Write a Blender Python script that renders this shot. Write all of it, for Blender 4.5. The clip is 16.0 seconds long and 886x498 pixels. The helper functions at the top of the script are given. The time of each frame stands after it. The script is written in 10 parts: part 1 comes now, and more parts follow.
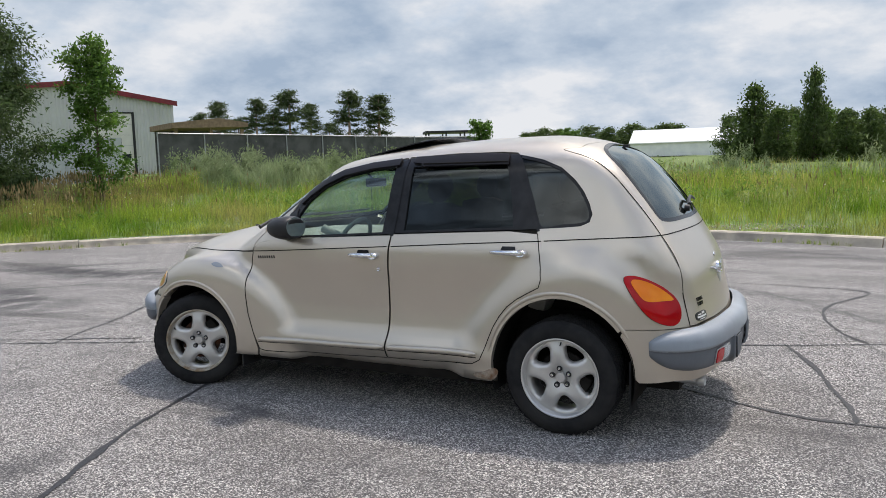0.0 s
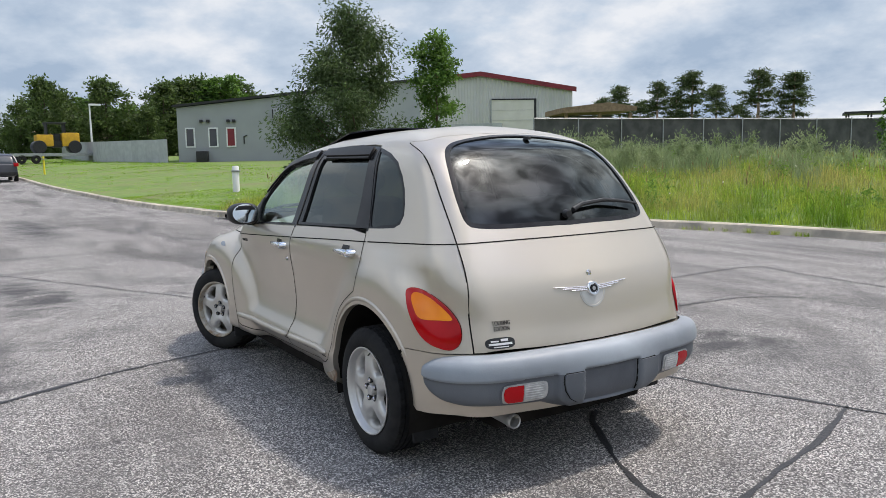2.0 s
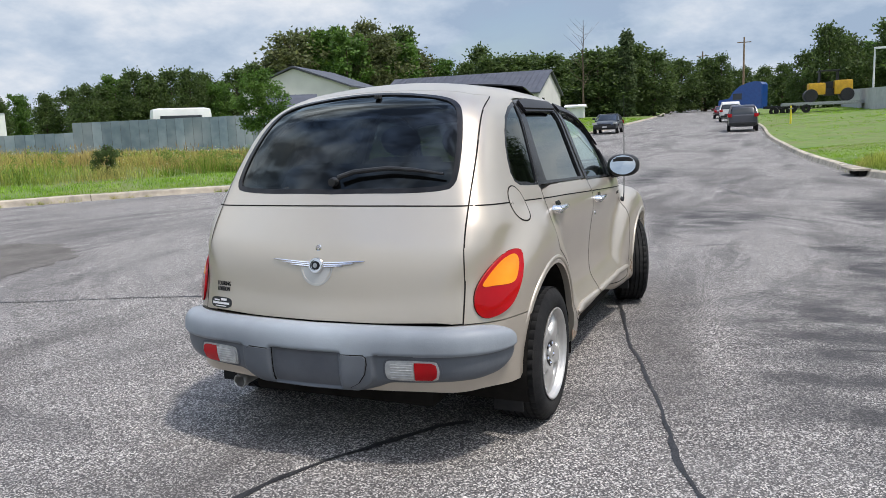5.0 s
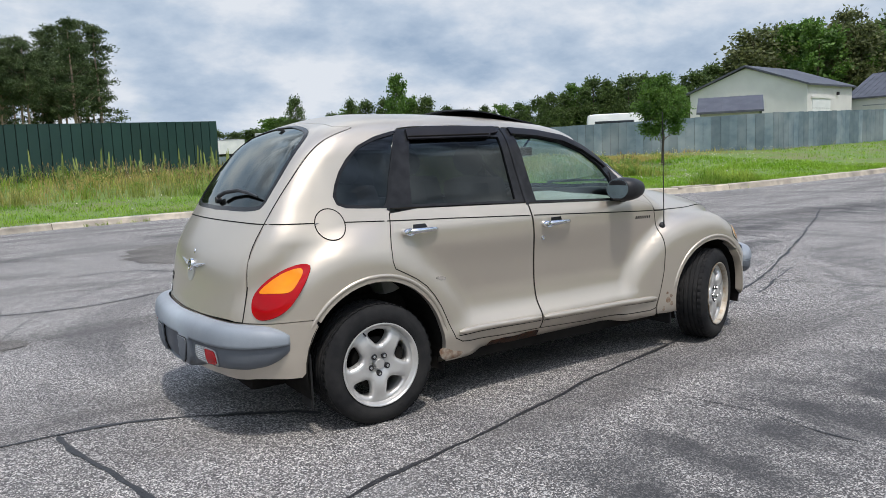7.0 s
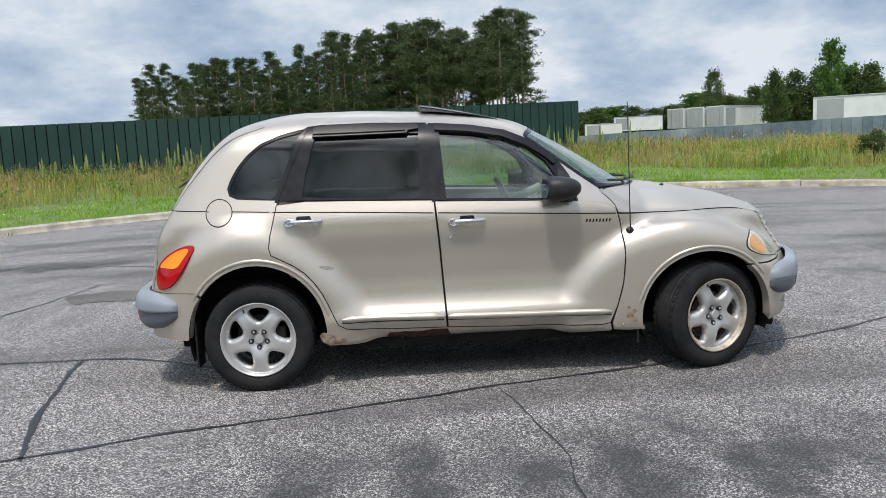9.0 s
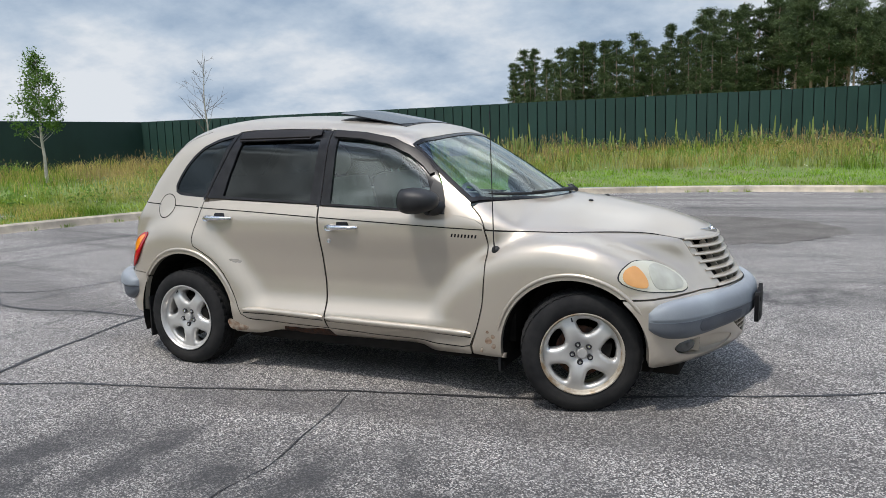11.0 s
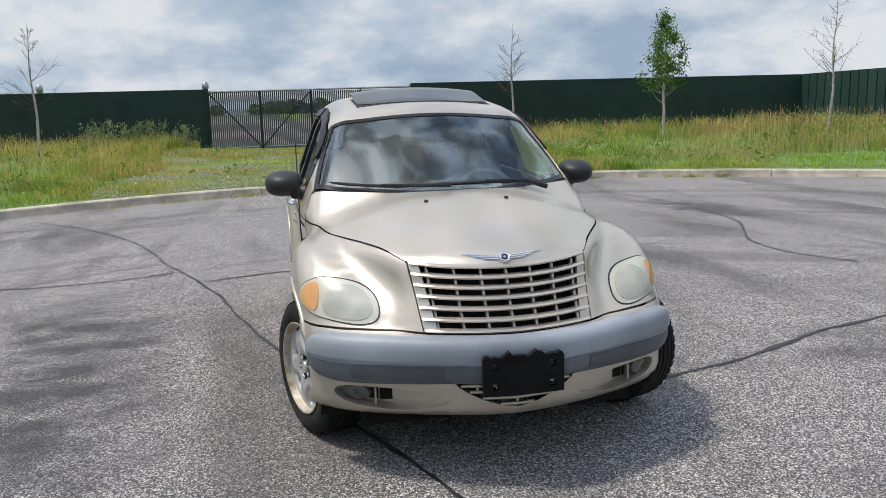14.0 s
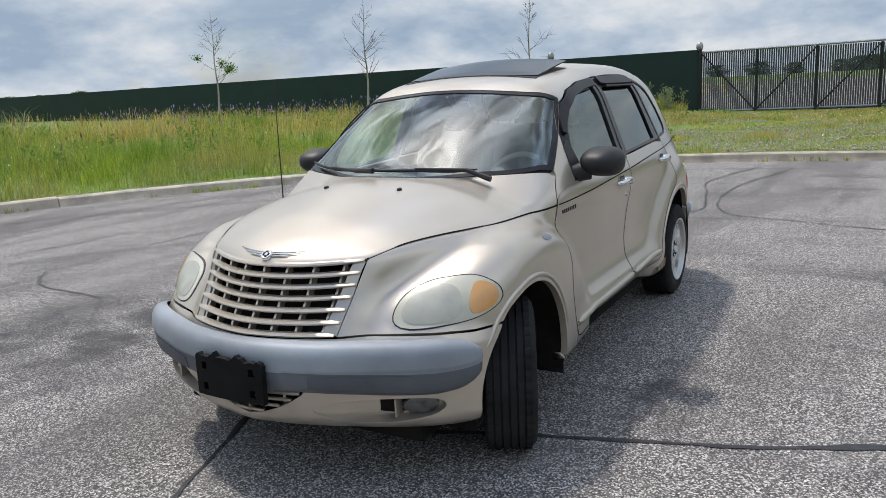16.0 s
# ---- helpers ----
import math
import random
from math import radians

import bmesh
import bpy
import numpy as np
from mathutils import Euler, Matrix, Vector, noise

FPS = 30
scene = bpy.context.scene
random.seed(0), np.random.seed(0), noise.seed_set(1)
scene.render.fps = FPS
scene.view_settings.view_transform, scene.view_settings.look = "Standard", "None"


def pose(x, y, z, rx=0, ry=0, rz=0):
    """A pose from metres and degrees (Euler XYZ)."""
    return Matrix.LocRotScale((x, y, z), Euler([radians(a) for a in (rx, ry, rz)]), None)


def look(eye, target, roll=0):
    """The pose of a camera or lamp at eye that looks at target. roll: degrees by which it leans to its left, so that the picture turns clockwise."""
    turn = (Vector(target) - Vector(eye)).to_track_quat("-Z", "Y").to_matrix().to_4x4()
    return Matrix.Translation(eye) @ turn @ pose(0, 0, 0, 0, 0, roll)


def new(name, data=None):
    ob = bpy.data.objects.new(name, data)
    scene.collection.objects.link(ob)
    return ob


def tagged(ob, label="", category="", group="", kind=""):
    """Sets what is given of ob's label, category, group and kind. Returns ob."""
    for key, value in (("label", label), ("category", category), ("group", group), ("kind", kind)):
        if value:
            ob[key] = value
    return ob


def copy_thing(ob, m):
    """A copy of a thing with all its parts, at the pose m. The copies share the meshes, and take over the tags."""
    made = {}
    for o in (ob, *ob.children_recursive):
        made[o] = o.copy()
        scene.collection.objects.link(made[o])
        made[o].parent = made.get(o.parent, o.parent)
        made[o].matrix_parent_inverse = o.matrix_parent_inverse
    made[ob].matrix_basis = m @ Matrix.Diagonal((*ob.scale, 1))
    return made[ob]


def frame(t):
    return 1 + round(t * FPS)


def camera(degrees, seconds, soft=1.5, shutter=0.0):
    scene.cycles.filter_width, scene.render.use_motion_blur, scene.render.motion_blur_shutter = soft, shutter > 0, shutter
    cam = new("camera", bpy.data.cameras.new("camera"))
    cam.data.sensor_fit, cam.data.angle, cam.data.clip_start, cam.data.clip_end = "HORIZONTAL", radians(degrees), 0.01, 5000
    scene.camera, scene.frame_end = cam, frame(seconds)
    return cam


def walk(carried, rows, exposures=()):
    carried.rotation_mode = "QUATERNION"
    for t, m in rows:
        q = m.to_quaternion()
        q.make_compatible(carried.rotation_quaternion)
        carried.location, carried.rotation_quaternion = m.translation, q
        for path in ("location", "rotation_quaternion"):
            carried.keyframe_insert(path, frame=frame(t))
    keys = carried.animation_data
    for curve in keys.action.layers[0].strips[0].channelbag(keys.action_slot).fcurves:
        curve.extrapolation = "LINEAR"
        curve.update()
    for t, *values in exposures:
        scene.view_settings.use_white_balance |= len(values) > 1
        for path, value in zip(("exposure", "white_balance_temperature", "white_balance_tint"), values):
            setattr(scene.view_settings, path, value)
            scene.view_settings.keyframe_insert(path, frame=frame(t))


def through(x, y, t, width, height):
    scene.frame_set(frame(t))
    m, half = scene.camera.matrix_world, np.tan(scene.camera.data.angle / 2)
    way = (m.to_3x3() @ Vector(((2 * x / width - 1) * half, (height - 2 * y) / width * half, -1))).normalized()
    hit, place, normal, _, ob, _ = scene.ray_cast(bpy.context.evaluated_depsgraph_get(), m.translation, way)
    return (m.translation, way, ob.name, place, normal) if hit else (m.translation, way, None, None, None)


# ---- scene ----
cam = camera(59.7, 16.0, soft=0.6)
PATH = [
    (0, (-2.604, 4.664, 1.448), (-1.694, 2.896, 1.233), -1.7),
    (0.5, (-3.176, 4.181, 1.433), (-2.044, 2.547, 1.217), -1.6),
    (1, (-3.763, 3.685, 1.425), (-2.428, 2.212, 1.207), -1.5),
    (1.5, (-4.221, 3.099, 1.433), (-2.704, 1.815, 1.21), -1.2),
    (2, (-4.631, 2.486, 1.433), (-2.951, 1.426, 1.201), -1.0),
    (2.5, (-4.9, 1.806, 1.418), (-3.079, 1.015, 1.171), -0.9),
    (3, (-5.106, 1.099, 1.411), (-3.183, 0.616, 1.142), -1.1),
    (3.5, (-5.132, 0.4, 1.399), (-3.16, 0.242, 1.106), -1.5),
    (4, (-5.118, -0.344, 1.39), (-3.15, -0.164, 1.079), -2.0),
    (4.2, (-5.058, -0.62, 1.372), (-3.107, -0.314, 1.057), -2.0),
    (6.3, (-3.891, -3.494, 1.371), (-2.497, -2.085, 1.109), -2.5),
    (6.5, (-3.68, -3.711, 1.38), (-2.369, -2.223, 1.121), -2.5),
    (7, (-3.098, -4.242, 1.374), (-2.022, -2.575, 1.122), -2.5),
    (7.5, (-2.429, -4.605, 1.36), (-1.603, -2.801, 1.11), -2.6),
    (8, (-1.764, -4.914, 1.349), (-1.191, -3.014, 1.097), -2.6),
    (8.5, (-1.062, -5.079, 1.353), (-0.75, -3.12, 1.096), -2.6),
    (9, (-0.362, -5.194, 1.362), (-0.301, -3.213, 1.097), -2.6),
    (9.2, (-0.109, -5.19, 1.351), (-0.137, -3.208, 1.083), -2.6),
    (11.3, (2.783, -4.359, 1.424), (1.79, -2.647, 1.135), -1.7),
    (11.5, (3.034, -4.174, 1.43), (1.953, -2.518, 1.131), -1.8),
    (12, (3.627, -3.675, 1.432), (2.333, -2.182, 1.122), -1.6),
    (12.5, (4.105, -3.055, 1.445), (2.606, -1.77, 1.126), -1.4),
    (13, (4.517, -2.372, 1.464), (2.834, -1.341, 1.138), -1.3),
    (13.5, (4.774, -1.615, 1.48), (2.942, -0.886, 1.142), -1.4),
    (14, (4.873, -0.856, 1.471), (2.943, -0.467, 1.12), -1.5),
    (14.5, (4.816, -0.095, 1.468), (2.85, -0.069, 1.1), -1.7),
    (15, (4.659, 0.627, 1.476), (2.725, 0.302, 1.083), -1.3),
    (15.5, (4.429, 1.349, 1.479), (2.587, 0.684, 1.074), -1.7),
    (16, (4.08, 2.027, 1.461), (2.377, 1.057, 1.061), -2.7),
]
walk(cam, [(t, look(eye, target, roll)) for t, eye, target, roll in PATH],
     exposures=[(0.0, 0.30, 6620, 11), (2.0, 0.37, 6540, 11), (4.0, 0.36, 6480, 11), (7.0, 0.23, 6300, 10), (9.0, 0.24, 6300, 9.5), (12.0, 0.18, 6450, 9), (16.0, 0.17, 6520, 9.5)])

# ---- sky and sun ----
SUN_FROM = Vector((-0.09, -0.44, 1.0)).normalized()
SUN_STRENGTH = 2.05
SKY_STRENGTH = 0.103


def links(tree, *pairs):
    for a, b in pairs:
        tree.links.new(a, b)


def make_world():
    world = bpy.data.worlds.new("sky")
    scene.world = world
    world.use_nodes = True
    t = world.node_tree
    t.nodes.clear()
    n = t.nodes.new
    out, bg = n("ShaderNodeOutputWorld"), n("ShaderNodeBackground")
    sky = n("ShaderNodeTexSky")
    sky.sky_type, sky.sun_disc = "NISHITA", False
    sky.sun_elevation = math.asin(SUN_FROM.z)
    sky.sun_rotation = math.atan2(SUN_FROM.x, SUN_FROM.y)
    sky.air_density, sky.dust_density, sky.ozone_density = 1.0, 1.6, 1.2
    co = n("ShaderNodeTexCoord")
    sep = n("ShaderNodeSeparateXYZ")
    up = n("ShaderNodeMath")
    up.operation, up.inputs[1].default_value = "ADD", 0.42
    cl = n("ShaderNodeMath")
    cl.operation, cl.inputs[1].default_value = "MAXIMUM", 0.36
    div = n("ShaderNodeVectorMath")
    div.operation = "DIVIDE"
    comb = n("ShaderNodeCombineXYZ")
    # clouds lie in a flat deck over the place
    links(t, (co.outputs["Generated"], sep.inputs[0]), (sep.outputs["Z"], up.inputs[0]), (up.outputs[0], cl.inputs[0]))
    links(t, (cl.outputs[0], comb.inputs[0]), (cl.outputs[0], comb.inputs[1]), (cl.outputs[0], comb.inputs[2]))
    links(t, (co.outputs["Generated"], div.inputs[0]), (comb.outputs[0], div.inputs[1]))
    big, small = n("ShaderNodeTexNoise"), n("ShaderNodeTexNoise")
    big.inputs["Scale"].default_value, big.inputs["Detail"].default_value, big.inputs["Roughness"].default_value = 2.3, 9, 0.54
    big.inputs["Distortion"].default_value = 0.35
    small.inputs["Scale"].default_value, small.inputs["Detail"].default_value, small.inputs["Roughness"].default_value = 2.7, 10, 0.57
    links(t, (div.outputs[0], big.inputs["Vector"]), (div.outputs[0], small.inputs["Vector"]))
    cover = n("ShaderNodeValToRGB")
    cover.color_ramp.elements[0].position, cover.color_ramp.elements[1].position = 0.24, 0.42
    shade = n("ShaderNodeValToRGB")
    e = shade.color_ramp.elements
    e[0].position, e[0].color = 0.36, (2.85, 3.65, 4.75, 1)
    e[1].position, e[1].color = 0.61, (6.25, 6.5, 6.85, 1)
    m = shade.color_ramp.elements.new(0.48)
    m.color = (4.15, 4.85, 5.75, 1)
    # the deck breaks up overhead, with blue between the clouds
    thin, part_up = n("ShaderNodeMapRange"), n("ShaderNodeMath")
    thin.interpolation_type = "SMOOTHSTEP"
    thin.inputs["From Min"].default_value, thin.inputs["From Max"].default_value = 0.45, 0.75
    thin.inputs["To Min"].default_value, thin.inputs["To Max"].default_value = 0.0, 0.20
    part_up.operation = "SUBTRACT"
    links(t, (sep.outputs["Z"], thin.inputs["Value"]), (big.outputs["Fac"], part_up.inputs[0]), (thin.outputs[0], part_up.inputs[1]))
    links(t, (part_up.outputs[0], cover.inputs[0]), (small.outputs["Fac"], shade.inputs[0]))
    mix = n("ShaderNodeMix")
    mix.data_type = "RGBA"
    links(t, (cover.outputs[0], mix.inputs["Factor"]), (sky.outputs[0], mix.inputs["A"]), (shade.outputs[0], mix.inputs["B"]))
    # an overcast deck is brighter overhead than near the horizon
    lift, gain = n("ShaderNodeMapRange"), n("ShaderNodeVectorMath")
    lift.inputs["From Min"].default_value, lift.inputs["From Max"].default_value = 0.25, 1.0
    lift.inputs["To Min"].default_value, lift.inputs["To Max"].default_value = 1.0, 2.35
    gain.operation = "SCALE"
    links(t, (sep.outputs["Z"], lift.inputs["Value"]), (mix.outputs["Result"], gain.inputs[0]), (lift.outputs[0], gain.inputs["Scale"]))
    # broken masses of cloud overhead, and the glow of the sun through them
    mass, high, less, weigh, more = n("ShaderNodeMapRange"), n("ShaderNodeMapRange"), n("ShaderNodeMath"), n("ShaderNodeMath"), n("ShaderNodeMath")
    clump = n("ShaderNodeTexNoise")
    clump.inputs["Scale"].default_value, clump.inputs["Detail"].default_value, clump.inputs["Distortion"].default_value = 8.0, 8, 0.4
    mass.inputs["From Min"].default_value, mass.inputs["From Max"].default_value = 0.41, 0.63
    mass.inputs["To Min"].default_value, mass.inputs["To Max"].default_value = 0.42, 1.65
    high.interpolation_type = "SMOOTHSTEP"
    high.inputs["From Min"].default_value, high.inputs["From Max"].default_value = 0.3, 0.62
    less.operation, less.inputs[1].default_value, weigh.operation, more.operation, more.inputs[1].default_value = "SUBTRACT", 1.0, "MULTIPLY", "ADD", 1.0
    links(t, (div.outputs[0], clump.inputs["Vector"]), (clump.outputs["Fac"], mass.inputs["Value"]), (sep.outputs["Z"], high.inputs["Value"]))
    links(t, (mass.outputs[0], less.inputs[0]), (less.outputs[0], weigh.inputs[0]), (high.outputs[0], weigh.inputs[1]), (weigh.outputs[0], more.inputs[0]))
    dot, near, glow, both_, last = n("ShaderNodeVectorMath"), n("ShaderNodeMath"), n("ShaderNodeMath"), n("ShaderNodeMath"), n("ShaderNodeVectorMath")
    dot.operation, dot.inputs[1].default_value = "DOT_PRODUCT", SUN_FROM
    near.operation, near.inputs[1].default_value = "POWER", 160.0
    glow.operation, glow.inputs[1].default_value, glow.inputs[2].default_value = "MULTIPLY_ADD", 4.0, 1.0
    both_.operation, last.operation = "MULTIPLY", "SCALE"
    links(t, (co.outputs["Generated"], dot.inputs[0]), (dot.outputs["Value"], near.inputs[0]), (near.outputs[0], glow.inputs[0]))
    links(t, (glow.outputs[0], both_.inputs[0]), (more.outputs[0], both_.inputs[1]), (gain.outputs[0], last.inputs[0]), (both_.outputs[0], last.inputs["Scale"]))
    links(t, (last.outputs[0], bg.inputs["Color"]), (bg.outputs[0], out.inputs[0]))
    bg.inputs["Strength"].default_value = SKY_STRENGTH


make_world()
sun_data = bpy.data.lights.new("sun", "SUN")
sun_data.energy, sun_data.angle, sun_data.color = SUN_STRENGTH, radians(3.5), (1.0, 0.935, 0.84)
sun = new("sun", sun_data)
sun.matrix_world = look((0, 0, 30), Vector((0, 0, 30)) - SUN_FROM)


# ---- materials ----
def material(name, c1, c2=None, rough=0.6, metal=0.0, scale=4.0, detail=6.0, bump=0.0, bscale=80.0, spec=0.5, coat=0.0, rvar=0.0,
             island=0.0, objvar=0.0, c3=None, scale3=0.6, local=True, trans=0.0, alpha=1.0, ior=1.45, emit=0.0, lo=0.35, hi=0.65):
    """A surface with two colours of mottling, a broad third one for stains, fine relief, and change of gloss."""
    m = bpy.data.materials.new(name)
    m.use_nodes = True
    t = m.node_tree
    b = t.nodes["Principled BSDF"]
    n = t.nodes.new
    c2 = c2 or tuple(v * 0.82 for v in c1)
    if local:
        vec = n("ShaderNodeTexCoord").outputs["Object"]
    else:
        vec = n("ShaderNodeNewGeometry").outputs["Position"]
    tex = n("ShaderNodeTexNoise")
    tex.inputs["Scale"].default_value, tex.inputs["Detail"].default_value = scale, detail
    t.links.new(vec, tex.inputs["Vector"])
    ramp = n("ShaderNodeValToRGB")
    ramp.color_ramp.elements[0].position, ramp.color_ramp.elements[1].position = lo, hi
    ramp.color_ramp.elements[0].color, ramp.color_ramp.elements[1].color = (*c1, 1), (*c2, 1)
    t.links.new(tex.outputs["Fac"], ramp.inputs[0])
    col = ramp.outputs[0]
    if c3:
        broad = n("ShaderNodeTexNoise")
        broad.inputs["Scale"].default_value, broad.inputs["Detail"].default_value = scale3, 5
        t.links.new(vec, broad.inputs["Vector"])
        br = n("ShaderNodeValToRGB")
        br.color_ramp.elements[0].position, br.color_ramp.elements[1].position = 0.45, 0.68
        t.links.new(broad.outputs["Fac"], br.inputs[0])
        mx = n("ShaderNodeMix")
        mx.data_type = "RGBA"
        mx.inputs["B"].default_value = (*c3, 1)
        links(t, (br.outputs[0], mx.inputs["Factor"]), (col, mx.inputs["A"]))
        col = mx.outputs["Result"]
    if island or objvar:
        src = n("ShaderNodeNewGeometry").outputs["Random Per Island"] if island else n("ShaderNodeObjectInfo").outputs["Random"]
        amount = island or objvar
        hsv, mr = n("ShaderNodeHueSaturation"), n("ShaderNodeMapRange")
        mr.inputs["To Min"].default_value, mr.inputs["To Max"].default_value = 1 - amount, 1 + amount
        links(t, (src, mr.inputs["Value"]), (mr.outputs[0], hsv.inputs["Value"]), (col, hsv.inputs["Color"]))
        col = hsv.outputs[0]
    t.links.new(col, b.inputs["Base Color"])
    b.inputs["Roughness"].default_value, b.inputs["Metallic"].default_value = rough, metal
    b.inputs["Specular IOR Level"].default_value, b.inputs["Coat Weight"].default_value = spec, coat
    b.inputs["Transmission Weight"].default_value, b.inputs["Alpha"].default_value, b.inputs["IOR"].default_value = trans, alpha, ior
    b.inputs["Coat Roughness"].default_value = 0.08
    if rvar:
        mr = n("ShaderNodeMapRange")
        mr.inputs["To Min"].default_value, mr.inputs["To Max"].default_value = max(0.02, rough - rvar), min(1, rough + rvar)
        links(t, (tex.outputs["Fac"], mr.inputs["Value"]), (mr.outputs[0], b.inputs["Roughness"]))
    if bump:
        bt, bn = n("ShaderNodeTexNoise"), n("ShaderNodeBump")
        bt.inputs["Scale"].default_value, bt.inputs["Detail"].default_value = bscale, 4
        bn.inputs["Strength"].default_value, bn.inputs["Distance"].default_value = bump, 0.01
        links(t, (vec, bt.inputs["Vector"]), (bt.outputs["Fac"], bn.inputs["Height"]), (bn.outputs[0], b.inputs["Normal"]))
    return m


def thin_leaf(m, share):
    """Lets part of the light through, as thin leaves and blades do."""
    t = m.node_tree
    b = t.nodes["Principled BSDF"]
    tr, mix = t.nodes.new("ShaderNodeBsdfTranslucent"), t.nodes.new("ShaderNodeMixShader")
    out = next(n for n in t.nodes if n.type == "OUTPUT_MATERIAL")
    hsv = t.nodes.new("ShaderNodeHueSaturation")
    hsv.inputs["Value"].default_value, hsv.inputs["Saturation"].default_value = 1.35, 1.1
    mix.inputs[0].default_value = share
    links(t, (b.inputs["Base Color"].links[0].from_socket, hsv.inputs["Color"]), (hsv.outputs[0], tr.inputs[0]))
    links(t, (b.outputs[0], mix.inputs[1]), (tr.outputs[0], mix.inputs[2]), (mix.outputs[0], out.inputs[0]))


def asphalt_material():
    """Old chip-seal asphalt: pale stones in a grey binder, dark worn and sealed patches."""
    m = bpy.data.materials.new("old_asphalt")
    m.use_nodes = True
    t = m.node_tree
    b = t.nodes["Principled BSDF"]
    n = t.nodes.new
    pos = n("ShaderNodeNewGeometry").outputs["Position"]
    chips = n("ShaderNodeTexVoronoi")
    chips.inputs["Scale"].default_value = 150
    sepc = n("ShaderNodeSeparateColor")
    links(t, (pos, chips.inputs["Vector"]), (chips.outputs["Color"], sepc.inputs[0]))
    ramp = n("ShaderNodeValToRGB")
    e = ramp.color_ramp.elements
    e[0].position, e[0].color = 0.0, (0.055, 0.055, 0.056, 1)
    e[1].position, e[1].color = 1.0, (0.72, 0.685, 0.64, 1)
    for p, c in ((0.35, 0.088), (0.68, 0.175), (0.85, 0.34)):
        q = ramp.color_ramp.elements.new(p)
        q.color = (c, c * 0.948, c * 0.905, 1)
    t.links.new(sepc.outputs[0], ramp.inputs[0])

    # sparse pale stones that stand out
    fleck, sepf, fr = n("ShaderNodeTexVoronoi"), n("ShaderNodeSeparateColor"), n("ShaderNodeMapRange")
    fleck.inputs["Scale"].default_value = 170
    fr.inputs["From Min"].default_value, fr.inputs["From Max"].default_value = 0.86, 0.90
    links(t, (pos, fleck.inputs["Vector"]), (fleck.outputs["Color"], sepf.inputs[0]), (sepf.outputs[1], fr.inputs["Value"]))

    def noise_ramp(scale, lo, hi, stretch=(1, 1, 1), detail=6, dist=0.0, turn=0.0, source=None):
        mp, tx, rp = n("ShaderNodeMapping"), n("ShaderNodeTexNoise"), n("ShaderNodeValToRGB")
        mp.inputs["Scale"].default_value = stretch
        mp.inputs["Rotation"].default_value = (0, 0, turn)
        tx.inputs["Scale"].default_value, tx.inputs["Detail"].default_value, tx.inputs["Distortion"].default_value = scale, detail, dist
        rp.color_ramp.elements[0].position, rp.color_ramp.elements[1].position = lo, hi
        links(t, (source or pos, mp.inputs[0]), (mp.outputs[0], tx.inputs["Vector"]), (tx.outputs["Fac"], rp.inputs[0]))
        return rp.outputs[0]

    def over(col, fac, rgb, amount, blend="MIX"):
        mx, mul = n("ShaderNodeMix"), n("ShaderNodeMath")
        mx.data_type, mx.blend_type = "RGBA", blend
        mul.operation, mul.inputs[1].default_value = "MULTIPLY", amount
        mx.inputs["B"].default_value = (*rgb, 1)
        links(t, (fac, mul.inputs[0]), (mul.outputs[0], mx.inputs["Factor"]), (col, mx.inputs["A"]))
        return mx.outputs["Result"]

    def blots(spots):
        warp, off, add = n("ShaderNodeTexNoise"), n("ShaderNodeVectorMath"), n("ShaderNodeVectorMath")
        warp.inputs["Scale"].default_value, warp.inputs["Detail"].default_value = 1.3, 8
        off.operation, off.inputs[1].default_value, off.inputs[2].default_value = "MULTIPLY_ADD", (1.3, 1.3, 0), (-0.65, -0.65, 0)
        links(t, (pos, warp.inputs["Vector"]), (warp.outputs["Color"], off.inputs[0]), (off.outputs[0], add.inputs[0]), (pos, add.inputs[1]))
        total = None
        for x, y, rx, ry in spots:
            s1, s2, ln, mr = n("ShaderNodeVectorMath"), n("ShaderNodeVectorMath"), n("ShaderNodeVectorMath"), n("ShaderNodeMapRange")
            s1.operation, s2.operation, ln.operation = "SUBTRACT", "MULTIPLY", "LENGTH"
            s1.inputs[1].default_value, s2.inputs[1].default_value = (x, y, 0), (1 / rx, 1 / ry, 0)
            mr.inputs["From Min"].default_value, mr.inputs["From Max"].default_value = 1.15, 0.45
            links(t, (add.outputs[0], s1.inputs[0]), (s1.outputs[0], s2.inputs[0]), (s2.outputs[0], ln.inputs[0]), (ln.outputs["Value"], mr.inputs["Value"]))
            if total is None:
                total = mr.outputs[0]
            else:
                mx = n("ShaderNodeMath")
                mx.operation = "MAXIMUM"
                links(t, (total, mx.inputs[0]), (mr.outputs[0], mx.inputs[1]))
                total = mx.outputs[0]
        return total

    col = over(ramp.outputs[0], fr.outputs[0], (0.66, 0.635, 0.59), 0.72)
    col = over(col, noise_ramp(0.6, 0.50, 0.68, (0.32, 1.25, 1), detail=9, dist=0.9), (0.062, 0.058, 0.056), 0.66)
    col = over(col, noise_ramp(0.9, 0.56, 0.72, (0.28, 1.5, 1), dist=0.3, turn=0.35), (0.066, 0.062, 0.06), 0.6)
    col = over(col, noise_ramp(1.6, 0.52, 0.75, detail=8), (0.19, 0.185, 0.18), 0.35)
    col = over(col, noise_ramp(5.0, 0.58, 0.72, detail=8), (0.16, 0.145, 0.13), 0.25)
    # rubber marks that sweep round the turning circle
    ctr, ln, sx, at2, cb = n("ShaderNodeVectorMath"), n("ShaderNodeVectorMath"), n("ShaderNodeSeparateXYZ"), n("ShaderNodeMath"), n("ShaderNodeCombineXYZ")
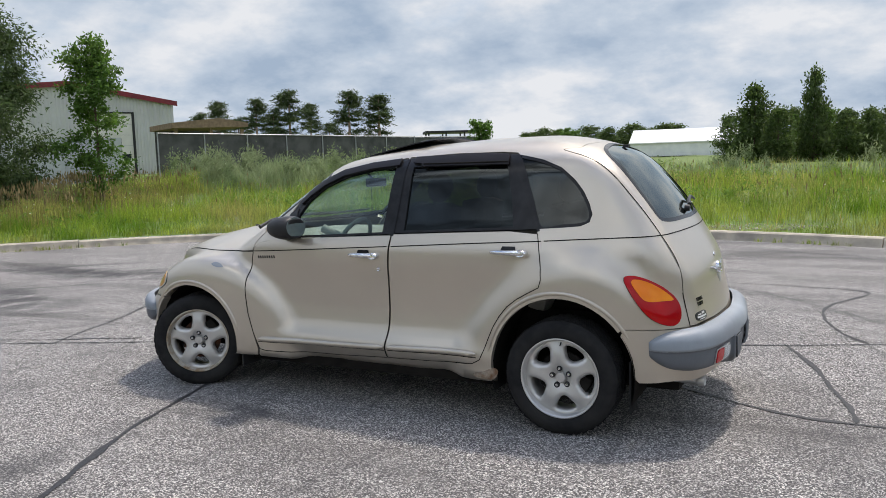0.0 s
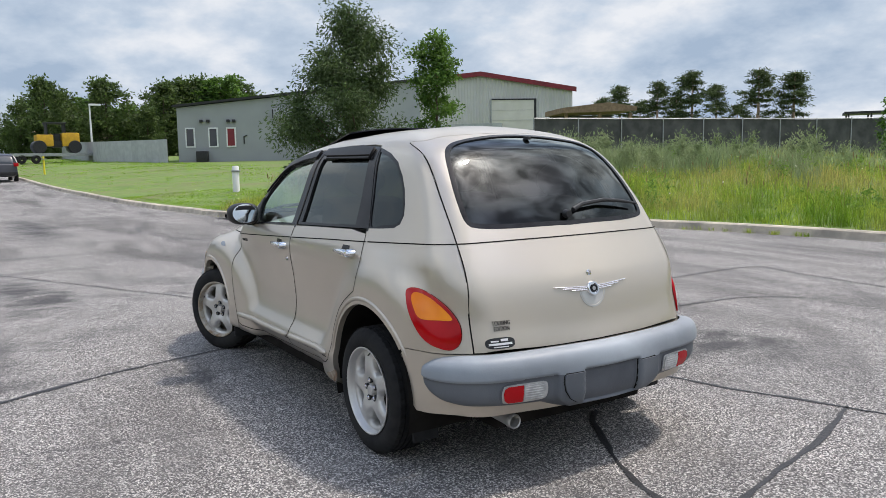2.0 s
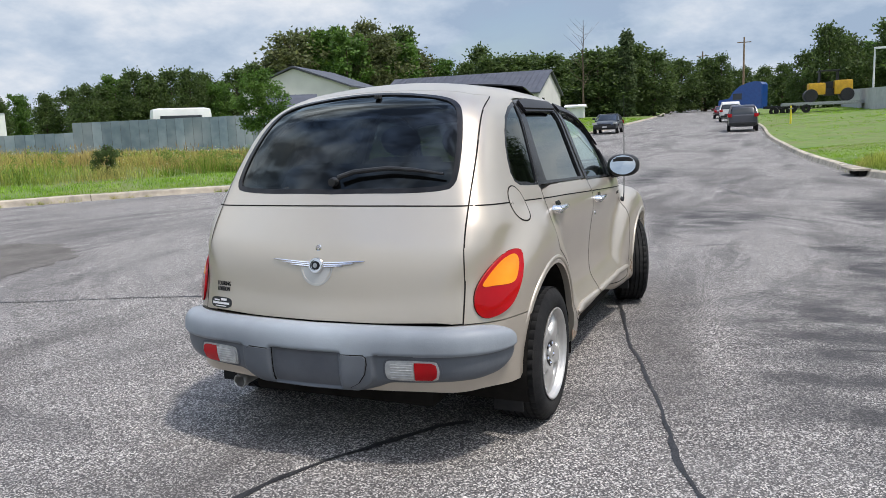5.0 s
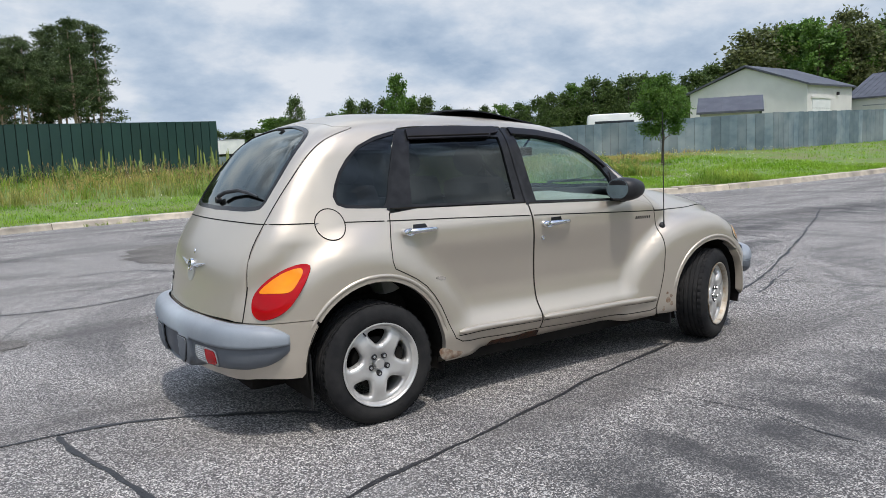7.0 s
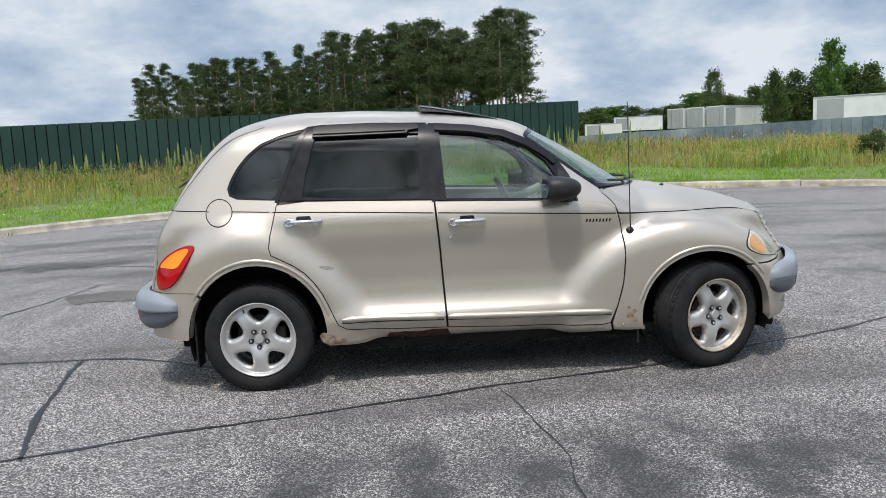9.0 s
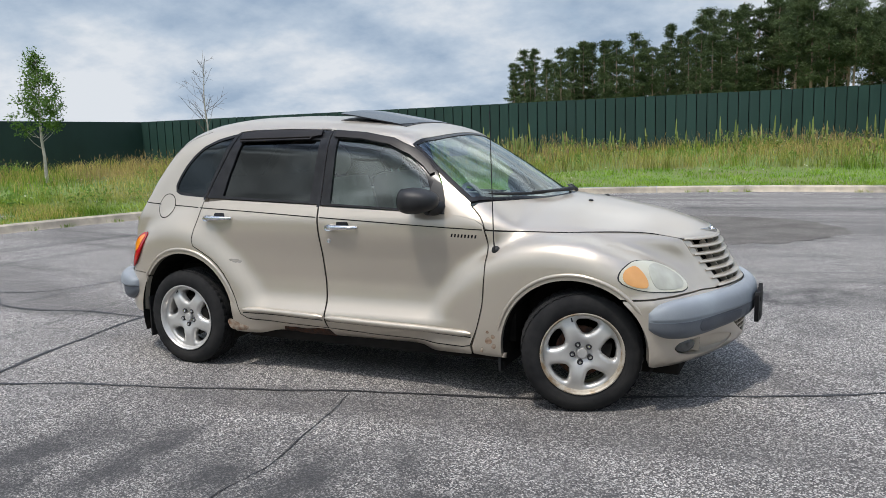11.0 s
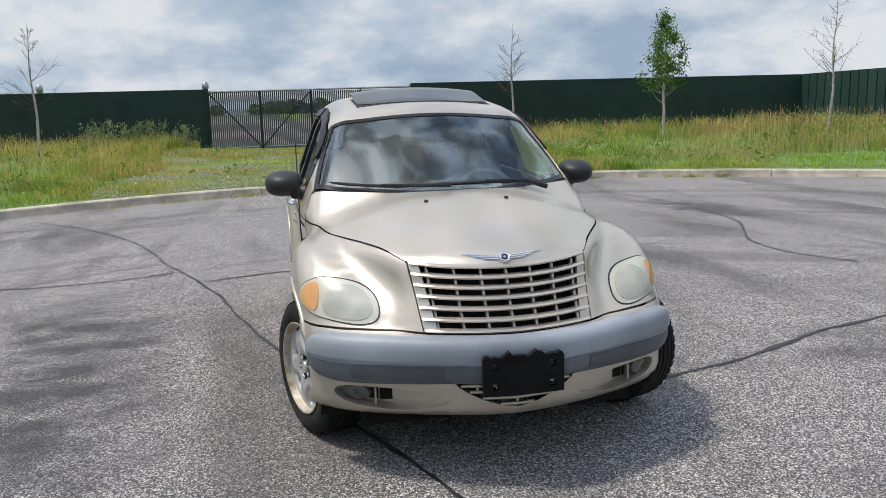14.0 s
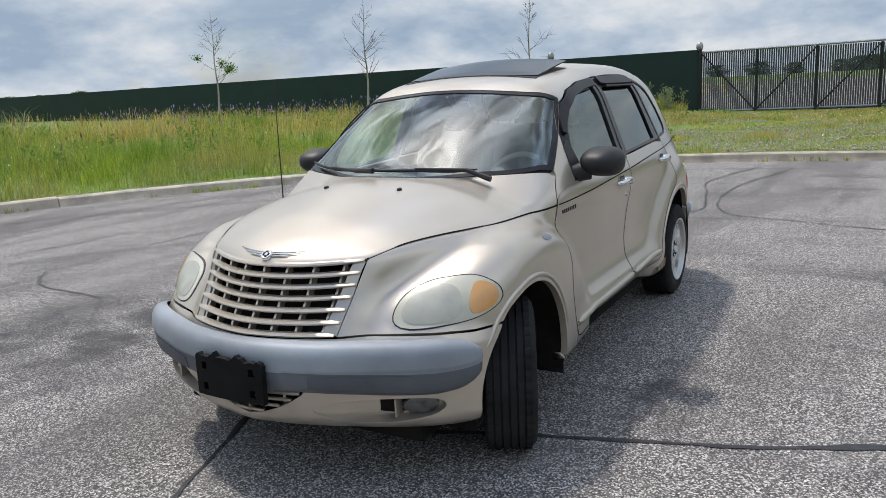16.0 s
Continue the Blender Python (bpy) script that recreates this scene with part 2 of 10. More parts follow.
    ctr.operation, ln.operation, at2.operation = "SUBTRACT", "LENGTH", "ARCTAN2"
    ctr.inputs[1].default_value = (3.4, 1.2, 0)
    links(t, (pos, ctr.inputs[0]), (ctr.outputs[0], ln.inputs[0]), (ctr.outputs[0], sx.inputs[0]), (sx.outputs[1], at2.inputs[0]), (sx.outputs[0], at2.inputs[1]))
    links(t, (ln.outputs["Value"], cb.inputs[0]), (at2.outputs[0], cb.inputs[1]))
    col = over(col, noise_ramp(1.0, 0.54, 0.66, (1.5, 1.1, 1), detail=7, dist=0.4, source=cb.outputs[0]), (0.06, 0.058, 0.06), 0.34)
    col = over(col, noise_ramp(1.0, 0.60, 0.66, (4.5, 0.9, 1), detail=6, dist=0.2, source=cb.outputs[0]), (0.05, 0.05, 0.052), 0.32)
    # oil and sealant stains with ragged edges
    worn = n("ShaderNodeMath")
    worn.operation = "MULTIPLY"
    links(t, (blots(((0.4, -2.15, 2.1, 0.66), (-0.9, -2.5, 0.8, 0.45), (3.4, -2.75, 1.9, 0.55), (7.4, -3.15, 2.3, 0.5), (1.6, -2.9, 1.3, 0.5), (2.0, 2.6, 1.3, 0.5), (6.4, 3.3, 2.3, 0.85), (11.5, 3.4, 3.2, 0.9), (5.0, 1.9, 1.5, 0.4), (6.5, -1.0, 1.6, 0.8), (-5.4, 5.0, 1.2, 0.5), (15.0, 1.0, 4.0, 0.6), (22.0, 4.0, 6.0, 0.9), (0.5, 1.3, 0.35, 0.2))), worn.inputs[0]), (noise_ramp(3.4, 0.30, 0.60, stretch=(1.0, 0.62, 1.0), detail=12, dist=0.35, turn=0.5), worn.inputs[1]))
    col = over(col, worn.outputs[0], (0.045, 0.045, 0.047), 0.86)
    t.links.new(col, b.inputs["Base Color"])
    b.inputs["Roughness"].default_value, b.inputs["Specular IOR Level"].default_value = 0.85, 0.24
    bn = n("ShaderNodeBump")
    bn.inputs["Strength"].default_value, bn.inputs["Distance"].default_value = 0.55, 0.006
    links(t, (chips.outputs["Distance"], bn.inputs["Height"]), (bn.outputs[0], b.inputs["Normal"]))
    return m


M_ASPHALT = asphalt_material()
M_SEAL = material("crack_sealant", (0.016, 0.016, 0.018), (0.03, 0.03, 0.032), rough=0.55, scale=20, bump=0.3, bscale=120, local=False)
M_PATCH = material("asphalt_patch", (0.032, 0.030, 0.028), (0.25, 0.235, 0.215), rough=0.9, scale=120, detail=3, c3=(0.10, 0.093, 0.085), scale3=1.6, bump=0.6, bscale=150, local=False, spec=0.2)
M_KERB = material("worn_concrete", (0.52, 0.455, 0.36), (0.38, 0.335, 0.27), rough=0.9, scale=5, c3=(0.26, 0.235, 0.195), scale3=2.2, bump=0.35, bscale=60,
                  local=False, objvar=0.12)
M_SOIL = material("grassy_soil", (0.10, 0.17, 0.03), (0.15, 0.21, 0.05), rough=0.95, scale=1.6, c3=(0.15, 0.16, 0.06), scale3=0.35, bump=0.8, bscale=25, local=False)
M_GRASS = material("meadow_grass", (0.12, 0.205, 0.03), (0.30, 0.37, 0.07), lo=0.40, hi=0.62, rough=0.8, scale=0.9, island=0.36, local=False, c3=(0.36, 0.33, 0.12), scale3=0.35, spec=0.1)
M_DRYGRASS = material("dry_meadow_grass", (0.36, 0.32, 0.095), (0.47, 0.385, 0.16), rough=0.85, scale=0.9, island=0.35, local=False, c3=(0.40, 0.30, 0.14), scale3=0.5, spec=0.1)
M_LAWN = material("mown_lawn", (0.16, 0.295, 0.035), (0.25, 0.38, 0.058), rough=0.8, scale=0.8, island=0.34, local=False, spec=0.1)
M_WEED = material("grey_green_weeds", (0.16, 0.21, 0.10), (0.25, 0.29, 0.16), rough=0.8, scale=0.7, island=0.25, local=False, spec=0.25)
M_SEED = material("dry_seed_heads", (0.30, 0.23, 0.11), (0.20, 0.15, 0.07), rough=0.9, scale=3, island=0.3, local=False, spec=0.2)
M_BLOOM = material("small_white_blossoms", (0.72, 0.72, 0.62), (0.62, 0.62, 0.38), rough=0.8, scale=3, island=0.2, local=False)
M_LEAF = material("broad_leaves", (0.058, 0.092, 0.027), (0.10, 0.142, 0.045), rough=0.6, scale=0.8, island=0.4, spec=0.35)
M_LEAF_OLIVE = material("olive_leaves", (0.085, 0.105, 0.04), (0.15, 0.165, 0.07), rough=0.6, scale=0.8, island=0.4, spec=0.35)
M_LEAF_LIGHT = material("light_leaves", (0.075, 0.145, 0.03), (0.12, 0.20, 0.045), rough=0.6, scale=0.8, island=0.35, spec=0.35)
M_LEAF_GREY = material("willow_leaves", (0.056, 0.09, 0.032), (0.095, 0.135, 0.054), rough=0.6, scale=0.8, island=0.4, spec=0.35)
M_NEEDLE = material("pine_needles", (0.058, 0.088, 0.036), (0.105, 0.138, 0.058), rough=0.7, scale=0.5, island=0.4, spec=0.25)
for leaf in (M_GRASS, M_DRYGRASS, M_LAWN, M_WEED, M_LEAF, M_LEAF_OLIVE, M_LEAF_LIGHT, M_LEAF_GREY):
    thin_leaf(leaf, 0.4)
thin_leaf(M_NEEDLE, 0.2)
M_BARK = material("rough_bark", (0.13, 0.095, 0.065), (0.07, 0.052, 0.038), rough=0.95, scale=6, bump=0.8, bscale=22)
M_PINEBARK = material("pine_bark", (0.40, 0.29, 0.21), (0.25, 0.18, 0.13), rough=0.95, scale=4, bump=0.8, bscale=18)
M_PALEBARK = material("pale_bark", (0.50, 0.47, 0.42), (0.30, 0.27, 0.22), rough=0.9, scale=8, bump=0.4, bscale=40)
M_GREENMETAL = material("green_fence_sheet", (0.011, 0.038, 0.030), (0.016, 0.05, 0.039), rough=0.55, scale=0.8, c3=(0.018, 0.05, 0.042), scale3=0.25, bump=0.12, bscale=10, local=False, objvar=0.12)
M_FENCEGAP = material("dark_fence_joint", (0.004, 0.007, 0.006), (0.008, 0.012, 0.01), rough=0.9, scale=5)
M_GREENFENCE = material("green_fence_screen", (0.007, 0.026, 0.019), (0.011, 0.036, 0.026), rough=0.62, scale=0.8, c3=(0.012, 0.036, 0.03), scale3=0.25, bump=0.15, bscale=10, local=False)
M_BLUEFENCE = material("faded_blue_fence_paint", (0.115, 0.16, 0.19), (0.155, 0.205, 0.23), rough=0.85, scale=2.5, c3=(0.25, 0.29, 0.305), scale3=0.6, bump=0.3, bscale=30, local=False, objvar=0.18)
M_GREYFENCE = material("grey_fence_paint", (0.36, 0.375, 0.385), (0.43, 0.445, 0.45), rough=0.85, scale=2.0, bump=0.3, bscale=25, local=False, objvar=0.07)
M_STEEL = material("galvanised_steel", (0.42, 0.43, 0.44), (0.30, 0.31, 0.32), rough=0.5, metal=0.85, scale=12, local=False)
M_DARKMESH = material("dark_privacy_mesh", (0.055, 0.056, 0.055), (0.10, 0.10, 0.097), rough=0.9, scale=1.5, local=False)
M_GREYWALL = material("grey_painted_block", (0.33, 0.345, 0.355), (0.37, 0.385, 0.39), rough=0.9, scale=0.5, c3=(0.30, 0.31, 0.315), scale3=0.12, bump=0.2, bscale=8, local=False)
M_RIBWALL = material("off_white_ribbed_metal", (0.48, 0.475, 0.46), (0.55, 0.545, 0.53), rough=0.55, scale=0.4, local=False)
M_DOORWHITE = material("cream_roller_door", (0.66, 0.64, 0.58), (0.58, 0.56, 0.5), rough=0.6, scale=0.7, local=False)
M_REDTRIM = material("dark_red_trim", (0.22, 0.02, 0.03), (0.16, 0.018, 0.025), rough=0.5, scale=2, local=False)
M_DARKROOF = material("charcoal_metal_roof", (0.058, 0.062, 0.078), (0.085, 0.09, 0.108), rough=0.55, scale=1.2, local=False, metal=0.0)
M_HOUSEWALL = material("pale_siding", (0.66, 0.645, 0.615), (0.60, 0.585, 0.56), rough=0.85, scale=0.7, local=False, bump=0.1, bscale=12)
M_WHITE = material("white_paint", (0.78, 0.78, 0.77), (0.68, 0.69, 0.69), rough=0.5, scale=0.8, local=False)
M_DARKGLASS = material("dark_window_glass", (0.02, 0.024, 0.03), (0.03, 0.035, 0.04), rough=0.08, scale=1, spec=0.8, local=False)
M_WOOD = material("weathered_wood", (0.27, 0.19, 0.12), (0.18, 0.125, 0.08), rough=0.9, scale=5, bump=0.3, bscale=30, local=False)
M_BLACKMETAL = material("black_metal", (0.012, 0.012, 0.013), (0.022, 0.022, 0.023), rough=0.5, scale=8, local=False)
M_GRAVEL = material("pale_gravel", (0.42, 0.38, 0.34), (0.28, 0.25, 0.22), rough=0.95, scale=30, island=0.35, local=False)


# ---- tools ----
def mesh_from(name, verts, faces, mats, index=None, smooth=False):
    me = bpy.data.meshes.new(name)
    me.from_pydata([tuple(map(float, v)) for v in verts], [], [tuple(map(int, f)) for f in faces])
    for m in (mats if isinstance(mats, (list, tuple)) else [mats]):
        me.materials.append(m)
    if index is not None:
        me.polygons.foreach_set("material_index", np.asarray(index, dtype=np.int32))
    if smooth:
        me.polygons.foreach_set("use_smooth", np.ones(len(me.polygons), dtype=bool))
    me.update()
    return me


def mesh_fast(name, verts, tris, mat):
    """Many loose triangles at once, from arrays."""
    me = bpy.data.meshes.new(name)
    verts, tris = np.asarray(verts, np.float32), np.asarray(tris, np.int32)
    me.vertices.add(len(verts))
    me.vertices.foreach_set("co", verts.ravel())
    me.loops.add(tris.size)
    me.loops.foreach_set("vertex_index", tris.ravel())
    me.polygons.add(len(tris))
    me.polygons.foreach_set("loop_start", np.arange(0, tris.size, 3, dtype=np.int32))
    me.materials.append(mat)
    me.update(calc_edges=True)
    return me


def put(name, me, parent=None, m=None, label=""):
    ob = new(name, me)
    if parent is not None:
        ob.parent = parent
    if m is not None:
        ob.matrix_basis = m
    if label:
        ob["label"] = label
    return ob


def part(name, bm, mat, parent, label="", smooth=True, m=None, sharp=40):
    """Links a bmesh as one mesh object under a thing or under a part."""
    me = bpy.data.meshes.new(name)
    bmesh.ops.recalc_face_normals(bm, faces=bm.faces)
    for f in bm.faces:
        f.smooth = smooth
    if smooth:
        for e in bm.edges:
            if len(e.link_faces) == 2 and e.calc_face_angle(0) > radians(sharp):
                e.smooth = False
    bm.to_mesh(me)
    bm.free()
    for mm in (mat if isinstance(mat, (list, tuple)) else [mat]):
        me.materials.append(mm)
    return put(name, me, parent, m, label)


def box(bm, x0, x1, y0, y1, z0, z1, bevel=0.0, seg=2, mi=0):
    g = bmesh.ops.create_cube(bm, size=1.0, matrix=Matrix.LocRotScale(((x0 + x1) / 2, (y0 + y1) / 2, (z0 + z1) / 2), None, (abs(x1 - x0), abs(y1 - y0), abs(z1 - z0))))
    vs = g["verts"]
    fs = {f for v in vs for f in v.link_faces}
    for f in fs:
        f.material_index = mi
    if bevel:
        bmesh.ops.bevel(bm, geom=list({e for v in vs for e in v.link_edges}), offset=bevel, segments=seg, affect="EDGES", profile=0.7)
    return bm


def boxes(*specs, bevel=0.0):
    bm = bmesh.new()
    for s in specs:
        box(bm, *s, bevel=bevel)
    return bm


def tube(bm, pts, radius, sides=8, cap=True):
    """A round bar along points; radius a number or one for each point."""
    pts = [Vector(p) for p in pts]
    rs = radius if isinstance(radius, (list, tuple)) else [radius] * len(pts)
    rings, side = [], None
    for i, p in enumerate(pts):
        d = (pts[min(i + 1, len(pts) - 1)] - pts[max(i - 1, 0)]).normalized()
        if side is None:
            side = d.orthogonal().normalized()
        side = (side - d * side.dot(d)).normalized()
        other = d.cross(side)
        rings.append([bm.verts.new(p + (side * math.cos(a) + other * math.sin(a)) * rs[i]) for a in (2 * math.pi * k / sides for k in range(sides))])
    for a, b in zip(rings, rings[1:]):
        for k in range(sides):
            bm.faces.new((a[k], a[(k + 1) % sides], b[(k + 1) % sides], b[k]))
    if cap:
        bm.faces.new(rings[0][::-1])
        bm.faces.new(rings[-1])
    return bm


def lathe(bm, profile, axis="y", n=48, centre=(0, 0, 0)):
    """Turns a profile of (radius, along) about an axis."""
    rings = []
    for r, h in profile:
        ring = []
        for k in range(n):
            a = 2 * math.pi * k / n
            c, s = r * math.cos(a), r * math.sin(a)
            p = {"y": (c, h, s), "x": (h, c, s), "z": (c, s, h)}[axis]
            ring.append(bm.verts.new(Vector(p) + Vector(centre)))
        rings.append(ring)
    for a, b in zip(rings, rings[1:]):
        for k in range(n):
            bm.faces.new((a[k], a[(k + 1) % n], b[(k + 1) % n], b[k]))
    return rings


def thing(name, label, category, m=None, group="", kind=""):
    ob = new(name)
    ob.empty_display_size = 0.2
    if m is not None:
        ob.matrix_basis = m
    return tagged(ob, label, category, group, kind)


def smooth_line(pts, step):
    """A Catmull-Rom line through points, as an array about step apart."""
    p = np.array([pts[0], *pts, pts[-1]], float)
    out = []
    for i in range(1, len(p) - 2):
        k = max(1, int(np.linalg.norm(p[i + 1] - p[i]) / step))
        for u in np.arange(k) / k:
            out.append(0.5 * (2 * p[i] + (p[i + 1] - p[i - 1]) * u + (2 * p[i - 1] - 5 * p[i] + 4 * p[i + 1] - p[i + 2]) * u**2 + (3 * p[i] - p[i - 1] - 3 * p[i + 1] + p[i + 2]) * u**3))
    out.append(p[-2])
    return np.array(out)


# ---- the ground: a round turning place with a road out of it ----
CENTRE, RADIUS = np.array((1.9, 2.7)), 12.6


def kerb_line():
    a0, a1 = math.radians(-38), math.radians(-318)
    arc = [CENTRE + RADIUS * np.array((math.cos(a), math.sin(a))) for a in np.linspace(a0, a1, 60)]
    right = [(190, 7.0), (120, 2.2), (80, 0.5), (55, -1.0), (40, -1.5), (28, -2.3), (20, -3.0), (15.6, -3.5), (13.3, -4.0)]
    left = [(13.0, 9.35), (15.5, 9.0), (20, 9.2), (30, 9.6), (46, 10.4), (80, 12.2), (120, 14.6), (190, 21.0)]
    return smooth_line([*map(np.array, right), *arc, *map(np.array, left)], 0.6)


KERB = kerb_line()
DENSE = KERB


def kerb_gap(x, y):
    """The distance from the kerb line, in metres."""
    p = np.stack([np.ravel(x), np.ravel(y)], -1)
    out = np.empty(len(p))
    a, d = DENSE[:-1], np.diff(DENSE, axis=0)
    ll = (d**2).sum(-1)
    for i in range(0, len(p), 4000):
        q = p[i:i + 4000, None] - a[None]
        u = np.clip((q * d).sum(-1) / ll, 0, 1)
        out[i:i + 4000] = np.sqrt(((q - u[..., None] * d) ** 2).sum(-1)).min(1)
    return out.reshape(np.shape(x))


def paved(x, y):
    """True on the road side of the kerb line."""
    x, y = np.asarray(x, float), np.asarray(y, float)
    a, b = DENSE, np.roll(DENSE, -1, axis=0)
    inside = np.zeros(x.shape, bool)
    for (x0, y0), (x1, y1) in zip(a, b):
        if y0 != y1:
            cross = ((y0 > y) != (y1 > y)) & (x < (x1 - x0) * (y - y0) / (y1 - y0) + x0)
            inside ^= cross
    return inside


def road_z(x, y):
    s = np.maximum(0, np.asarray(x, float) - 20)
    return 0.022 * s * s / (s + 8)


def ground_z(x, y):
    x, y = np.asarray(x, float), np.asarray(y, float)
    d = kerb_gap(x, y)
    z = road_z(np.minimum(x, 160), y) + 0.14 + 0.043 * np.minimum(d, 11) + 0.008 * np.clip(d - 11, 0, 150)
    z = z + 0.75 * np.exp(-(((x - 22) / 10) ** 2 + ((y + 27) / 12) ** 2)) * np.clip(d / 6, 0, 1)
    z = z + 0.35 * np.exp(-(((x + 2) / 16) ** 2 + ((y - 26) / 8) ** 2)) * np.clip(d / 6, 0, 1)
    z = z - 0.32 * np.exp(-(((x + 23.5) / 5.5) ** 2 + ((y - 0.2) / 6) ** 2)) * np.clip(d / 5, 0, 1)
    return z + 0.05 * np.sin(x * 0.7) * np.sin(y * 0.6 + 1) * np.clip(d / 3, 0, 1)


def gz(x, y):
    return float(ground_z(np.array([x]), np.array([y]))[0])


def triangulated(points, outline, keep):
    from_geometry = delaunay_2d_cdt([Vector(p) for p in [*outline, *points]], [(i, (i + 1) % len(outline)) for i in range(len(outline))], [], 0, 1e-4)
    v = np.array([tuple(p) for p in from_geometry[0]])
    f = np.array([q for q in from_geometry[2] if len(q) == 3])
    c = v[f].mean(1)
    return v, f[keep(c[:, 0], c[:, 1])]


def build_ground():
    rng = np.random.default_rng(3)
    # paving
    g = np.stack(np.meshgrid(np.arange(-12, 60, 1.3), np.arange(-11, 17, 1.3)), -1).reshape(-1, 2) + rng.uniform(-0.2, 0.2, (56 * 22, 2))
    far = np.stack(np.meshgrid(np.arange(61, 190, 6.0), np.arange(0, 20, 3.0)), -1).reshape(-1, 2)
    g = np.concatenate([g, far])
    g = g[paved(g[:, 0], g[:, 1]) & (kerb_gap(g[:, 0], g[:, 1]) > 0.4)]
    v, f = triangulated(g, KERB, paved)
    road = put("road", mesh_from("road", np.column_stack([v, road_z(v[:, 0], v[:, 1])]), f, M_ASPHALT, smooth=True))
    tagged(road, "worn grey asphalt turning circle with dark cracks and stains", "road", kind="structure")
    # land, out to the horizon
    pts = []
    for r, k in ((13.2, 160), (14, 150), (15, 140), (16.5, 130), (18.5, 120), (21, 110), (24, 100), (28, 90), (33, 80), (40, 72), (50, 64), (65, 60), (85, 50), (110, 44), (150, 36), (220, 30), (350, 24), (700, 24)):
        a = np.arange(k) / k * 2 * np.pi + rng.uniform(0, 0.05, k)
        pts.append(np.stack([CENTRE[0] + r * np.cos(a), CENTRE[1] + r * np.sin(a)], -1))
    side = np.concatenate([np.stack([np.linspace(14, 185, 90), np.linspace(-5.5, 4, 90)], -1), np.stack([np.linspace(14, 185, 90), np.linspace(11.5, 24, 90)], -1)])
    pts = np.concatenate([*pts, side])
    pts = pts[~paved(pts[:, 0], pts[:, 1]) & (kerb_gap(pts[:, 0], pts[:, 1]) > 0.5)]
    edge = offset_line(0.17)
    a = np.arange(48) / 48 * 2 * np.pi
    pts = np.concatenate([pts, np.stack([1600 * np.cos(a), 1600 * np.sin(a)], -1)])
    v, f = triangulated(pts, edge, lambda x, y: ~inside_of(edge, x, y))
    ground = put("ground", mesh_from("ground", np.column_stack([v, ground_z(v[:, 0], v[:, 1])]), f, M_SOIL, smooth=True))
    tagged(ground, "rough grassy soil rising gently away from the kerb", "ground", kind="structure")
    kerb_run()


def offset_line(d):
    t = np.gradient(KERB, axis=0)
    t /= np.linalg.norm(t, axis=1)[:, None]
    return KERB + d * np.stack([-t[:, 1], t[:, 0]], -1) * OUTWARD


def inside_of(line, x, y):
    x, y = np.asarray(x, float), np.asarray(y, float)
    inside = np.zeros(x.shape, bool)
    for (x0, y0), (x1, y1) in zip(line, np.roll(line, -1, axis=0)):
        if y0 != y1:
            inside ^= ((y0 > y) != (y1 > y)) & (x < (x1 - x0) * (y - y0) / (y1 - y0) + x0)
    return inside


def kerb_run():
    """Concrete kerb, cast in lengths of about three metres with joints between."""
    kerb = thing("kerb", "weathered pale concrete kerb with stained joints", "kerb", kind="structure")
    section = [(-0.035, -0.01), (-0.015, 0.02), (0.0, 0.055), (0.02, 0.125), (0.05, 0.145), (0.18, 0.15), (0.18, -0.1)]
    lines = [offset_line(d) for d, _ in section]
    step, rng = 5, random.Random(5)
    i = 0
    while i < len(KERB) - 1:
        j = min(i + step, len(KERB) - 1)
        verts, faces = [], []
        lift = rng.uniform(-0.008, 0.008)
        for k in range(i, j + 1):
            for (d, h), line in zip(section, lines):
                p = line[k].copy()
                if k == i:
                    p += (line[k + 1] - line[k]) * 0.018
                verts.append((p[0], p[1], float(road_z(p[0], p[1])) + h + (lift if h > 0.02 else 0)))
        n = len(section)
        for k in range(j - i):
            for s in range(n - 1):
                a = k * n + s
                faces.append((a, a + n, a + n + 1, a + 1))
        faces.append(tuple(range(n)))
        faces.append(tuple(range(len(verts) - n, len(verts)))[::-1])
        put("kerb_segment", mesh_from("kerb_segment", verts, faces, M_KERB), kerb)
        i = j


from mathutils.geometry import delaunay_2d_cdt  # noqa: E402

OUTWARD = 1.0
_probe = offset_line(0.5)
if paved(_probe[100:101, 0], _probe[100:101, 1])[0]:
    OUTWARD = -1.0
build_ground()


# ---- the form of the car body: one smooth skin, from its profiles ----
def curve(pts, soft=0.03):
    """A softened line through points (at, value), as a function."""
    at, val = np.array(pts, float).T
    xs = np.arange(at[0] - 0.5, at[-1] + 0.5, 0.004)
    ys = np.interp(xs, at, val)
    lo, hi = (val[1] - val[0]) / (at[1] - at[0]), (val[-1] - val[-2]) / (at[-1] - at[-2])
    ys = np.where(xs < at[0], val[0] + lo * (xs - at[0]), np.where(xs > at[-1], val[-1] + hi * (xs - at[-1]), ys))
    k = np.exp(-0.5 * (np.arange(-3 * soft, 3 * soft + 1e-9, 0.004) / soft) ** 2)
    k /= k.sum()
    pad = len(k) // 2
    ys = np.convolve(np.concatenate([ys[0] + lo * 0.004 * np.arange(-pad, 0), ys, ys[-1] + hi * 0.004 * np.arange(1, len(k) - pad)]), k, "valid")
    return lambda v: np.interp(v, xs, ys)


def smax(a, b, k):
    h = np.maximum(k - np.abs(a - b), 0) / k
    return np.maximum(a, b) + h * h * k * 0.25


def smin(a, b, k):
    return -smax(-a, -b, k)


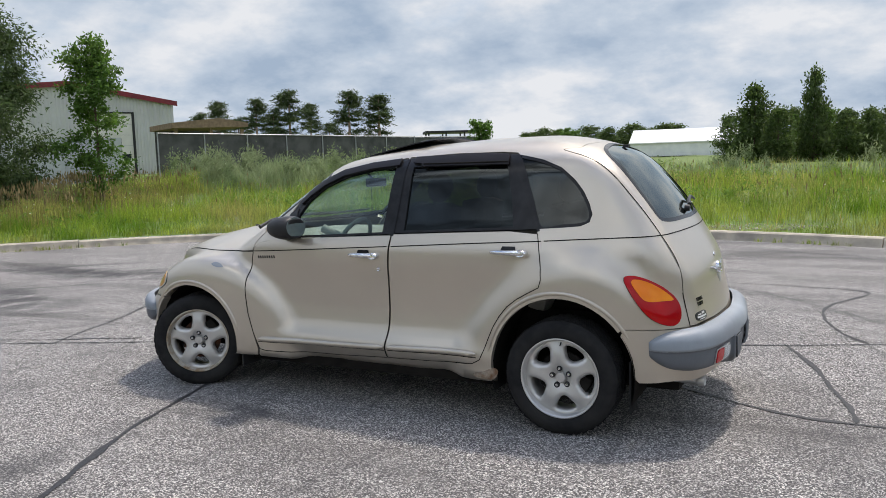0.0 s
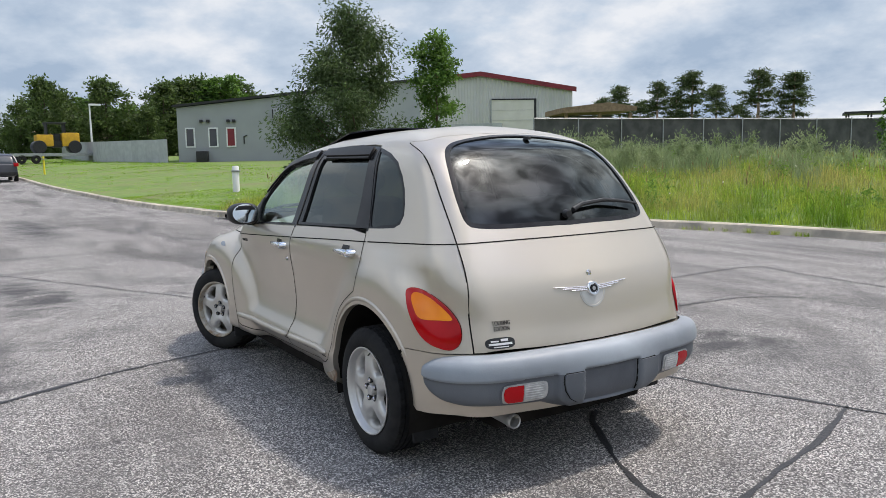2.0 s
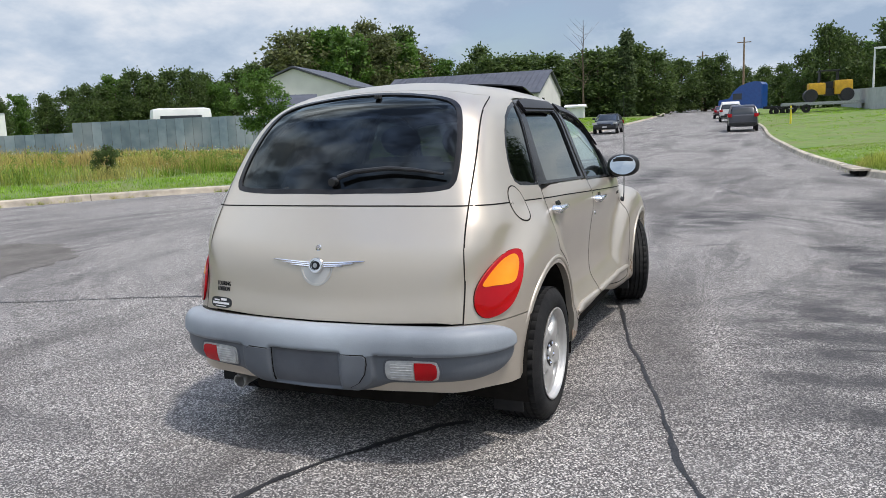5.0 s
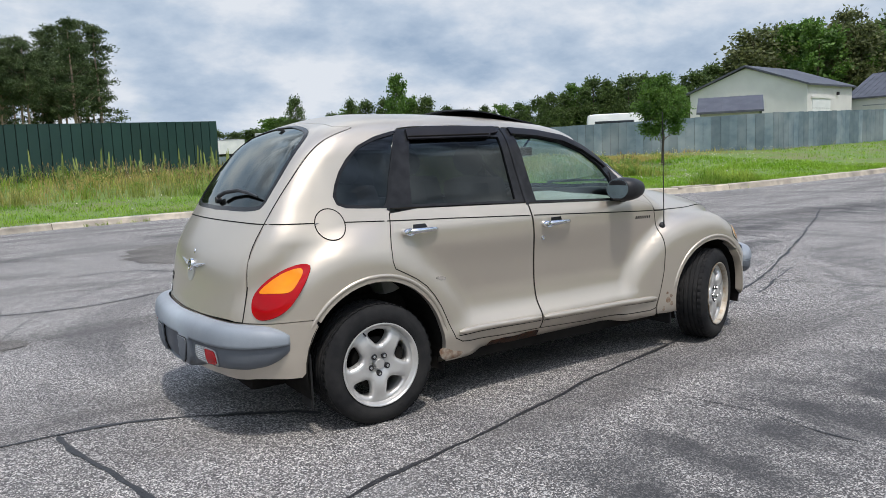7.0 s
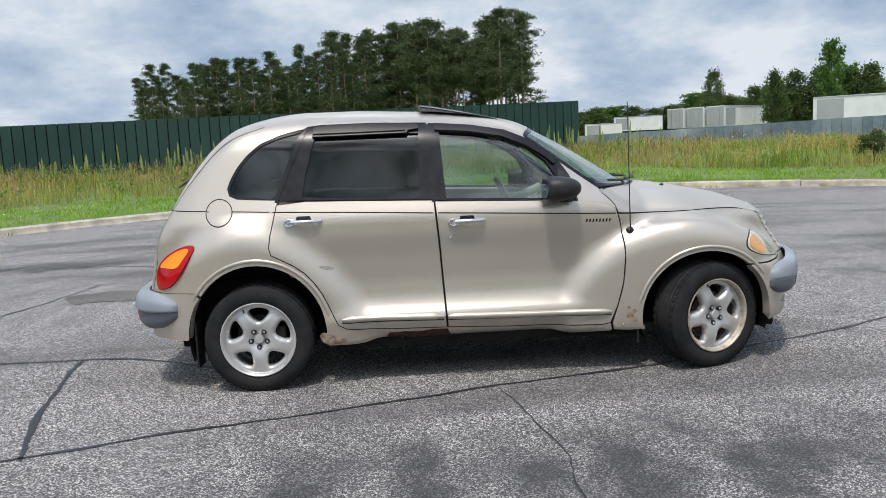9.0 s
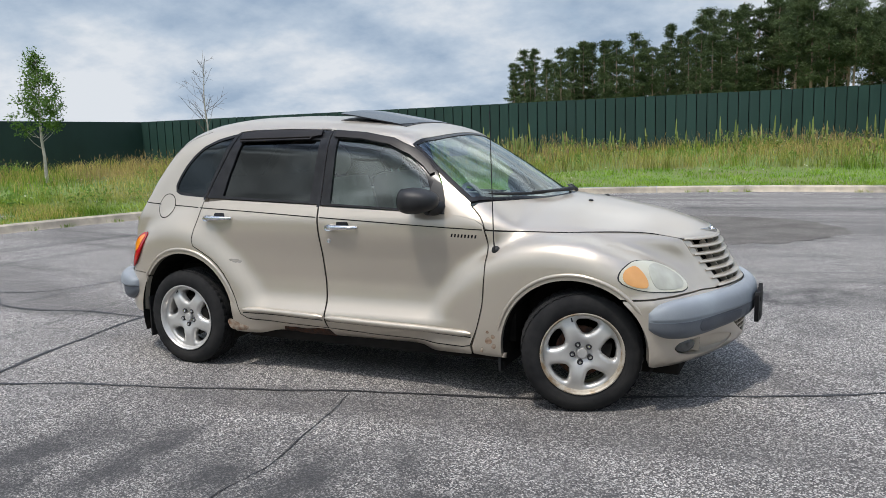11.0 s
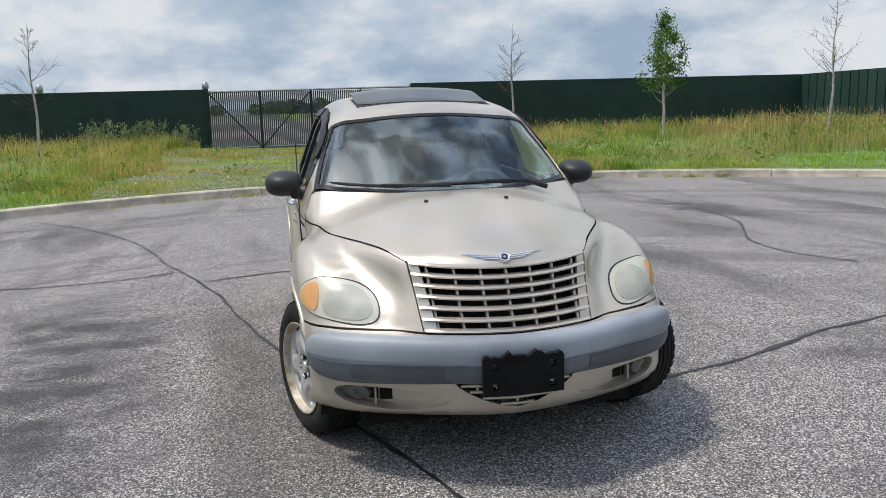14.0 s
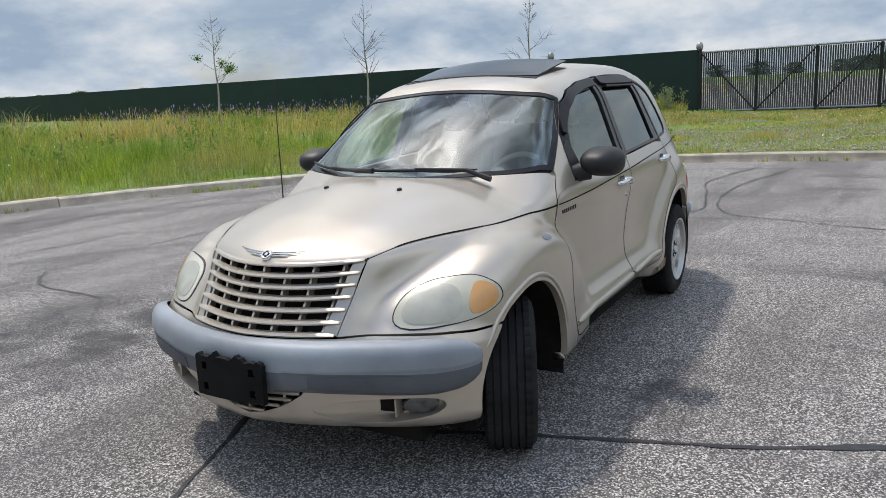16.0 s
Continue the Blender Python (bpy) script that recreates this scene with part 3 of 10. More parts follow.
TOP = curve([(-2.1, 1.40), (-1.9, 1.50), (-1.6, 1.585), (-1.4, 1.605), (-1.07, 1.612), (-0.7, 1.61), (-0.25, 1.585), (0.09, 1.545), (0.27, 1.51), (0.38, 1.46), (0.53, 1.383), (0.68, 1.294), (0.83, 1.198),
             (0.98, 1.095), (1.255, 1.055), (1.6, 0.985), (1.8, 0.92), (1.92, 0.86), (2.2, 0.70)], 0.035)
CROWN = curve([(-2, 0.20), (-1.3, 0.20), (0.2, 0.16), (0.45, 0.30), (0.8, 0.38), (1.2, 0.30), (1.5, 0.34), (1.8, 0.40), (2.1, 0.42)], 0.05)
SIDE = curve([(0.2, 0.69), (0.29, 0.768), (0.36, 0.824), (0.40, 0.828), (0.45, 0.790), (0.50, 0.770), (0.6, 0.763), (0.75, 0.777), (0.88, 0.800), (0.97, 0.80), (1.05, 0.765), (1.12, 0.735), (1.45, 0.612), (1.7, 0.52)], 0.018)
RATIO = curve([(-2.1, 0.80), (-1.95, 0.85), (-1.8, 0.90), (-1.5, 0.965), (-1.1, 1.0), (-0.3, 1.012), (0.4, 1.0), (0.75, 0.97), (0.95, 0.92), (1.3, 0.80), (1.6, 0.65), (1.774, 0.53), (1.95, 0.45)], 0.05)
BACK = curve([(0.3, -2.02), (0.6, -2.03), (0.82, -1.99), (0.89, -1.968), (1.12, -1.828), (1.20, -1.777), (1.32, -1.684), (1.42, -1.596), (1.5, -1.512), (1.58, -1.36), (1.7, -1.1)], 0.03)
FRONT = curve([(0.2, 1.97), (0.3, 2.045), (0.40, 2.062), (0.6, 2.025), (0.86, 1.91), (1.0, 1.83)], 0.02)
F_TOP = curve([(0.36, 0.25), (0.46, 0.50), (0.6, 0.69), (0.8, 0.825), (1.0, 0.888), (1.2, 0.905), (1.4, 0.88), (1.6, 0.80), (1.75, 0.715), (1.88, 0.65), (2.1, 0.60)], 0.05)
F_SIDE = curve([(0.2, 0.74), (0.36, 0.785), (0.5, 0.815), (0.7, 0.835), (0.9, 0.848), (1.2, 0.855), (1.42, 0.85), (1.56, 0.828), (1.69, 0.765), (1.79, 0.66), (1.87, 0.54), (1.94, 0.40), (2.0, 0.25), (2.04, 0.06), (2.06, -0.1)], 0.025)
R_TOP = curve([(-2.08, 0.55), (-1.98, 0.64), (-1.85, 0.76), (-1.7, 0.88), (-1.55, 0.955), (-1.38, 0.985), (-1.2, 0.955), (-1.0, 0.85), (-0.82, 0.67), (-0.68, 0.45), (-0.6, 0.25)], 0.05)
R_SIDE = curve([(-2.075, -0.1), (-2.06, 0.2), (-2.03, 0.45), (-1.98, 0.60), (-1.9, 0.715), (-1.8, 0.78), (-1.66, 0.825), (-1.5, 0.848), (-1.3, 0.855), (-1.0, 0.845), (-0.8, 0.832), (-0.65, 0.808), (-0.5, 0.765), (-0.4, 0.73)], 0.025)

# the nose is fuller at bumper height
FULL = curve([(1.2, 0.0), (1.45, 0.0), (1.6, 0.018), (1.72, 0.04), (1.80, 0.06), (1.88, 0.065), (1.95, 0.06), (2.02, 0.03), (2.1, 0.0)], 0.03)


def slope(f, v):
    return (f(v + 0.01) - f(v - 0.01)) / 0.02


def form(p):
    """Below nought inside the car's skin, above it outside."""
    x, y, z = p[..., 0], np.abs(p[..., 1]), p[..., 2]
    top = (z - TOP(x) + CROWN(x) * y**2) / np.sqrt(1 + slope(TOP, x) ** 2)
    side = y - SIDE(z) * RATIO(x)
    back = (BACK(z) + 0.17 * y**2 - x) / np.sqrt(1 + slope(BACK, z) ** 2)
    front = (x - FRONT(z) + 0.85 * y**2) * 0.9
    edge = 0.05 + 0.11 * np.clip((0.9 - x) / 0.6, 0, 1)
    hull = smax(smax(top, side, edge), back, 0.12)
    hull = smax(hull, front, 0.03)
    fs = y - F_SIDE(x) - FULL(x) * np.clip((0.63 - z) / 0.07, 0, 1)
    ft = (z - F_TOP(x)) / np.sqrt(1 + slope(F_TOP, x) ** 2)
    ff = smax(fs / np.sqrt(1 + np.minimum(slope(F_SIDE, x) ** 2, 9)), ft, 0.17)
    rs = (y - R_SIDE(x)) / np.sqrt(1 + np.minimum(slope(R_SIDE, x) ** 2, 9))
    rt = (z - R_TOP(x)) / np.sqrt(1 + slope(R_TOP, x) ** 2)
    rr = smax(rs, rt, 0.17)
    # fenders stop half way along the doors
    ff = np.maximum(ff, 0.25 - x)
    rr = np.maximum(rr, x + 0.45)
    body = smin(hull, ff, 0.05 + 0.06 * np.clip((x - 1.2) / 0.3, 0, 1))
    body = smin(body, rr, 0.06)
    tuck = 0.236 + 0.02 * np.clip((np.abs(x) - 1.5) / 0.5, 0, 1)
    return smax(body, tuck - z, 0.05 + 0.02 * np.clip((np.abs(x) - 1.55) / 0.3, 0, 1))


def cast(start, way, far=3.0, steps=150):
    """Where rays from outside first meet the skin."""
    start, way = np.broadcast_arrays(np.asarray(start, float), np.asarray(way, float))
    out = np.empty_like(start)
    for i in range(0, len(start), 3000):
        s, w = start[i:i + 3000], way[i:i + 3000]
        d = np.linspace(0, far, steps)
        val = form(s[:, None] + d[None, :, None] * w[:, None])
        hit = np.argmax(val < 0, axis=1)
        hit = np.where(val.min(1) < 0, hit, np.argmin(val, axis=1))
        lo, hi = d[np.maximum(hit - 1, 0)], d[hit]
        for _ in range(14):
            mid = (lo + hi) / 2
            inner = form(s + mid[:, None] * w) < 0
            lo, hi = np.where(inner, lo, mid), np.where(inner, mid, hi)
        out[i:i + 3000] = s + hi[:, None] * w
    return out


def normals(p):
    e = 0.004
    g = np.stack([form(p + np.eye(3)[i] * e) - form(p - np.eye(3)[i] * e) for i in range(3)], -1)
    return g / np.maximum(np.linalg.norm(g, axis=-1, keepdims=True), 1e-9)


AXIS_END, AXIS_Z, BEND = 1.15, 0.72, 0.7


def wrap(q):
    """From (along, round) of a capsule about the car's axis to the skin."""
    q = np.asarray(q, float)
    u, th = q[:, 0], q[:, 1] / BEND
    c = np.clip(u, -AXIS_END, AXIS_END)
    phi = (u - c) / BEND
    way = np.stack([np.sin(phi), np.cos(phi) * np.cos(th), np.cos(phi) * np.sin(th)], -1)
    origin = np.stack([c, 0 * c, 0 * c + AXIS_Z], -1)
    return cast(origin + way * 2.2, -way, 2.2, 220)


def unwrap(p):
    p = np.asarray(p, float)
    c = np.clip(p[:, 0], -AXIS_END, AXIS_END)
    v = p - np.stack([c, 0 * c, 0 * c + AXIS_Z], -1)
    th = np.arctan2(v[:, 2], v[:, 1])
    phi = np.arctan2(v[:, 0], np.hypot(v[:, 1], v[:, 2]))
    return np.stack([c + phi * BEND, th * BEND], -1)


def on_side(q, sign=1.0):
    """Points (x, z) of the side view, on the skin."""
    q = np.asarray(q, float)
    return cast(np.stack([q[:, 0], 0 * q[:, 0] + sign * 1.3, q[:, 1]], -1), np.array((0, -sign, 0.0)), 1.3, 130)


def on_top(q):
    q = np.asarray(q, float)
    return cast(np.stack([q[:, 0], q[:, 1], 0 * q[:, 0] + 2.0], -1), np.array((0, 0, -1.0)), 1.9, 190)


def on_back(q):
    q = np.asarray(q, float)
    return cast(np.stack([0 * q[:, 0] - 2.6, q[:, 0], q[:, 1]], -1), np.array((1.0, 0, 0)), 2.5, 250)


def on_front(q):
    q = np.asarray(q, float)
    return cast(np.stack([0 * q[:, 0] + 2.6, q[:, 0], q[:, 1]], -1), np.array((-1.0, 0, 0)), 2.5, 250)


# ---- car materials ----
def paint_material():
    m = material("champagne_metallic_paint", (0.565, 0.504, 0.422), (0.53, 0.474, 0.397), rough=0.30, metal=0.58, scale=1.4, coat=0.35, rvar=0.05, spec=0.5)
    t = m.node_tree
    b = t.nodes["Principled BSDF"]
    b.inputs["Coat Roughness"].default_value = 0.09
    # darker brown mixed in low on the doors and sills, broken up by noise
    n = t.nodes.new
    co, sep, rng, tex, mul, mix = (n("ShaderNodeTexCoord"), n("ShaderNodeSeparateXYZ"), n("ShaderNodeMapRange"), n("ShaderNodeTexNoise"), n("ShaderNodeMath"), n("ShaderNodeMix"))
    rng.inputs["From Min"].default_value, rng.inputs["From Max"].default_value = 0.42, 0.22
    tex.inputs["Scale"].default_value, tex.inputs["Detail"].default_value = 9, 7
    mul.operation = "MULTIPLY"
    mix.data_type = "RGBA"
    mix.inputs["B"].default_value = (0.30, 0.26, 0.21, 1)
    old = b.inputs["Base Color"].links[0].from_socket
    links(t, (co.outputs["Object"], sep.inputs[0]), (sep.outputs["Z"], rng.inputs["Value"]), (co.outputs["Object"], tex.inputs["Vector"]))
    links(t, (rng.outputs[0], mul.inputs[0]), (tex.outputs["Fac"], mul.inputs[1]), (mul.outputs[0], mix.inputs["Factor"]), (old, mix.inputs["A"]), (mix.outputs["Result"], b.inputs["Base Color"]))
    # fine flakes
    fl, bn = n("ShaderNodeTexNoise"), n("ShaderNodeBump")
    fl.inputs["Scale"].default_value = 900
    bn.inputs["Strength"].default_value, bn.inputs["Distance"].default_value = 0.03, 0.001
    links(t, (co.outputs["Object"], fl.inputs["Vector"]), (fl.outputs["Fac"], bn.inputs["Height"]), (bn.outputs[0], b.inputs["Normal"]))
    return m


def glass_material(name, tint, through, rough=0.02, face=0.09):
    """Thin glass: a reflecting film that grows towards grazing angles, over a tinted pane."""
    m = bpy.data.materials.new(name)
    m.use_nodes = True
    t = m.node_tree
    t.nodes.clear()
    n = t.nodes.new
    out, clear, gloss, mix = n("ShaderNodeOutputMaterial"), n("ShaderNodeBsdfTransparent"), n("ShaderNodeBsdfGlossy"), n("ShaderNodeMixShader")
    dark, mix2 = n("ShaderNodeBsdfDiffuse"), n("ShaderNodeMixShader")
    weight, power, span = n("ShaderNodeLayerWeight"), n("ShaderNodeMath"), n("ShaderNodeMapRange")
    weight.inputs["Blend"].default_value = 0.5
    power.operation, power.inputs[1].default_value = "POWER", 4.2
    span.inputs["To Min"].default_value, span.inputs["To Max"].default_value = face, 1.0
    clear.inputs[0].default_value = (*tint, 1)
    dark.inputs[0].default_value = (0.008, 0.009, 0.01, 1)
    gloss.inputs["Color"].default_value = (0.94, 1.0, 0.97, 1)
    gloss.inputs["Roughness"].default_value = rough
    mix2.inputs[0].default_value = through
    links(t, (weight.outputs["Facing"], power.inputs[0]), (power.outputs[0], span.inputs["Value"]))
    links(t, (dark.outputs[0], mix2.inputs[1]), (clear.outputs[0], mix2.inputs[2]))
    links(t, (span.outputs[0], mix.inputs[0]), (mix2.outputs[0], mix.inputs[1]), (gloss.outputs[0], mix.inputs[2]), (mix.outputs[0], out.inputs[0]))
    return m


M_PAINT = paint_material()
M_GLASS = glass_material("clear_car_glass", (0.60, 0.75, 0.68), 0.98, face=0.09)
M_SCREEN = glass_material("windscreen_glass", (0.74, 0.87, 0.81), 0.99, face=0.13)
M_TINT = glass_material("dark_tinted_glass", (0.055, 0.058, 0.064), 0.9, face=0.04)
M_TRIM = material("black_window_trim", (0.012, 0.012, 0.013), (0.022, 0.022, 0.024), rough=0.22, scale=14, spec=0.25)
M_VISOR = material("smoked_acrylic_visor", (0.008, 0.007, 0.008), (0.014, 0.012, 0.013), rough=0.4, scale=6, spec=0.3)
M_RUBBER = material("tyre_rubber", (0.012, 0.012, 0.013), (0.020, 0.020, 0.020), rough=0.85, scale=16, bump=0.15, bscale=180, c3=(0.028, 0.027, 0.026), scale3=5, spec=0.25)
M_ALLOY = material("silver_alloy_paint", (0.60, 0.585, 0.56), (0.52, 0.51, 0.49), rough=0.36, metal=0.55, scale=10, coat=0.15)
M_ALLOY_WORN = material("corroded_rim_edge", (0.46, 0.42, 0.35), (0.27, 0.19, 0.11), rough=0.55, metal=0.4, scale=22, detail=9, lo=0.45, hi=0.7, bump=0.2, bscale=90)
M_CHROME = material("chrome", (0.80, 0.80, 0.80), (0.72, 0.72, 0.73), rough=0.10, metal=1.0, scale=6)
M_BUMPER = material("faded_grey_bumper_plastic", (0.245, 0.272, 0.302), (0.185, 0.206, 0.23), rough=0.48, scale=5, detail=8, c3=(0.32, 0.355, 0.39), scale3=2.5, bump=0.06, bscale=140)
# darker grey for the lower half of both bumpers and the plate cheeks
M_BUMPER_LOW = material("darker_bumper_plastic", (0.105, 0.116, 0.132), (0.080, 0.089, 0.102), rough=0.5, scale=5, detail=8, c3=(0.14, 0.153, 0.17), scale3=2.5, bump=0.06, bscale=140)
M_BUMPER_DARK = material("dark_grey_bumper_plastic", (0.075, 0.081, 0.094), (0.105, 0.112, 0.126), rough=0.6, scale=7, detail=8, bump=0.08, bscale=140)
M_BLACK = material("black_plastic", (0.010, 0.010, 0.011), (0.02, 0.02, 0.021), rough=0.5, scale=10, bump=0.05, bscale=150)
M_UNDER = material("dirty_underbody", (0.012, 0.011, 0.010), (0.02, 0.018, 0.016), rough=0.95, scale=8, spec=0.08)
M_RED = material("red_lamp_plastic", (0.46, 0.004, 0.008), (0.33, 0.003, 0.006), rough=0.10, scale=5, coat=0.1, spec=0.3)
M_AMBER = material("amber_lamp_plastic", (0.90, 0.30, 0.008), (0.80, 0.20, 0.006), rough=0.10, scale=6, coat=0.1, spec=0.3)
M_CLEARLAMP = material("clear_lamp_plastic", (0.50, 0.50, 0.48), (0.36, 0.36, 0.35), rough=0.15, scale=30, coat=0.6)
M_HAZE = material("hazed_headlamp_plastic", (0.53, 0.515, 0.41), (0.46, 0.445, 0.35), rough=0.22, scale=7, detail=5, coat=0.5, c3=(0.56, 0.555, 0.48), scale3=6)
M_HAZE_AMBER = material("faded_amber_plastic", (0.70, 0.36, 0.12), (0.60, 0.30, 0.10), rough=0.22, scale=9, coat=0.7)
M_BOWL = material("dull_reflector_bowl", (0.45, 0.448, 0.38), (0.38, 0.378, 0.32), rough=0.25, scale=12, coat=0.6)
M_SEAT = material("taupe_seat_cloth", (0.30, 0.285, 0.26), (0.24, 0.23, 0.21), rough=0.95, scale=20, bump=0.2, bscale=200)
M_DASH = material("grey_dashboard_plastic", (0.36, 0.35, 0.33), (0.30, 0.295, 0.28), rough=0.7, scale=9, bump=0.1, bscale=220)
M_SILVER = material("silver_dash_panel", (0.50, 0.50, 0.48), (0.45, 0.45, 0.43), rough=0.4, metal=0.3, scale=5)
M_RUST = material("rusty_hole", (0.075, 0.028, 0.012), (0.02, 0.012, 0.009), rough=0.95, scale=30, bump=0.7, bscale=60)
M_STICKER = material("dark_badge", (0.015, 0.016, 0.018), (0.025, 0.026, 0.028), rough=0.3, scale=9)

car = thing("hatchback_car", "champagne metallic retro hatchback with grey bumpers, parked on asphalt", "car")
AHEAD_WHEEL, REAR_WHEEL = 1.315, -1.308


# ---- panels cut from the skin ----
def dense(poly, step=0.02, closed=True, rounded=False):
    p = np.asarray(poly, float)
    if rounded:
        q = []
        n = len(p)
        for i in range(n if closed else n - 1):
            a, b, c, d = (p[(i + k) % n] if closed else p[min(max(i + k, 0), n - 1)] for k in (-1, 0, 1, 2))
            m = max(2, int(np.linalg.norm(c - b) / step))
            for u in np.arange(m) / m:
                q.append(0.5 * (2 * b + (c - a) * u + (2 * a - 5 * b + 4 * c - d) * u**2 + (3 * b - a - 3 * c + d) * u**3))
        if not closed:
            q.append(p[-1])
        return np.array(q)
    q = []
    ends = range(len(p)) if closed else range(len(p) - 1)
    for i in ends:
        a, b = p[i], p[(i + 1) % len(p)]
        m = max(1, int(np.linalg.norm(b - a) / step))
        q.extend(a + (b - a) * u for u in np.arange(m) / m)
    if not closed:
        q.append(p[-1])
    return np.array(q)


def inset(poly, d):
    """Draws a closed outline in by d."""
    p = np.asarray(poly, float)
    t = np.roll(p, -1, 0) - np.roll(p, 1, 0)
    t /= np.maximum(np.linalg.norm(t, axis=1), 1e-9)[:, None]
    area = (p[:, 0] * np.roll(p[:, 1], -1) - np.roll(p[:, 0], -1) * p[:, 1]).sum()
    return p + d * np.sign(area) * np.stack([-t[:, 1], t[:, 0]], -1)


def fill(outline, holes=(), step=0.03):
    """Triangles over a flat outline with holes. Gives points, triangles and the loops along the edges."""
    rings = [np.asarray(outline, float), *[np.asarray(h, float) for h in holes]]
    lo, hi = rings[0].min(0), rings[0].max(0)
    xs, ys = np.arange(lo[0] + step / 2, hi[0], step), np.arange(lo[1] + step / 2, hi[1], step)
    g = np.stack(np.meshgrid(xs, ys), -1)
    g[1::2, :, 0] += step / 2
    g = g.reshape(-1, 2)
    keep = inside_of(rings[0], g[:, 0], g[:, 1])
    for h in rings[1:]:
        keep &= ~inside_of(h, g[:, 0], g[:, 1])
    g = g[keep]
    edge = np.concatenate(rings)
    if len(g):
        near = np.full(len(g), 9.0)
        for i in range(0, len(edge), 200):
            near = np.minimum(near, np.sqrt(((g[:, None] - edge[None, i:i + 200]) ** 2).sum(-1)).min(1))
        g = g[near > step * 0.45]
    verts = [Vector(p) for p in edge] + [Vector(p) for p in g]
    edges, at, loops = [], 0, []
    for r in rings:
        loops.append(list(range(at, at + len(r))))
        edges += [(at + i, at + (i + 1) % len(r)) for i in range(len(r))]
        at += len(r)
    res = delaunay_2d_cdt(verts, edges, [], 0, 1e-6)
    v = np.array([tuple(p) for p in res[0]])
    f = np.array([q for q in res[2] if len(q) == 3])
    c = v[f].mean(1)
    keep = inside_of(rings[0], c[:, 0], c[:, 1])
    for h in rings[1:]:
        keep &= ~inside_of(h, c[:, 0], c[:, 1])
    # the fill may have moved the numbers of the edge points
    where = {}
    for i, orig in enumerate(res[3]):
        for o in orig:
            where[o] = i
    return v, f[keep], [[where[i] for i in lp] for lp in loops]


def skin(name, outline, proj, parent, mat, holes=(), step=0.035, lift=0.0, depth=0.02, label="", flip=False, lifted_normals=False, norm=None):
    """A panel of the car: the outline in the flat of a projection, laid on the skin, with its edges turned in."""
    v, f, loops = fill(outline, holes, step)
    p = proj(v)
    n = normals(p) if norm is None else norm(v)
    up = lift(p) if callable(lift) else np.full(len(p), float(lift))
    p = p + n * up[:, None]
    # face the triangles outward
    fn = np.cross(p[f[:, 1]] - p[f[:, 0]], p[f[:, 2]] - p[f[:, 0]])
    wrong = (fn * n[f].mean(1)).sum(-1) < 0
    fv = np.cross(v[f[:, 1]] - v[f[:, 0]], v[f[:, 2]] - v[f[:, 0]])
    turn = np.sign((np.sign(fv) * np.where(wrong, -1, 1)).sum())
    f[wrong] = f[wrong][:, ::-1]
    if lifted_normals:
        acc = np.zeros_like(p)
        fn = np.cross(p[f[:, 1]] - p[f[:, 0]], p[f[:, 2]] - p[f[:, 0]])
        for k in range(3):
            np.add.at(acc, f[:, k], fn)
        nn = acc / np.maximum(np.linalg.norm(acc, axis=1), 1e-12)[:, None]
    else:
        nn = n
    verts, faces, vn = [p], [tuple(t) for t in f], [nn]
    at = len(p)
    if depth:
        for k, lp in enumerate(loops):
            r = v[lp]
            spin = np.sign((r[:, 0] * np.roll(r[:, 1], -1) - np.roll(r[:, 0], -1) * r[:, 1]).sum()) * turn
            if spin * (1 if k == 0 else -1) < 0:
                lp = lp[::-1]
            a, b = p[lp], p[lp] - n[lp] * depth
            verts += [a, b]
            m = len(lp)
            side = np.cross(np.roll(a, -1, 0) - np.roll(a, 1, 0), n[lp])
            side /= np.maximum(np.linalg.norm(side, axis=1), 1e-12)[:, None]
            vn += [side, side]
            faces += [(at + m + i, at + m + (i + 1) % m, at + (i + 1) % m, at + i) for i in range(m)]
            at += 2 * m
    verts, vn = np.concatenate(verts), np.concatenate(vn)
    if flip:
        verts, vn = verts * (1, -1, 1), vn * (1, -1, 1)
        faces = [t[::-1] for t in faces]
    me = mesh_from(name, verts, faces, mat, smooth=True)
    me.normals_split_custom_set_from_vertices([tuple(map(float, q)) for q in vn])
    return put(name, me, parent, label=label)


def both(name, outline, proj, parent, mat, **kw):
    return [skin(name, outline, proj, parent, mat, flip=s < 0, **kw) for s in (1, -1)]


def ribbon(name, pts3, width, mat, parent, lift=0.0, label="", closed=False):
    """A thin band that follows a line on the skin."""
    p = np.asarray(pts3, float)
    n = normals(p)
    t = np.gradient(p, axis=0) if not closed else np.roll(p, -1, 0) - np.roll(p, 1, 0)
    s = np.cross(t, n)
    s /= np.maximum(np.linalg.norm(s, axis=1), 1e-9)[:, None]
    a, b = p + n * lift - s * width / 2, p + n * lift + s * width / 2
    k = len(p)
    verts = np.concatenate([a, b])
    rng = range(k) if closed else range(k - 1)
    me = mesh_from(name, verts, [(i, (i + 1) % k, k + (i + 1) % k, k + i) for i in rng], mat, smooth=True)
    return put(name, me, parent, label=label)


def rod_on(bm, pts3, radius, lift=0.0, sides=8):
    p = np.asarray(pts3, float)
    q = p + normals(p) * lift
    return tube(bm, q, radius, sides)


TILT_D, TILT_E = np.array((0.77, 0.0, -0.638)), np.array((0.638, 0.0, 0.77))


def on_tilt(q):
    """Seen from behind and above: (y, along the slope)."""
    q = np.asarray(q, float)
    o = q[:, :1] * np.array((0, 1.0, 0)) + q[:, 1:] * TILT_E
    return cast(o - TILT_D * 3.0, TILT_D, 3.2, 320)


def to_tilt(p):
    p = np.asarray(p, float)
    return np.stack([p[:, 1], p @ TILT_E], -1)


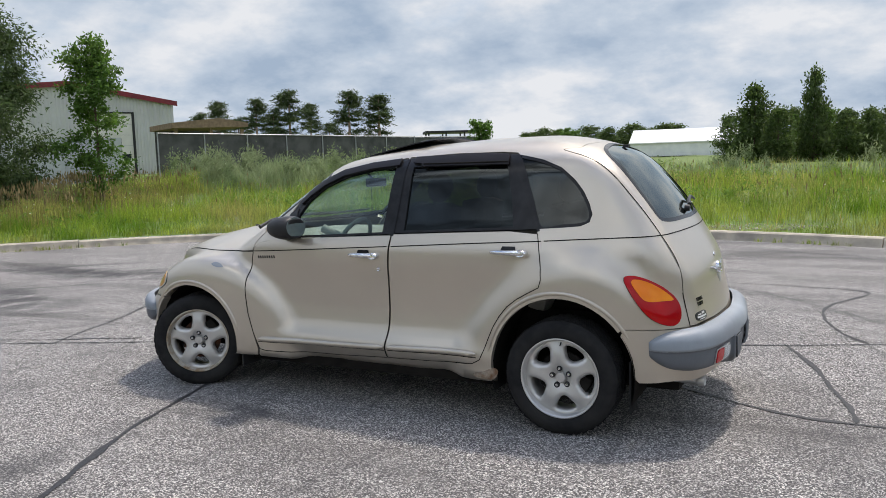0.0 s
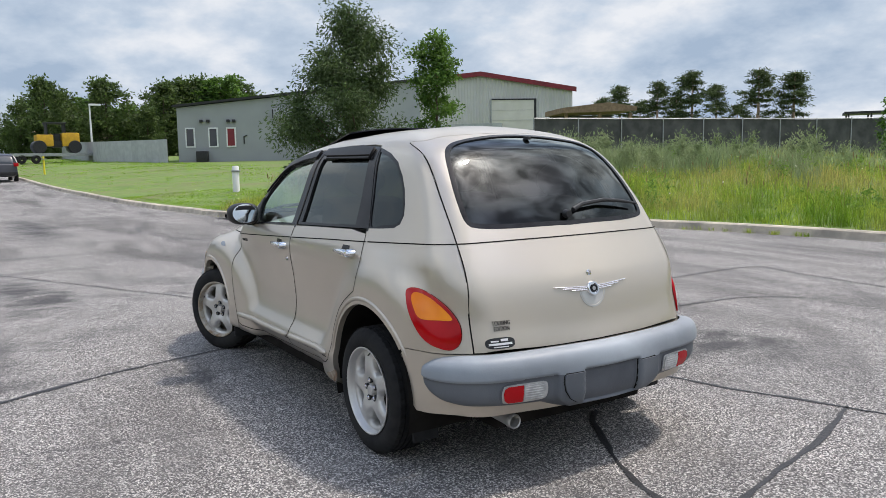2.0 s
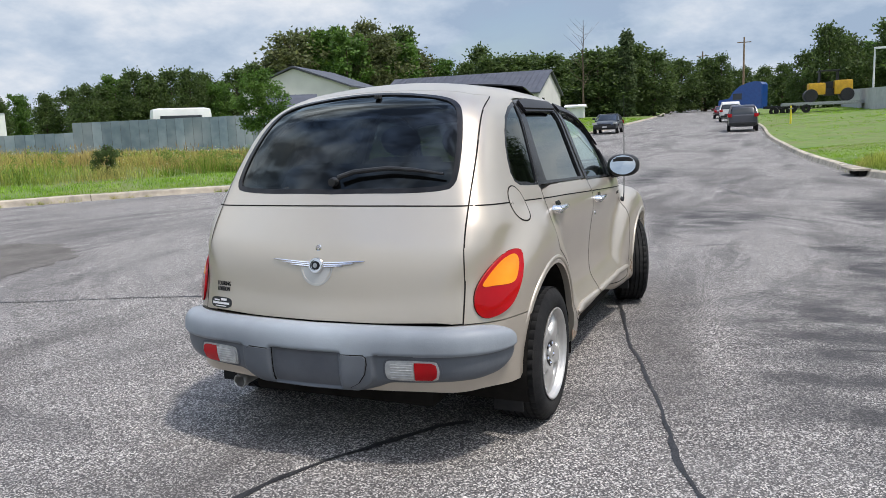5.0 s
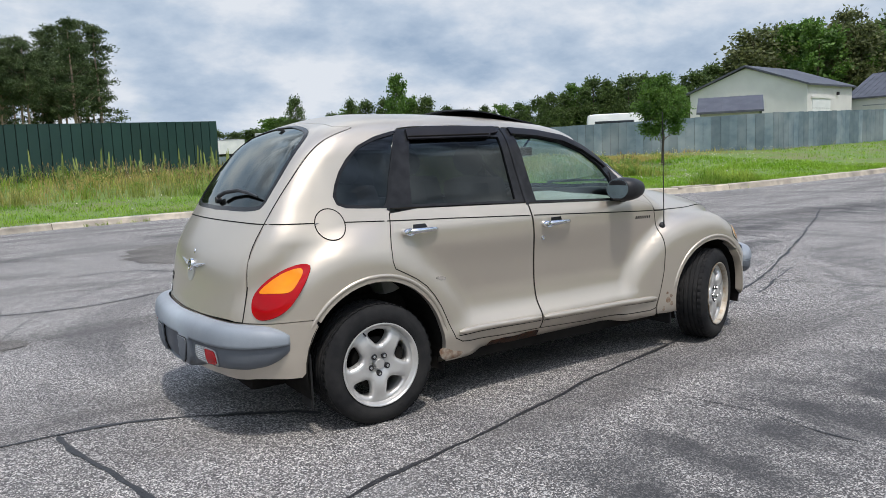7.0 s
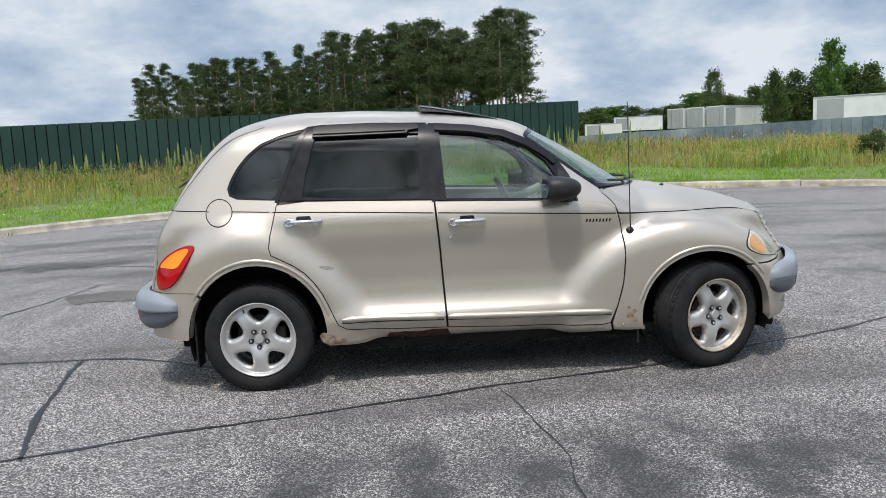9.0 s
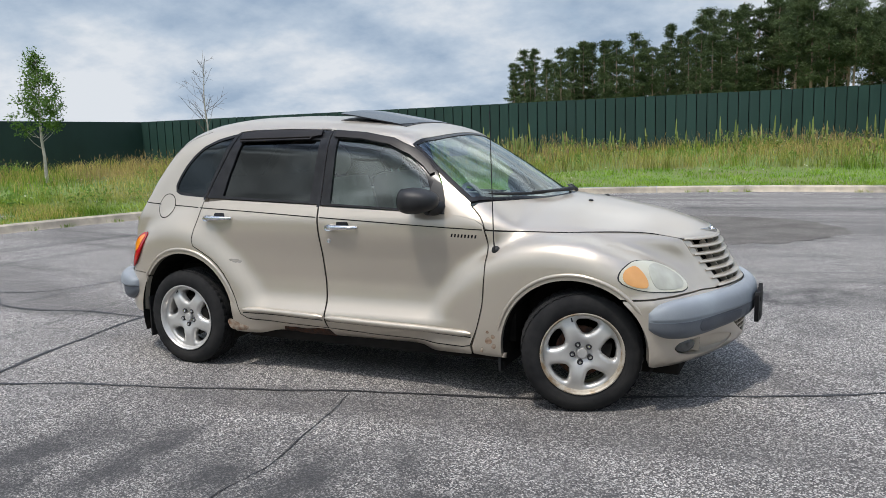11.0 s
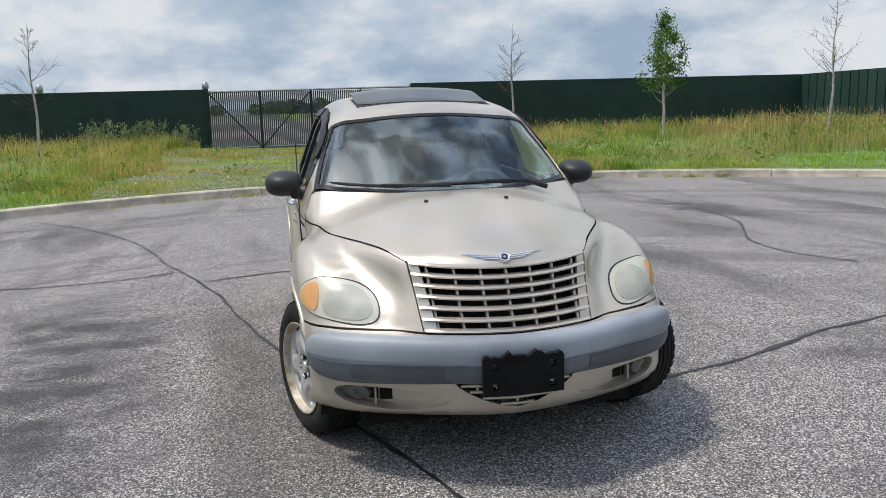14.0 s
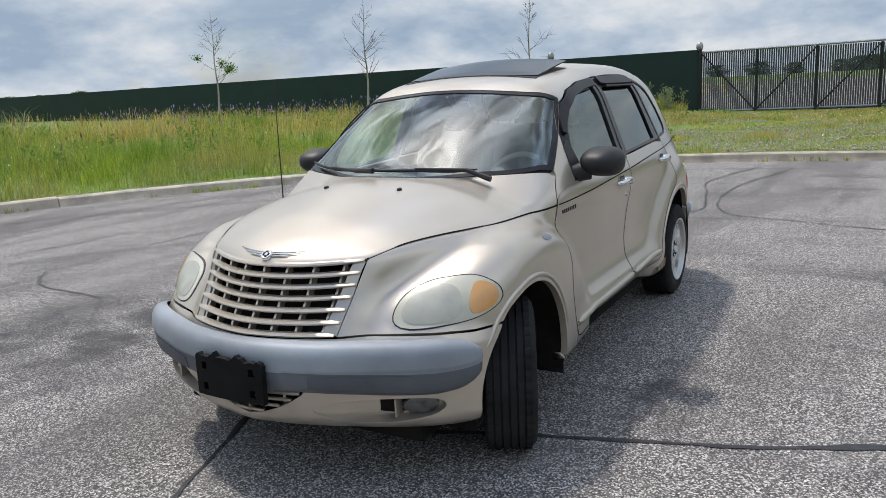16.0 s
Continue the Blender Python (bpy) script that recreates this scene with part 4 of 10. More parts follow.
def turned(p):
    """The capsule's flat, with the far side carried on past the sill."""
    q = unwrap(p)
    q[:, 1] = np.where(q[:, 1] < -math.pi / 2 * BEND, q[:, 1] + 2 * math.pi * BEND, q[:, 1])
    return q


def mirror_pts(p):
    return np.asarray(p) * (1, -1, 1)


# side view outlines, (x, z)
SEAM_F = [(0.728, 0.30), (0.771, 0.40), (0.806, 0.532), (0.821, 0.695), (0.816, 0.854), (0.79, 0.955)]
SEAM_B = [(-0.216, 0.315), (-0.226, 0.513), (-0.24, 0.778), (-0.253, 0.95), (-0.26, 1.05)]
DOOR_BOTTOM = [(-0.216, 0.315), (0.135, 0.296), (0.467, 0.290), (0.68, 0.290), (0.728, 0.30)]
F_SILL = [(-0.26, 1.052), (0.15, 1.034), (0.556, 1.016)]
DOOR_FRONT = SEAM_B + F_SILL[1:] + [(0.66, 1.005), (0.745, 0.985)] + SEAM_F[::-1] + DOOR_BOTTOM[::-1][1:-1]
F_TRIM = [(-0.26, 1.056), (0.15, 1.038), (0.556, 1.02), (0.545, 1.09), (0.515, 1.18), (0.468, 1.255), (0.40, 1.32), (0.325, 1.368), (0.165, 1.435), (-0.034, 1.474), (-0.275, 1.497)]
F_GLASS = [(-0.193, 1.066), (0.15, 1.05), (0.42, 1.037), (0.455, 1.10), (0.452, 1.16), (0.40, 1.25), (0.30, 1.333), (0.128, 1.403), (-0.037, 1.437), (-0.216, 1.452)]
REAR_EDGE = [(-1.166, 1.068), (-1.185, 0.98), (-1.204, 0.895), (-1.211, 0.83), (-1.20, 0.79), (-1.137, 0.757), (-1.075, 0.722), (-1.016, 0.677), (-0.968, 0.62), (-0.929, 0.558), (-0.898, 0.49), (-0.872, 0.425), (-0.845, 0.368), (-0.80, 0.343), (-0.749, 0.336), (-0.523, 0.322), (-0.222, 0.315)]
DOOR_REAR = REAR_EDGE + [(-0.232, 0.513), (-0.246, 0.778), (-0.259, 0.95), (-0.266, 1.056), (-0.70, 1.072), (-1.0, 1.082)]
R_TRIM = [(-0.272, 1.060), (-0.70, 1.076), (-1.0, 1.086), (-1.168, 1.092), (-1.097, 1.245), (-1.03, 1.41), (-0.985, 1.505), (-0.90, 1.512), (-0.60, 1.513), (-0.290, 1.500)]
R_GLASS = [(-0.339, 1.078), (-0.70, 1.090), (-1.02, 1.104), (-0.999, 1.23), (-0.955, 1.40), (-0.937, 1.449), (-0.60, 1.456), (-0.337, 1.444)]
QUARTER = [(-1.172, 1.093), (-1.30, 1.100), (-1.395, 1.108), (-1.44, 1.128), (-1.452, 1.17), (-1.432, 1.225), (-1.395, 1.29), (-1.34, 1.355), (-1.26, 1.42), (-1.15, 1.465), (-1.05, 1.488), (-0.995, 1.497), (-1.04, 1.40), (-1.10, 1.255)]
DOOR_FRONT_HOLE = SEAM_B + [(-0.277, 1.50), (-0.034, 1.478), (0.168, 1.439), (0.328, 1.371), (0.404, 1.323), (0.472, 1.257), (0.519, 1.182), (0.549, 1.09), (0.56, 1.012), (0.66, 1.003), (0.745, 0.983)] + SEAM_F[::-1] + DOOR_BOTTOM[::-1][1:-1]
DOOR_REAR_HOLE = REAR_EDGE + [(-0.232, 0.513), (-0.246, 0.778), (-0.259, 0.95), (-0.266, 1.056), (-0.288, 1.503), (-0.60, 1.516), (-0.90, 1.516), (-0.988, 1.508), (-1.034, 1.41), (-1.10, 1.245)]


def arch(cx, cz, rx, rz, a0, a1, n=26):
    return [(cx + rx * math.cos(math.radians(a)), cz + rz * math.sin(math.radians(a))) for a in np.linspace(a0, a1, n)]


REAR_ARCH = arch(-1.305, 0.325, 0.392, 0.412, -14, 143)
FRONT_ARCH = arch(1.30, 0.315, 0.385, 0.375, 50, 193)
HATCH_SIDE = [(0.640, 0.592), (0.640, 0.75), (0.632, 0.91), (0.622, 1.06), (0.607, 1.25), (0.572, 1.43), (0.535, 1.515)]
HATCH_TOP = [(-1.325, 0.49), (-1.34, 0.40), (-1.352, 0.25), (-1.356, 0.0)]

ws_edge = np.concatenate([on_top([(0.372, 0.0), (0.362, 0.22), (0.335, 0.42), (0.305, 0.52), (0.285, 0.575)]), on_side([(0.30, 1.385), (0.40, 1.305), (0.55, 1.185), (0.70, 1.075)])])


def dense3(p, step=0.025):
    return dense(p, step, closed=False, rounded=True)


BONNET_SEAM = np.concatenate([on_side([(0.800, 0.929), (0.85, 0.926), (0.90, 0.923), (0.95, 0.921)]), on_top([(1.0, 0.705), (1.2, 0.672), (1.36, 0.615), (1.50, 0.54), (1.63, 0.465), (1.773, 0.386)])])


def build_shell():
    half = [dense3(ws_edge), dense3(on_side([(0.70, 1.06), (0.765, 0.998), (0.79, 0.955)])), dense3(on_side(SEAM_F[::-1][1:])),
            on_side([(0.735, 0.262)]), dense3(on_side([(0.73, 0.25), (0.0, 0.245), (-0.90, 0.248)])), on_side(REAR_ARCH),
            dense3(on_side([(-1.64, 0.592), (-1.78, 0.592), (-1.90, 0.592)])), dense3(np.concatenate([on_tilt(to_tilt(on_back(HATCH_SIDE))), on_top(HATCH_TOP)]))]
    left = np.concatenate(half)
    right = mirror_pts(left[1:-1])[::-1]
    outline = np.concatenate([turned(left), turned(right)])
    holes = []
    for s in (1, -1):
        for h in (DOOR_FRONT_HOLE, DOOR_REAR_HOLE, QUARTER):
            q = on_side(dense(h, 0.025))
            holes.append(turned(q * (1, s, 1)))
    skin("body_shell", outline, wrap, car, M_PAINT, holes=holes, step=0.035, depth=0.03)


def build_panels():
    for s in (False, True):
        d1 = skin("front_door", inset(dense(DOOR_FRONT, 0.02), 0.003), on_side, car, M_PAINT, step=0.03, depth=0.03, flip=s)
        d2 = skin("rear_door", inset(dense(DOOR_REAR, 0.02), 0.003), on_side, car, M_PAINT, step=0.03, depth=0.03, flip=s)
        skin("window_trim", inset(dense(F_TRIM, 0.02), 0.002), on_side, d1, M_TRIM, holes=[dense(F_GLASS, 0.02)], step=0.03, lift=-0.003, depth=0.02, flip=s)
        skin("window_trim", inset(dense(R_TRIM, 0.02), 0.002), on_side, d2, M_TRIM, holes=[dense(R_GLASS, 0.02)], step=0.03, lift=-0.003, depth=0.02, flip=s)
        g1 = skin("window_glass", inset(dense(F_GLASS, 0.02), -0.006), on_side, d1, M_GLASS, step=0.05, lift=-0.014, depth=0, flip=s, label="clear slightly green side glass")
        g2 = skin("window_glass", inset(dense(R_GLASS, 0.02), -0.006), on_side, d2, M_TINT, step=0.05, lift=-0.014, depth=0, flip=s, label="dark tinted side glass")
        q = dense(QUARTER, 0.02, rounded=True)
        skin("quarter_trim", inset(q, 0.001), on_side, car, M_TRIM, holes=[inset(q, 0.018)], step=0.02, lift=-0.001, depth=0.02, flip=s)
        g3 = skin("quarter_glass", inset(q, 0.014), on_side, car, M_TINT, step=0.05, lift=-0.006, depth=0, flip=s)
        for g in (g1, g2, g3):
            g.visible_shadow = False
        # smoked rain visors over the side windows
        skin("rain_visor", dense([(-0.955, 1.440), (-0.945, 1.494), (-0.80, 1.505), (-0.34, 1.495), (-0.334, 1.463), (-0.395, 1.456), (-0.405, 1.441)], 0.02), on_side, d2, M_VISOR, step=0.02,
             lift=0.014, depth=0.014, flip=s, label="smoked acrylic rain visor")
        bm = bmesh.new()
        q = on_side(dense([(-0.95, 1.452), (-0.41, 1.452)], 0.03, False))
        tube(bm, (q + normals(q) * 0.015) * (1, -1 if s else 1, 1), 0.0045, 6)
        part("visor_rib", bm, M_UNDER, d2)
        skin("rain_visor", dense([(-0.24, 1.452), (-0.24, 1.49), (-0.03, 1.470), (0.17, 1.432), (0.32, 1.366), (0.41, 1.30), (0.462, 1.235), (0.44, 1.225), (0.385, 1.275), (0.29, 1.338), (0.15, 1.398), (-0.04, 1.434)], 0.015), on_side, d1, M_VISOR, step=0.02,
             lift=0.012, depth=0.012, flip=s, label="smoked acrylic rain visor")
        # waist line groove and door foot mouldings
        for dd, pts in ((d1, [(-0.245, 0.984), (0.2, 0.961), (0.6, 0.939), (0.785, 0.930)]), (d2, [(-1.19, 1.029), (-0.8, 1.012), (-0.272, 0.985)])):
            ribbon("waist_line", on_side(dense(pts, 0.03, False)) * (1, -1 if s else 1, 1), 0.006, M_UNDER, dd, lift=0.0012)
        ribbon("waist_line", on_side(dense([(-1.79, 1.056), (-1.6, 1.049), (-1.40, 1.04), (-1.205, 1.030)], 0.03, False)) * (1, -1 if s else 1, 1), 0.006, M_UNDER, car, lift=0.0012)
        for dd, pts in ((d1, [(-0.215, 0.386), (0.2, 0.376), (0.735, 0.366)]), (d2, [(-0.825, 0.398), (-0.55, 0.396), (-0.238, 0.388)])):
            bm = bmesh.new()
            q = on_side(dense(pts, 0.04, False)) * (1, -1 if s else 1, 1)
            rod_on(bm, q, [0.006] + [0.018] * (len(q) - 2) + [0.006], lift=0.003, sides=10)
            part("door_moulding", bm, M_PAINT, dd)
            # thin dark ribbon draws the shadow line under the moulding
            ribbon("moulding_joint", on_side(dense(np.array(pts) - (0, 0.02), 0.04, False)) * (1, -1 if s else 1, 1), 0.005, M_UNDER, dd, lift=0.0012)
        # rolled lips round the wheel openings
        for name, line in (("rear", arch(-1.305, 0.325, 0.418, 0.44, 12, 150)), ("front", arch(1.30, 0.315, 0.412, 0.405, 32, 168))):
            bm = bmesh.new()
            q = on_side(line) * (1, -1 if s else 1, 1)
            rod_on(bm, q, [0.004] + [0.011] * (len(q) - 2) + [0.004], lift=-0.003, sides=10)
            part("wheel_arch_lip", bm, M_PAINT, car)
        # dark gaps between the panels
        for line in (SEAM_F, SEAM_B, REAR_EDGE, DOOR_BOTTOM):
            ribbon("panel_gap", on_side(dense(np.array(line) - ((0.003, 0) if line is SEAM_B else (0, 0)), 0.025, False)) * (1, -1 if s else 1, 1), 0.007 if line is SEAM_B else 0.0052, M_UNDER, car, lift=0.0009)
        ribbon("panel_gap", dense3(BONNET_SEAM) * (1, -1 if s else 1, 1), 0.0085, M_UNDER, car, lift=0.0009)
        ribbon("panel_gap", dense3(on_tilt(to_tilt(on_back(HATCH_SIDE)))) * (1, -1 if s else 1, 1), 0.0065, M_UNDER, car, lift=0.0009)
        # front fender
        o3 = np.concatenate([dense3(BONNET_SEAM), dense3(on_front([(0.386, 0.85), (0.368, 0.74), (0.352, 0.612)])), dense3(on_front([(0.352, 0.607), (0.47, 0.607), (0.575, 0.607), (0.68, 0.605)])),
                             dense3(on_side([(1.72, 0.604), (1.62, 0.602), (1.555, 0.602)])), on_side(FRONT_ARCH), dense3(on_side([(0.93, 0.25), (0.83, 0.248), (0.745, 0.255)])), dense3(on_side([(0.738, 0.30)] + SEAM_F[1:-1] + [(0.801, 0.918)]))])
        head = HEADLAMP
        skin("front_fender", inset(unwrap(o3), 0.003), wrap, car, M_PAINT, holes=[unwrap(on_fore(dense(head, 0.02, rounded=True)))], step=0.03, depth=0.03, flip=s)
    # bonnet
    half = np.concatenate([dense3(on_top([(1.085, 0.0), (1.06, 0.14), (0.99, 0.29), (0.88, 0.50), (0.80, 0.62), (0.735, 0.70)])), dense3(on_side([(0.715, 1.052), (0.769, 0.998), (0.793, 0.955), (0.799, 0.934)])),
                           dense3(BONNET_SEAM)[1:], dense3(on_top([(1.773, 0.386), (1.872, 0.2), (1.911, 0.0)]))[1:]])
    skin("bonnet", inset(unwrap(np.concatenate([half, mirror_pts(half[1:-1])[::-1]])), 0.003), wrap, car, M_PAINT, step=0.03, depth=0.03)
    # windscreen with its black edge
    base = on_top([(0.72, 0.70), (0.80, 0.615), (0.88, 0.50), (0.99, 0.29), (1.06, 0.14), (1.085, 0.0)])
    half = np.concatenate([dense3(ws_edge), dense3(base)[1:]])
    o = np.concatenate([half, mirror_pts(half[1:-1])[::-1]])[:, :2]
    o = inset(o, 0.003)
    skin("windscreen_trim", o, on_top, car, M_TRIM, holes=[inset(o, 0.022)], step=0.03, lift=-0.002, depth=0.02)
    skin("windscreen", inset(o, 0.018), on_top, car, M_SCREEN, step=0.06, lift=-0.006, depth=0, label="clear windscreen glass").visible_shadow = False
    # tailgate
    half = np.concatenate([on_tilt(to_tilt(on_back(HATCH_SIDE))), on_top(HATCH_TOP)])
    bottom = on_back([(0.0, 0.592), (0.3, 0.592), (0.60, 0.592)])
    line = np.concatenate([dense3(bottom), dense3(half)])
    o = np.concatenate([to_tilt(line), to_tilt(mirror_pts(line[1:-1]))[::-1]])
    rear_glass = on_back([(0.0, 1.108), (0.33, 1.110), (0.50, 1.118), (0.548, 1.138), (0.558, 1.19), (0.543, 1.31), (0.503, 1.435), (0.455, 1.49), (0.36, 1.522), (0.15, 1.548), (0.0, 1.553)])
    gl = dense3(rear_glass)
    g = np.concatenate([to_tilt(gl), to_tilt(mirror_pts(gl[1:-1]))[::-1]])
    gate = skin("tailgate", inset(o, 0.003), on_tilt, car, M_PAINT, holes=[g], step=0.03, depth=0.03)
    skin("rear_window_trim", inset(g, 0.001), on_tilt, gate, M_TRIM, holes=[inset(g, 0.024)], step=0.03, lift=0.001, depth=0.02)
    skin("rear_window", inset(g, 0.02), on_tilt, gate, M_TINT, step=0.06, lift=-0.004, depth=0, label="dark tinted rear window").visible_shadow = False
    crease = on_back(dense([(-0.622, 1.056), (-0.3, 1.06), (0.0, 1.061), (0.3, 1.06), (0.622, 1.056)], 0.03, False))
    ribbon("tailgate_line", crease, 0.006, M_UNDER, gate, lift=0.0012)
    return gate


# head lamp outline looking aft and a little in, (y, z) on the nose
HEADLAMP = [(0.822, 0.700), (0.812, 0.745), (0.775, 0.778), (0.73, 0.786), (0.645, 0.772), (0.575, 0.740), (0.533, 0.702), (0.513, 0.662), (0.518, 0.634), (0.555, 0.619), (0.65, 0.625), (0.75, 0.643), (0.80, 0.668)]
FORE = np.array((-0.80, -0.60, 0.0))


def on_fore(q):
    """Seen from ahead and to the car's left: (y, z) of the nose."""
    q = np.asarray(q, float)
    # slide along the nose's plan to start outside it
    start = np.stack([2.6 + 0 * q[:, 0], q[:, 0] + (2.6 - F_NOSE(q[:, 0])) * 0.75, q[:, 1]], -1)
    return cast(start, FORE, 2.6, 400)


F_NOSE = curve([(0.0, 2.03), (0.35, 1.92), (0.477, 1.845), (0.65, 1.70), (0.74, 1.63), (0.81, 1.55), (0.84, 1.50)], 0.03)
build_shell()
gate = build_panels()


# ---- the car's fascias, bumpers, lamps and grille ----
def sided(p, s):
    return np.asarray(p) * (1, -1 if s else 1, 1)


def loop_both(half):
    """A closed outline from its left half, given from centre to centre."""
    return np.concatenate([half, mirror_pts(half[1:-1])[::-1]])


def below(p):
    """The capsule's flat for the parts under the waist that run round the nose or tail."""
    q = unwrap(p)
    q[:, 1] = np.where(q[:, 1] > math.pi / 2 * BEND, q[:, 1] - 2 * math.pi * BEND, q[:, 1])
    return q


FOG = [(0.27, 0.336), (0.34, 0.364), (0.43, 0.377), (0.55, 0.381), (0.66, 0.378), (0.702, 0.362), (0.708, 0.338), (0.67, 0.312), (0.58, 0.295), (0.46, 0.290), (0.35, 0.304)]
MOUTH = [(0.0, 0.418), (0.14, 0.418), (0.25, 0.416), (0.235, 0.395), (0.19, 0.365), (0.13, 0.337), (0.07, 0.315), (0.0, 0.303)]


def build_fascias():
    half = np.concatenate([dense3(on_front([(0.0, 0.600), (0.2, 0.601), (0.4, 0.602), (0.575, 0.602), (0.68, 0.600)])), dense3(on_side([(1.72, 0.599), (1.62, 0.597), (1.56, 0.597)])),
                           on_side(arch(1.30, 0.315, 0.385, 0.375, 47, -8, 12)), dense3(on_side([(1.70, 0.252), (1.76, 0.253)])), dense3(on_front([(0.66, 0.256), (0.5, 0.262), (0.3, 0.268), (0.0, 0.272)]))])
    holes = [below(on_front(dense(FOG, 0.015, rounded=True)) * (1, s, 1)) for s in (1, -1)]
    m = on_front(dense(MOUTH, 0.02, closed=False))
    holes.append(below(loop_both(m)))
    skin("front_fascia", below(loop_both(half)), wrap, car, M_PAINT, holes=holes, step=0.03, depth=0.05)
    half = np.concatenate([dense3(on_back([(0.0, 0.588), (0.3, 0.588), (0.6, 0.588)])), dense3(on_side([(-1.93, 0.588), (-1.78, 0.588), (-1.645, 0.588)])),
                           on_side(arch(-1.305, 0.325, 0.392, 0.412, 146, 178, 9)), dense3(on_side([(-1.72, 0.315), (-1.82, 0.318)])), dense3(on_back([(0.70, 0.322), (0.5, 0.318), (0.25, 0.315), (0.0, 0.315)]))])
    skin("rear_fascia", below(loop_both(half)), wrap, car, M_PAINT, step=0.03, depth=0.03)


FB_LO = curve([(0.0, 0.415), (0.3, 0.412), (0.5, 0.402), (0.68, 0.396), (0.75, 0.406), (0.785, 0.43), (0.805, 0.462), (0.82, 0.485)], 0.012)
FB_HI = curve([(0.0, 0.604), (0.4, 0.604), (0.6, 0.602), (0.72, 0.597), (0.765, 0.583), (0.79, 0.558), (0.805, 0.53), (0.82, 0.51)], 0.012)
RB_LO = curve([(0.0, 0.318), (0.24, 0.318), (0.30, 0.335), (0.36, 0.358), (0.5, 0.362), (0.68, 0.370), (0.74, 0.386), (0.775, 0.42), (0.795, 0.465)], 0.012)
RB_HI = curve([(0.0, 0.592), (0.5, 0.592), (0.68, 0.589), (0.74, 0.579), (0.775, 0.556), (0.795, 0.52)], 0.012)


def on_aft(q):
    """Seen from behind and to the car's left: (y, z) of the tail, out to its corners."""
    q = np.asarray(q, float)
    way = np.array((0.80, -0.60, 0.0))
    start = np.stack([-2.7 + 0 * q[:, 0], q[:, 0] + (2.7 + R_TAIL(q[:, 0])) * 0.75, q[:, 1]], -1)
    return cast(start, way, 2.6, 400)


R_TAIL = curve([(0.0, -2.065), (0.3, -2.045), (0.5, -2.01), (0.65, -1.945), (0.74, -1.875), (0.80, -1.77), (0.83, -1.68)], 0.03)


def bumper_form(caster, lo, hi, most, power, width, ledge=None, cut=0.487, split=0):
    """A smooth bumper face round the end of the car: gives a surface of (y, z), its normals, and a mesh maker."""
    ys = np.linspace(0, width, 44)
    c = caster(np.stack([ys, np.full(44, (lo(0.0) + hi(0.0)) / 2)], -1))[:, :2]
    c[0, 1] = 0.0
    line = np.concatenate([c[::-1] * (1, -1), c[1:]])
    for _ in range(8):
        line[1:-1] = line[:-2] * 0.25 + line[1:-1] * 0.5 + line[2:] * 0.25
    s = np.concatenate([[0], np.cumsum(np.linalg.norm(np.diff(line, axis=0), axis=1))])
    s -= s[43]
    tan = np.gradient(line, axis=0)
    nor = np.stack([tan[:, 1], -tan[:, 0]], -1) / np.linalg.norm(tan, axis=1)[:, None]
    if (nor[43] * line[43]).sum() < 0:
        nor = -nor

    def at(v, z, sunk=0.0):
        x, y = np.interp(v, s, line[:, 0]), np.interp(v, s, line[:, 1])
        nx, ny = np.interp(v, s, nor[:, 0]), np.interp(v, s, nor[:, 1])
        u = np.clip((z - lo(np.abs(y))) / (hi(np.abs(y)) - lo(np.abs(y))), 0, 1)
        e = np.clip((s[-1] - np.abs(v)) / 0.19, 0, 1)
        out = most * np.maximum(1 - np.abs(2 * u - 1) ** power, 0) ** (1 / power) * (0.14 + 0.86 * np.sqrt(1 - (1 - e) ** 2)) - sunk
        if ledge:
            out = out - ledge(np.abs(y), z)
        return np.stack([x + nx * out, y + ny * out, z + 0 * x], -1)

    def surf(q):
        q = np.asarray(q, float)
        return at(np.interp(q[:, 0], line[:, 1], s), q[:, 1])

    def norm(q):
        q = np.asarray(q, float)
        n = np.cross(surf(q + (0.006, 0)) - surf(q - (0.006, 0)), surf(q + (0, 0.004)) - surf(q - (0, 0.004)))
        n /= np.maximum(np.linalg.norm(n, axis=1), 1e-12)[:, None]
        return n * np.sign(n[:, :1] * line[43, 0])

    def mesh(name, parent, mat, label):
        v = np.linspace(s[0], s[-1], 281)
        y = np.abs(np.interp(v, s, line[:, 1]))
        rows = [at(v, lo(y) + 0.002, 0.03)]
        for k in range(53):
            u = (1 - math.cos(math.pi * k / 52)) / 2
            rows.append(at(v, lo(y) + u * (hi(y) - lo(y))))
        rows.append(at(v, hi(y) - 0.002, 0.03))
        m = len(v)
        verts = np.concatenate(rows)
        faces = [(r * m + i, r * m + i + 1, r * m + m + i + 1, r * m + m + i) for r in range(len(rows) - 1) for i in range(m - 1)]
        for e in (0, m - 1):
            faces.append(tuple(r * m + e for r in range(len(rows))))
        # faces below the split row or cut height take the darker grey
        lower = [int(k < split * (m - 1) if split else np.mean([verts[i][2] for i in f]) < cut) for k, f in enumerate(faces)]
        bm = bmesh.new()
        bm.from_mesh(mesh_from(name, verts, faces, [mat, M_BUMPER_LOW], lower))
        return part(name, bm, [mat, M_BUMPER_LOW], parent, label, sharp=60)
    return surf, norm, mesh


def ease(v, lo, hi):
    u = np.clip((v - lo) / (hi - lo), 0, 1)
    return u * u * (3 - 2 * u)


def front_ledge(y, z):
    """The front bumper steps back a little below its shoulder, away from the middle."""
    return 0.007 * ease(-z, -0.511, -0.496) * ease(y, 0.185, 0.21)


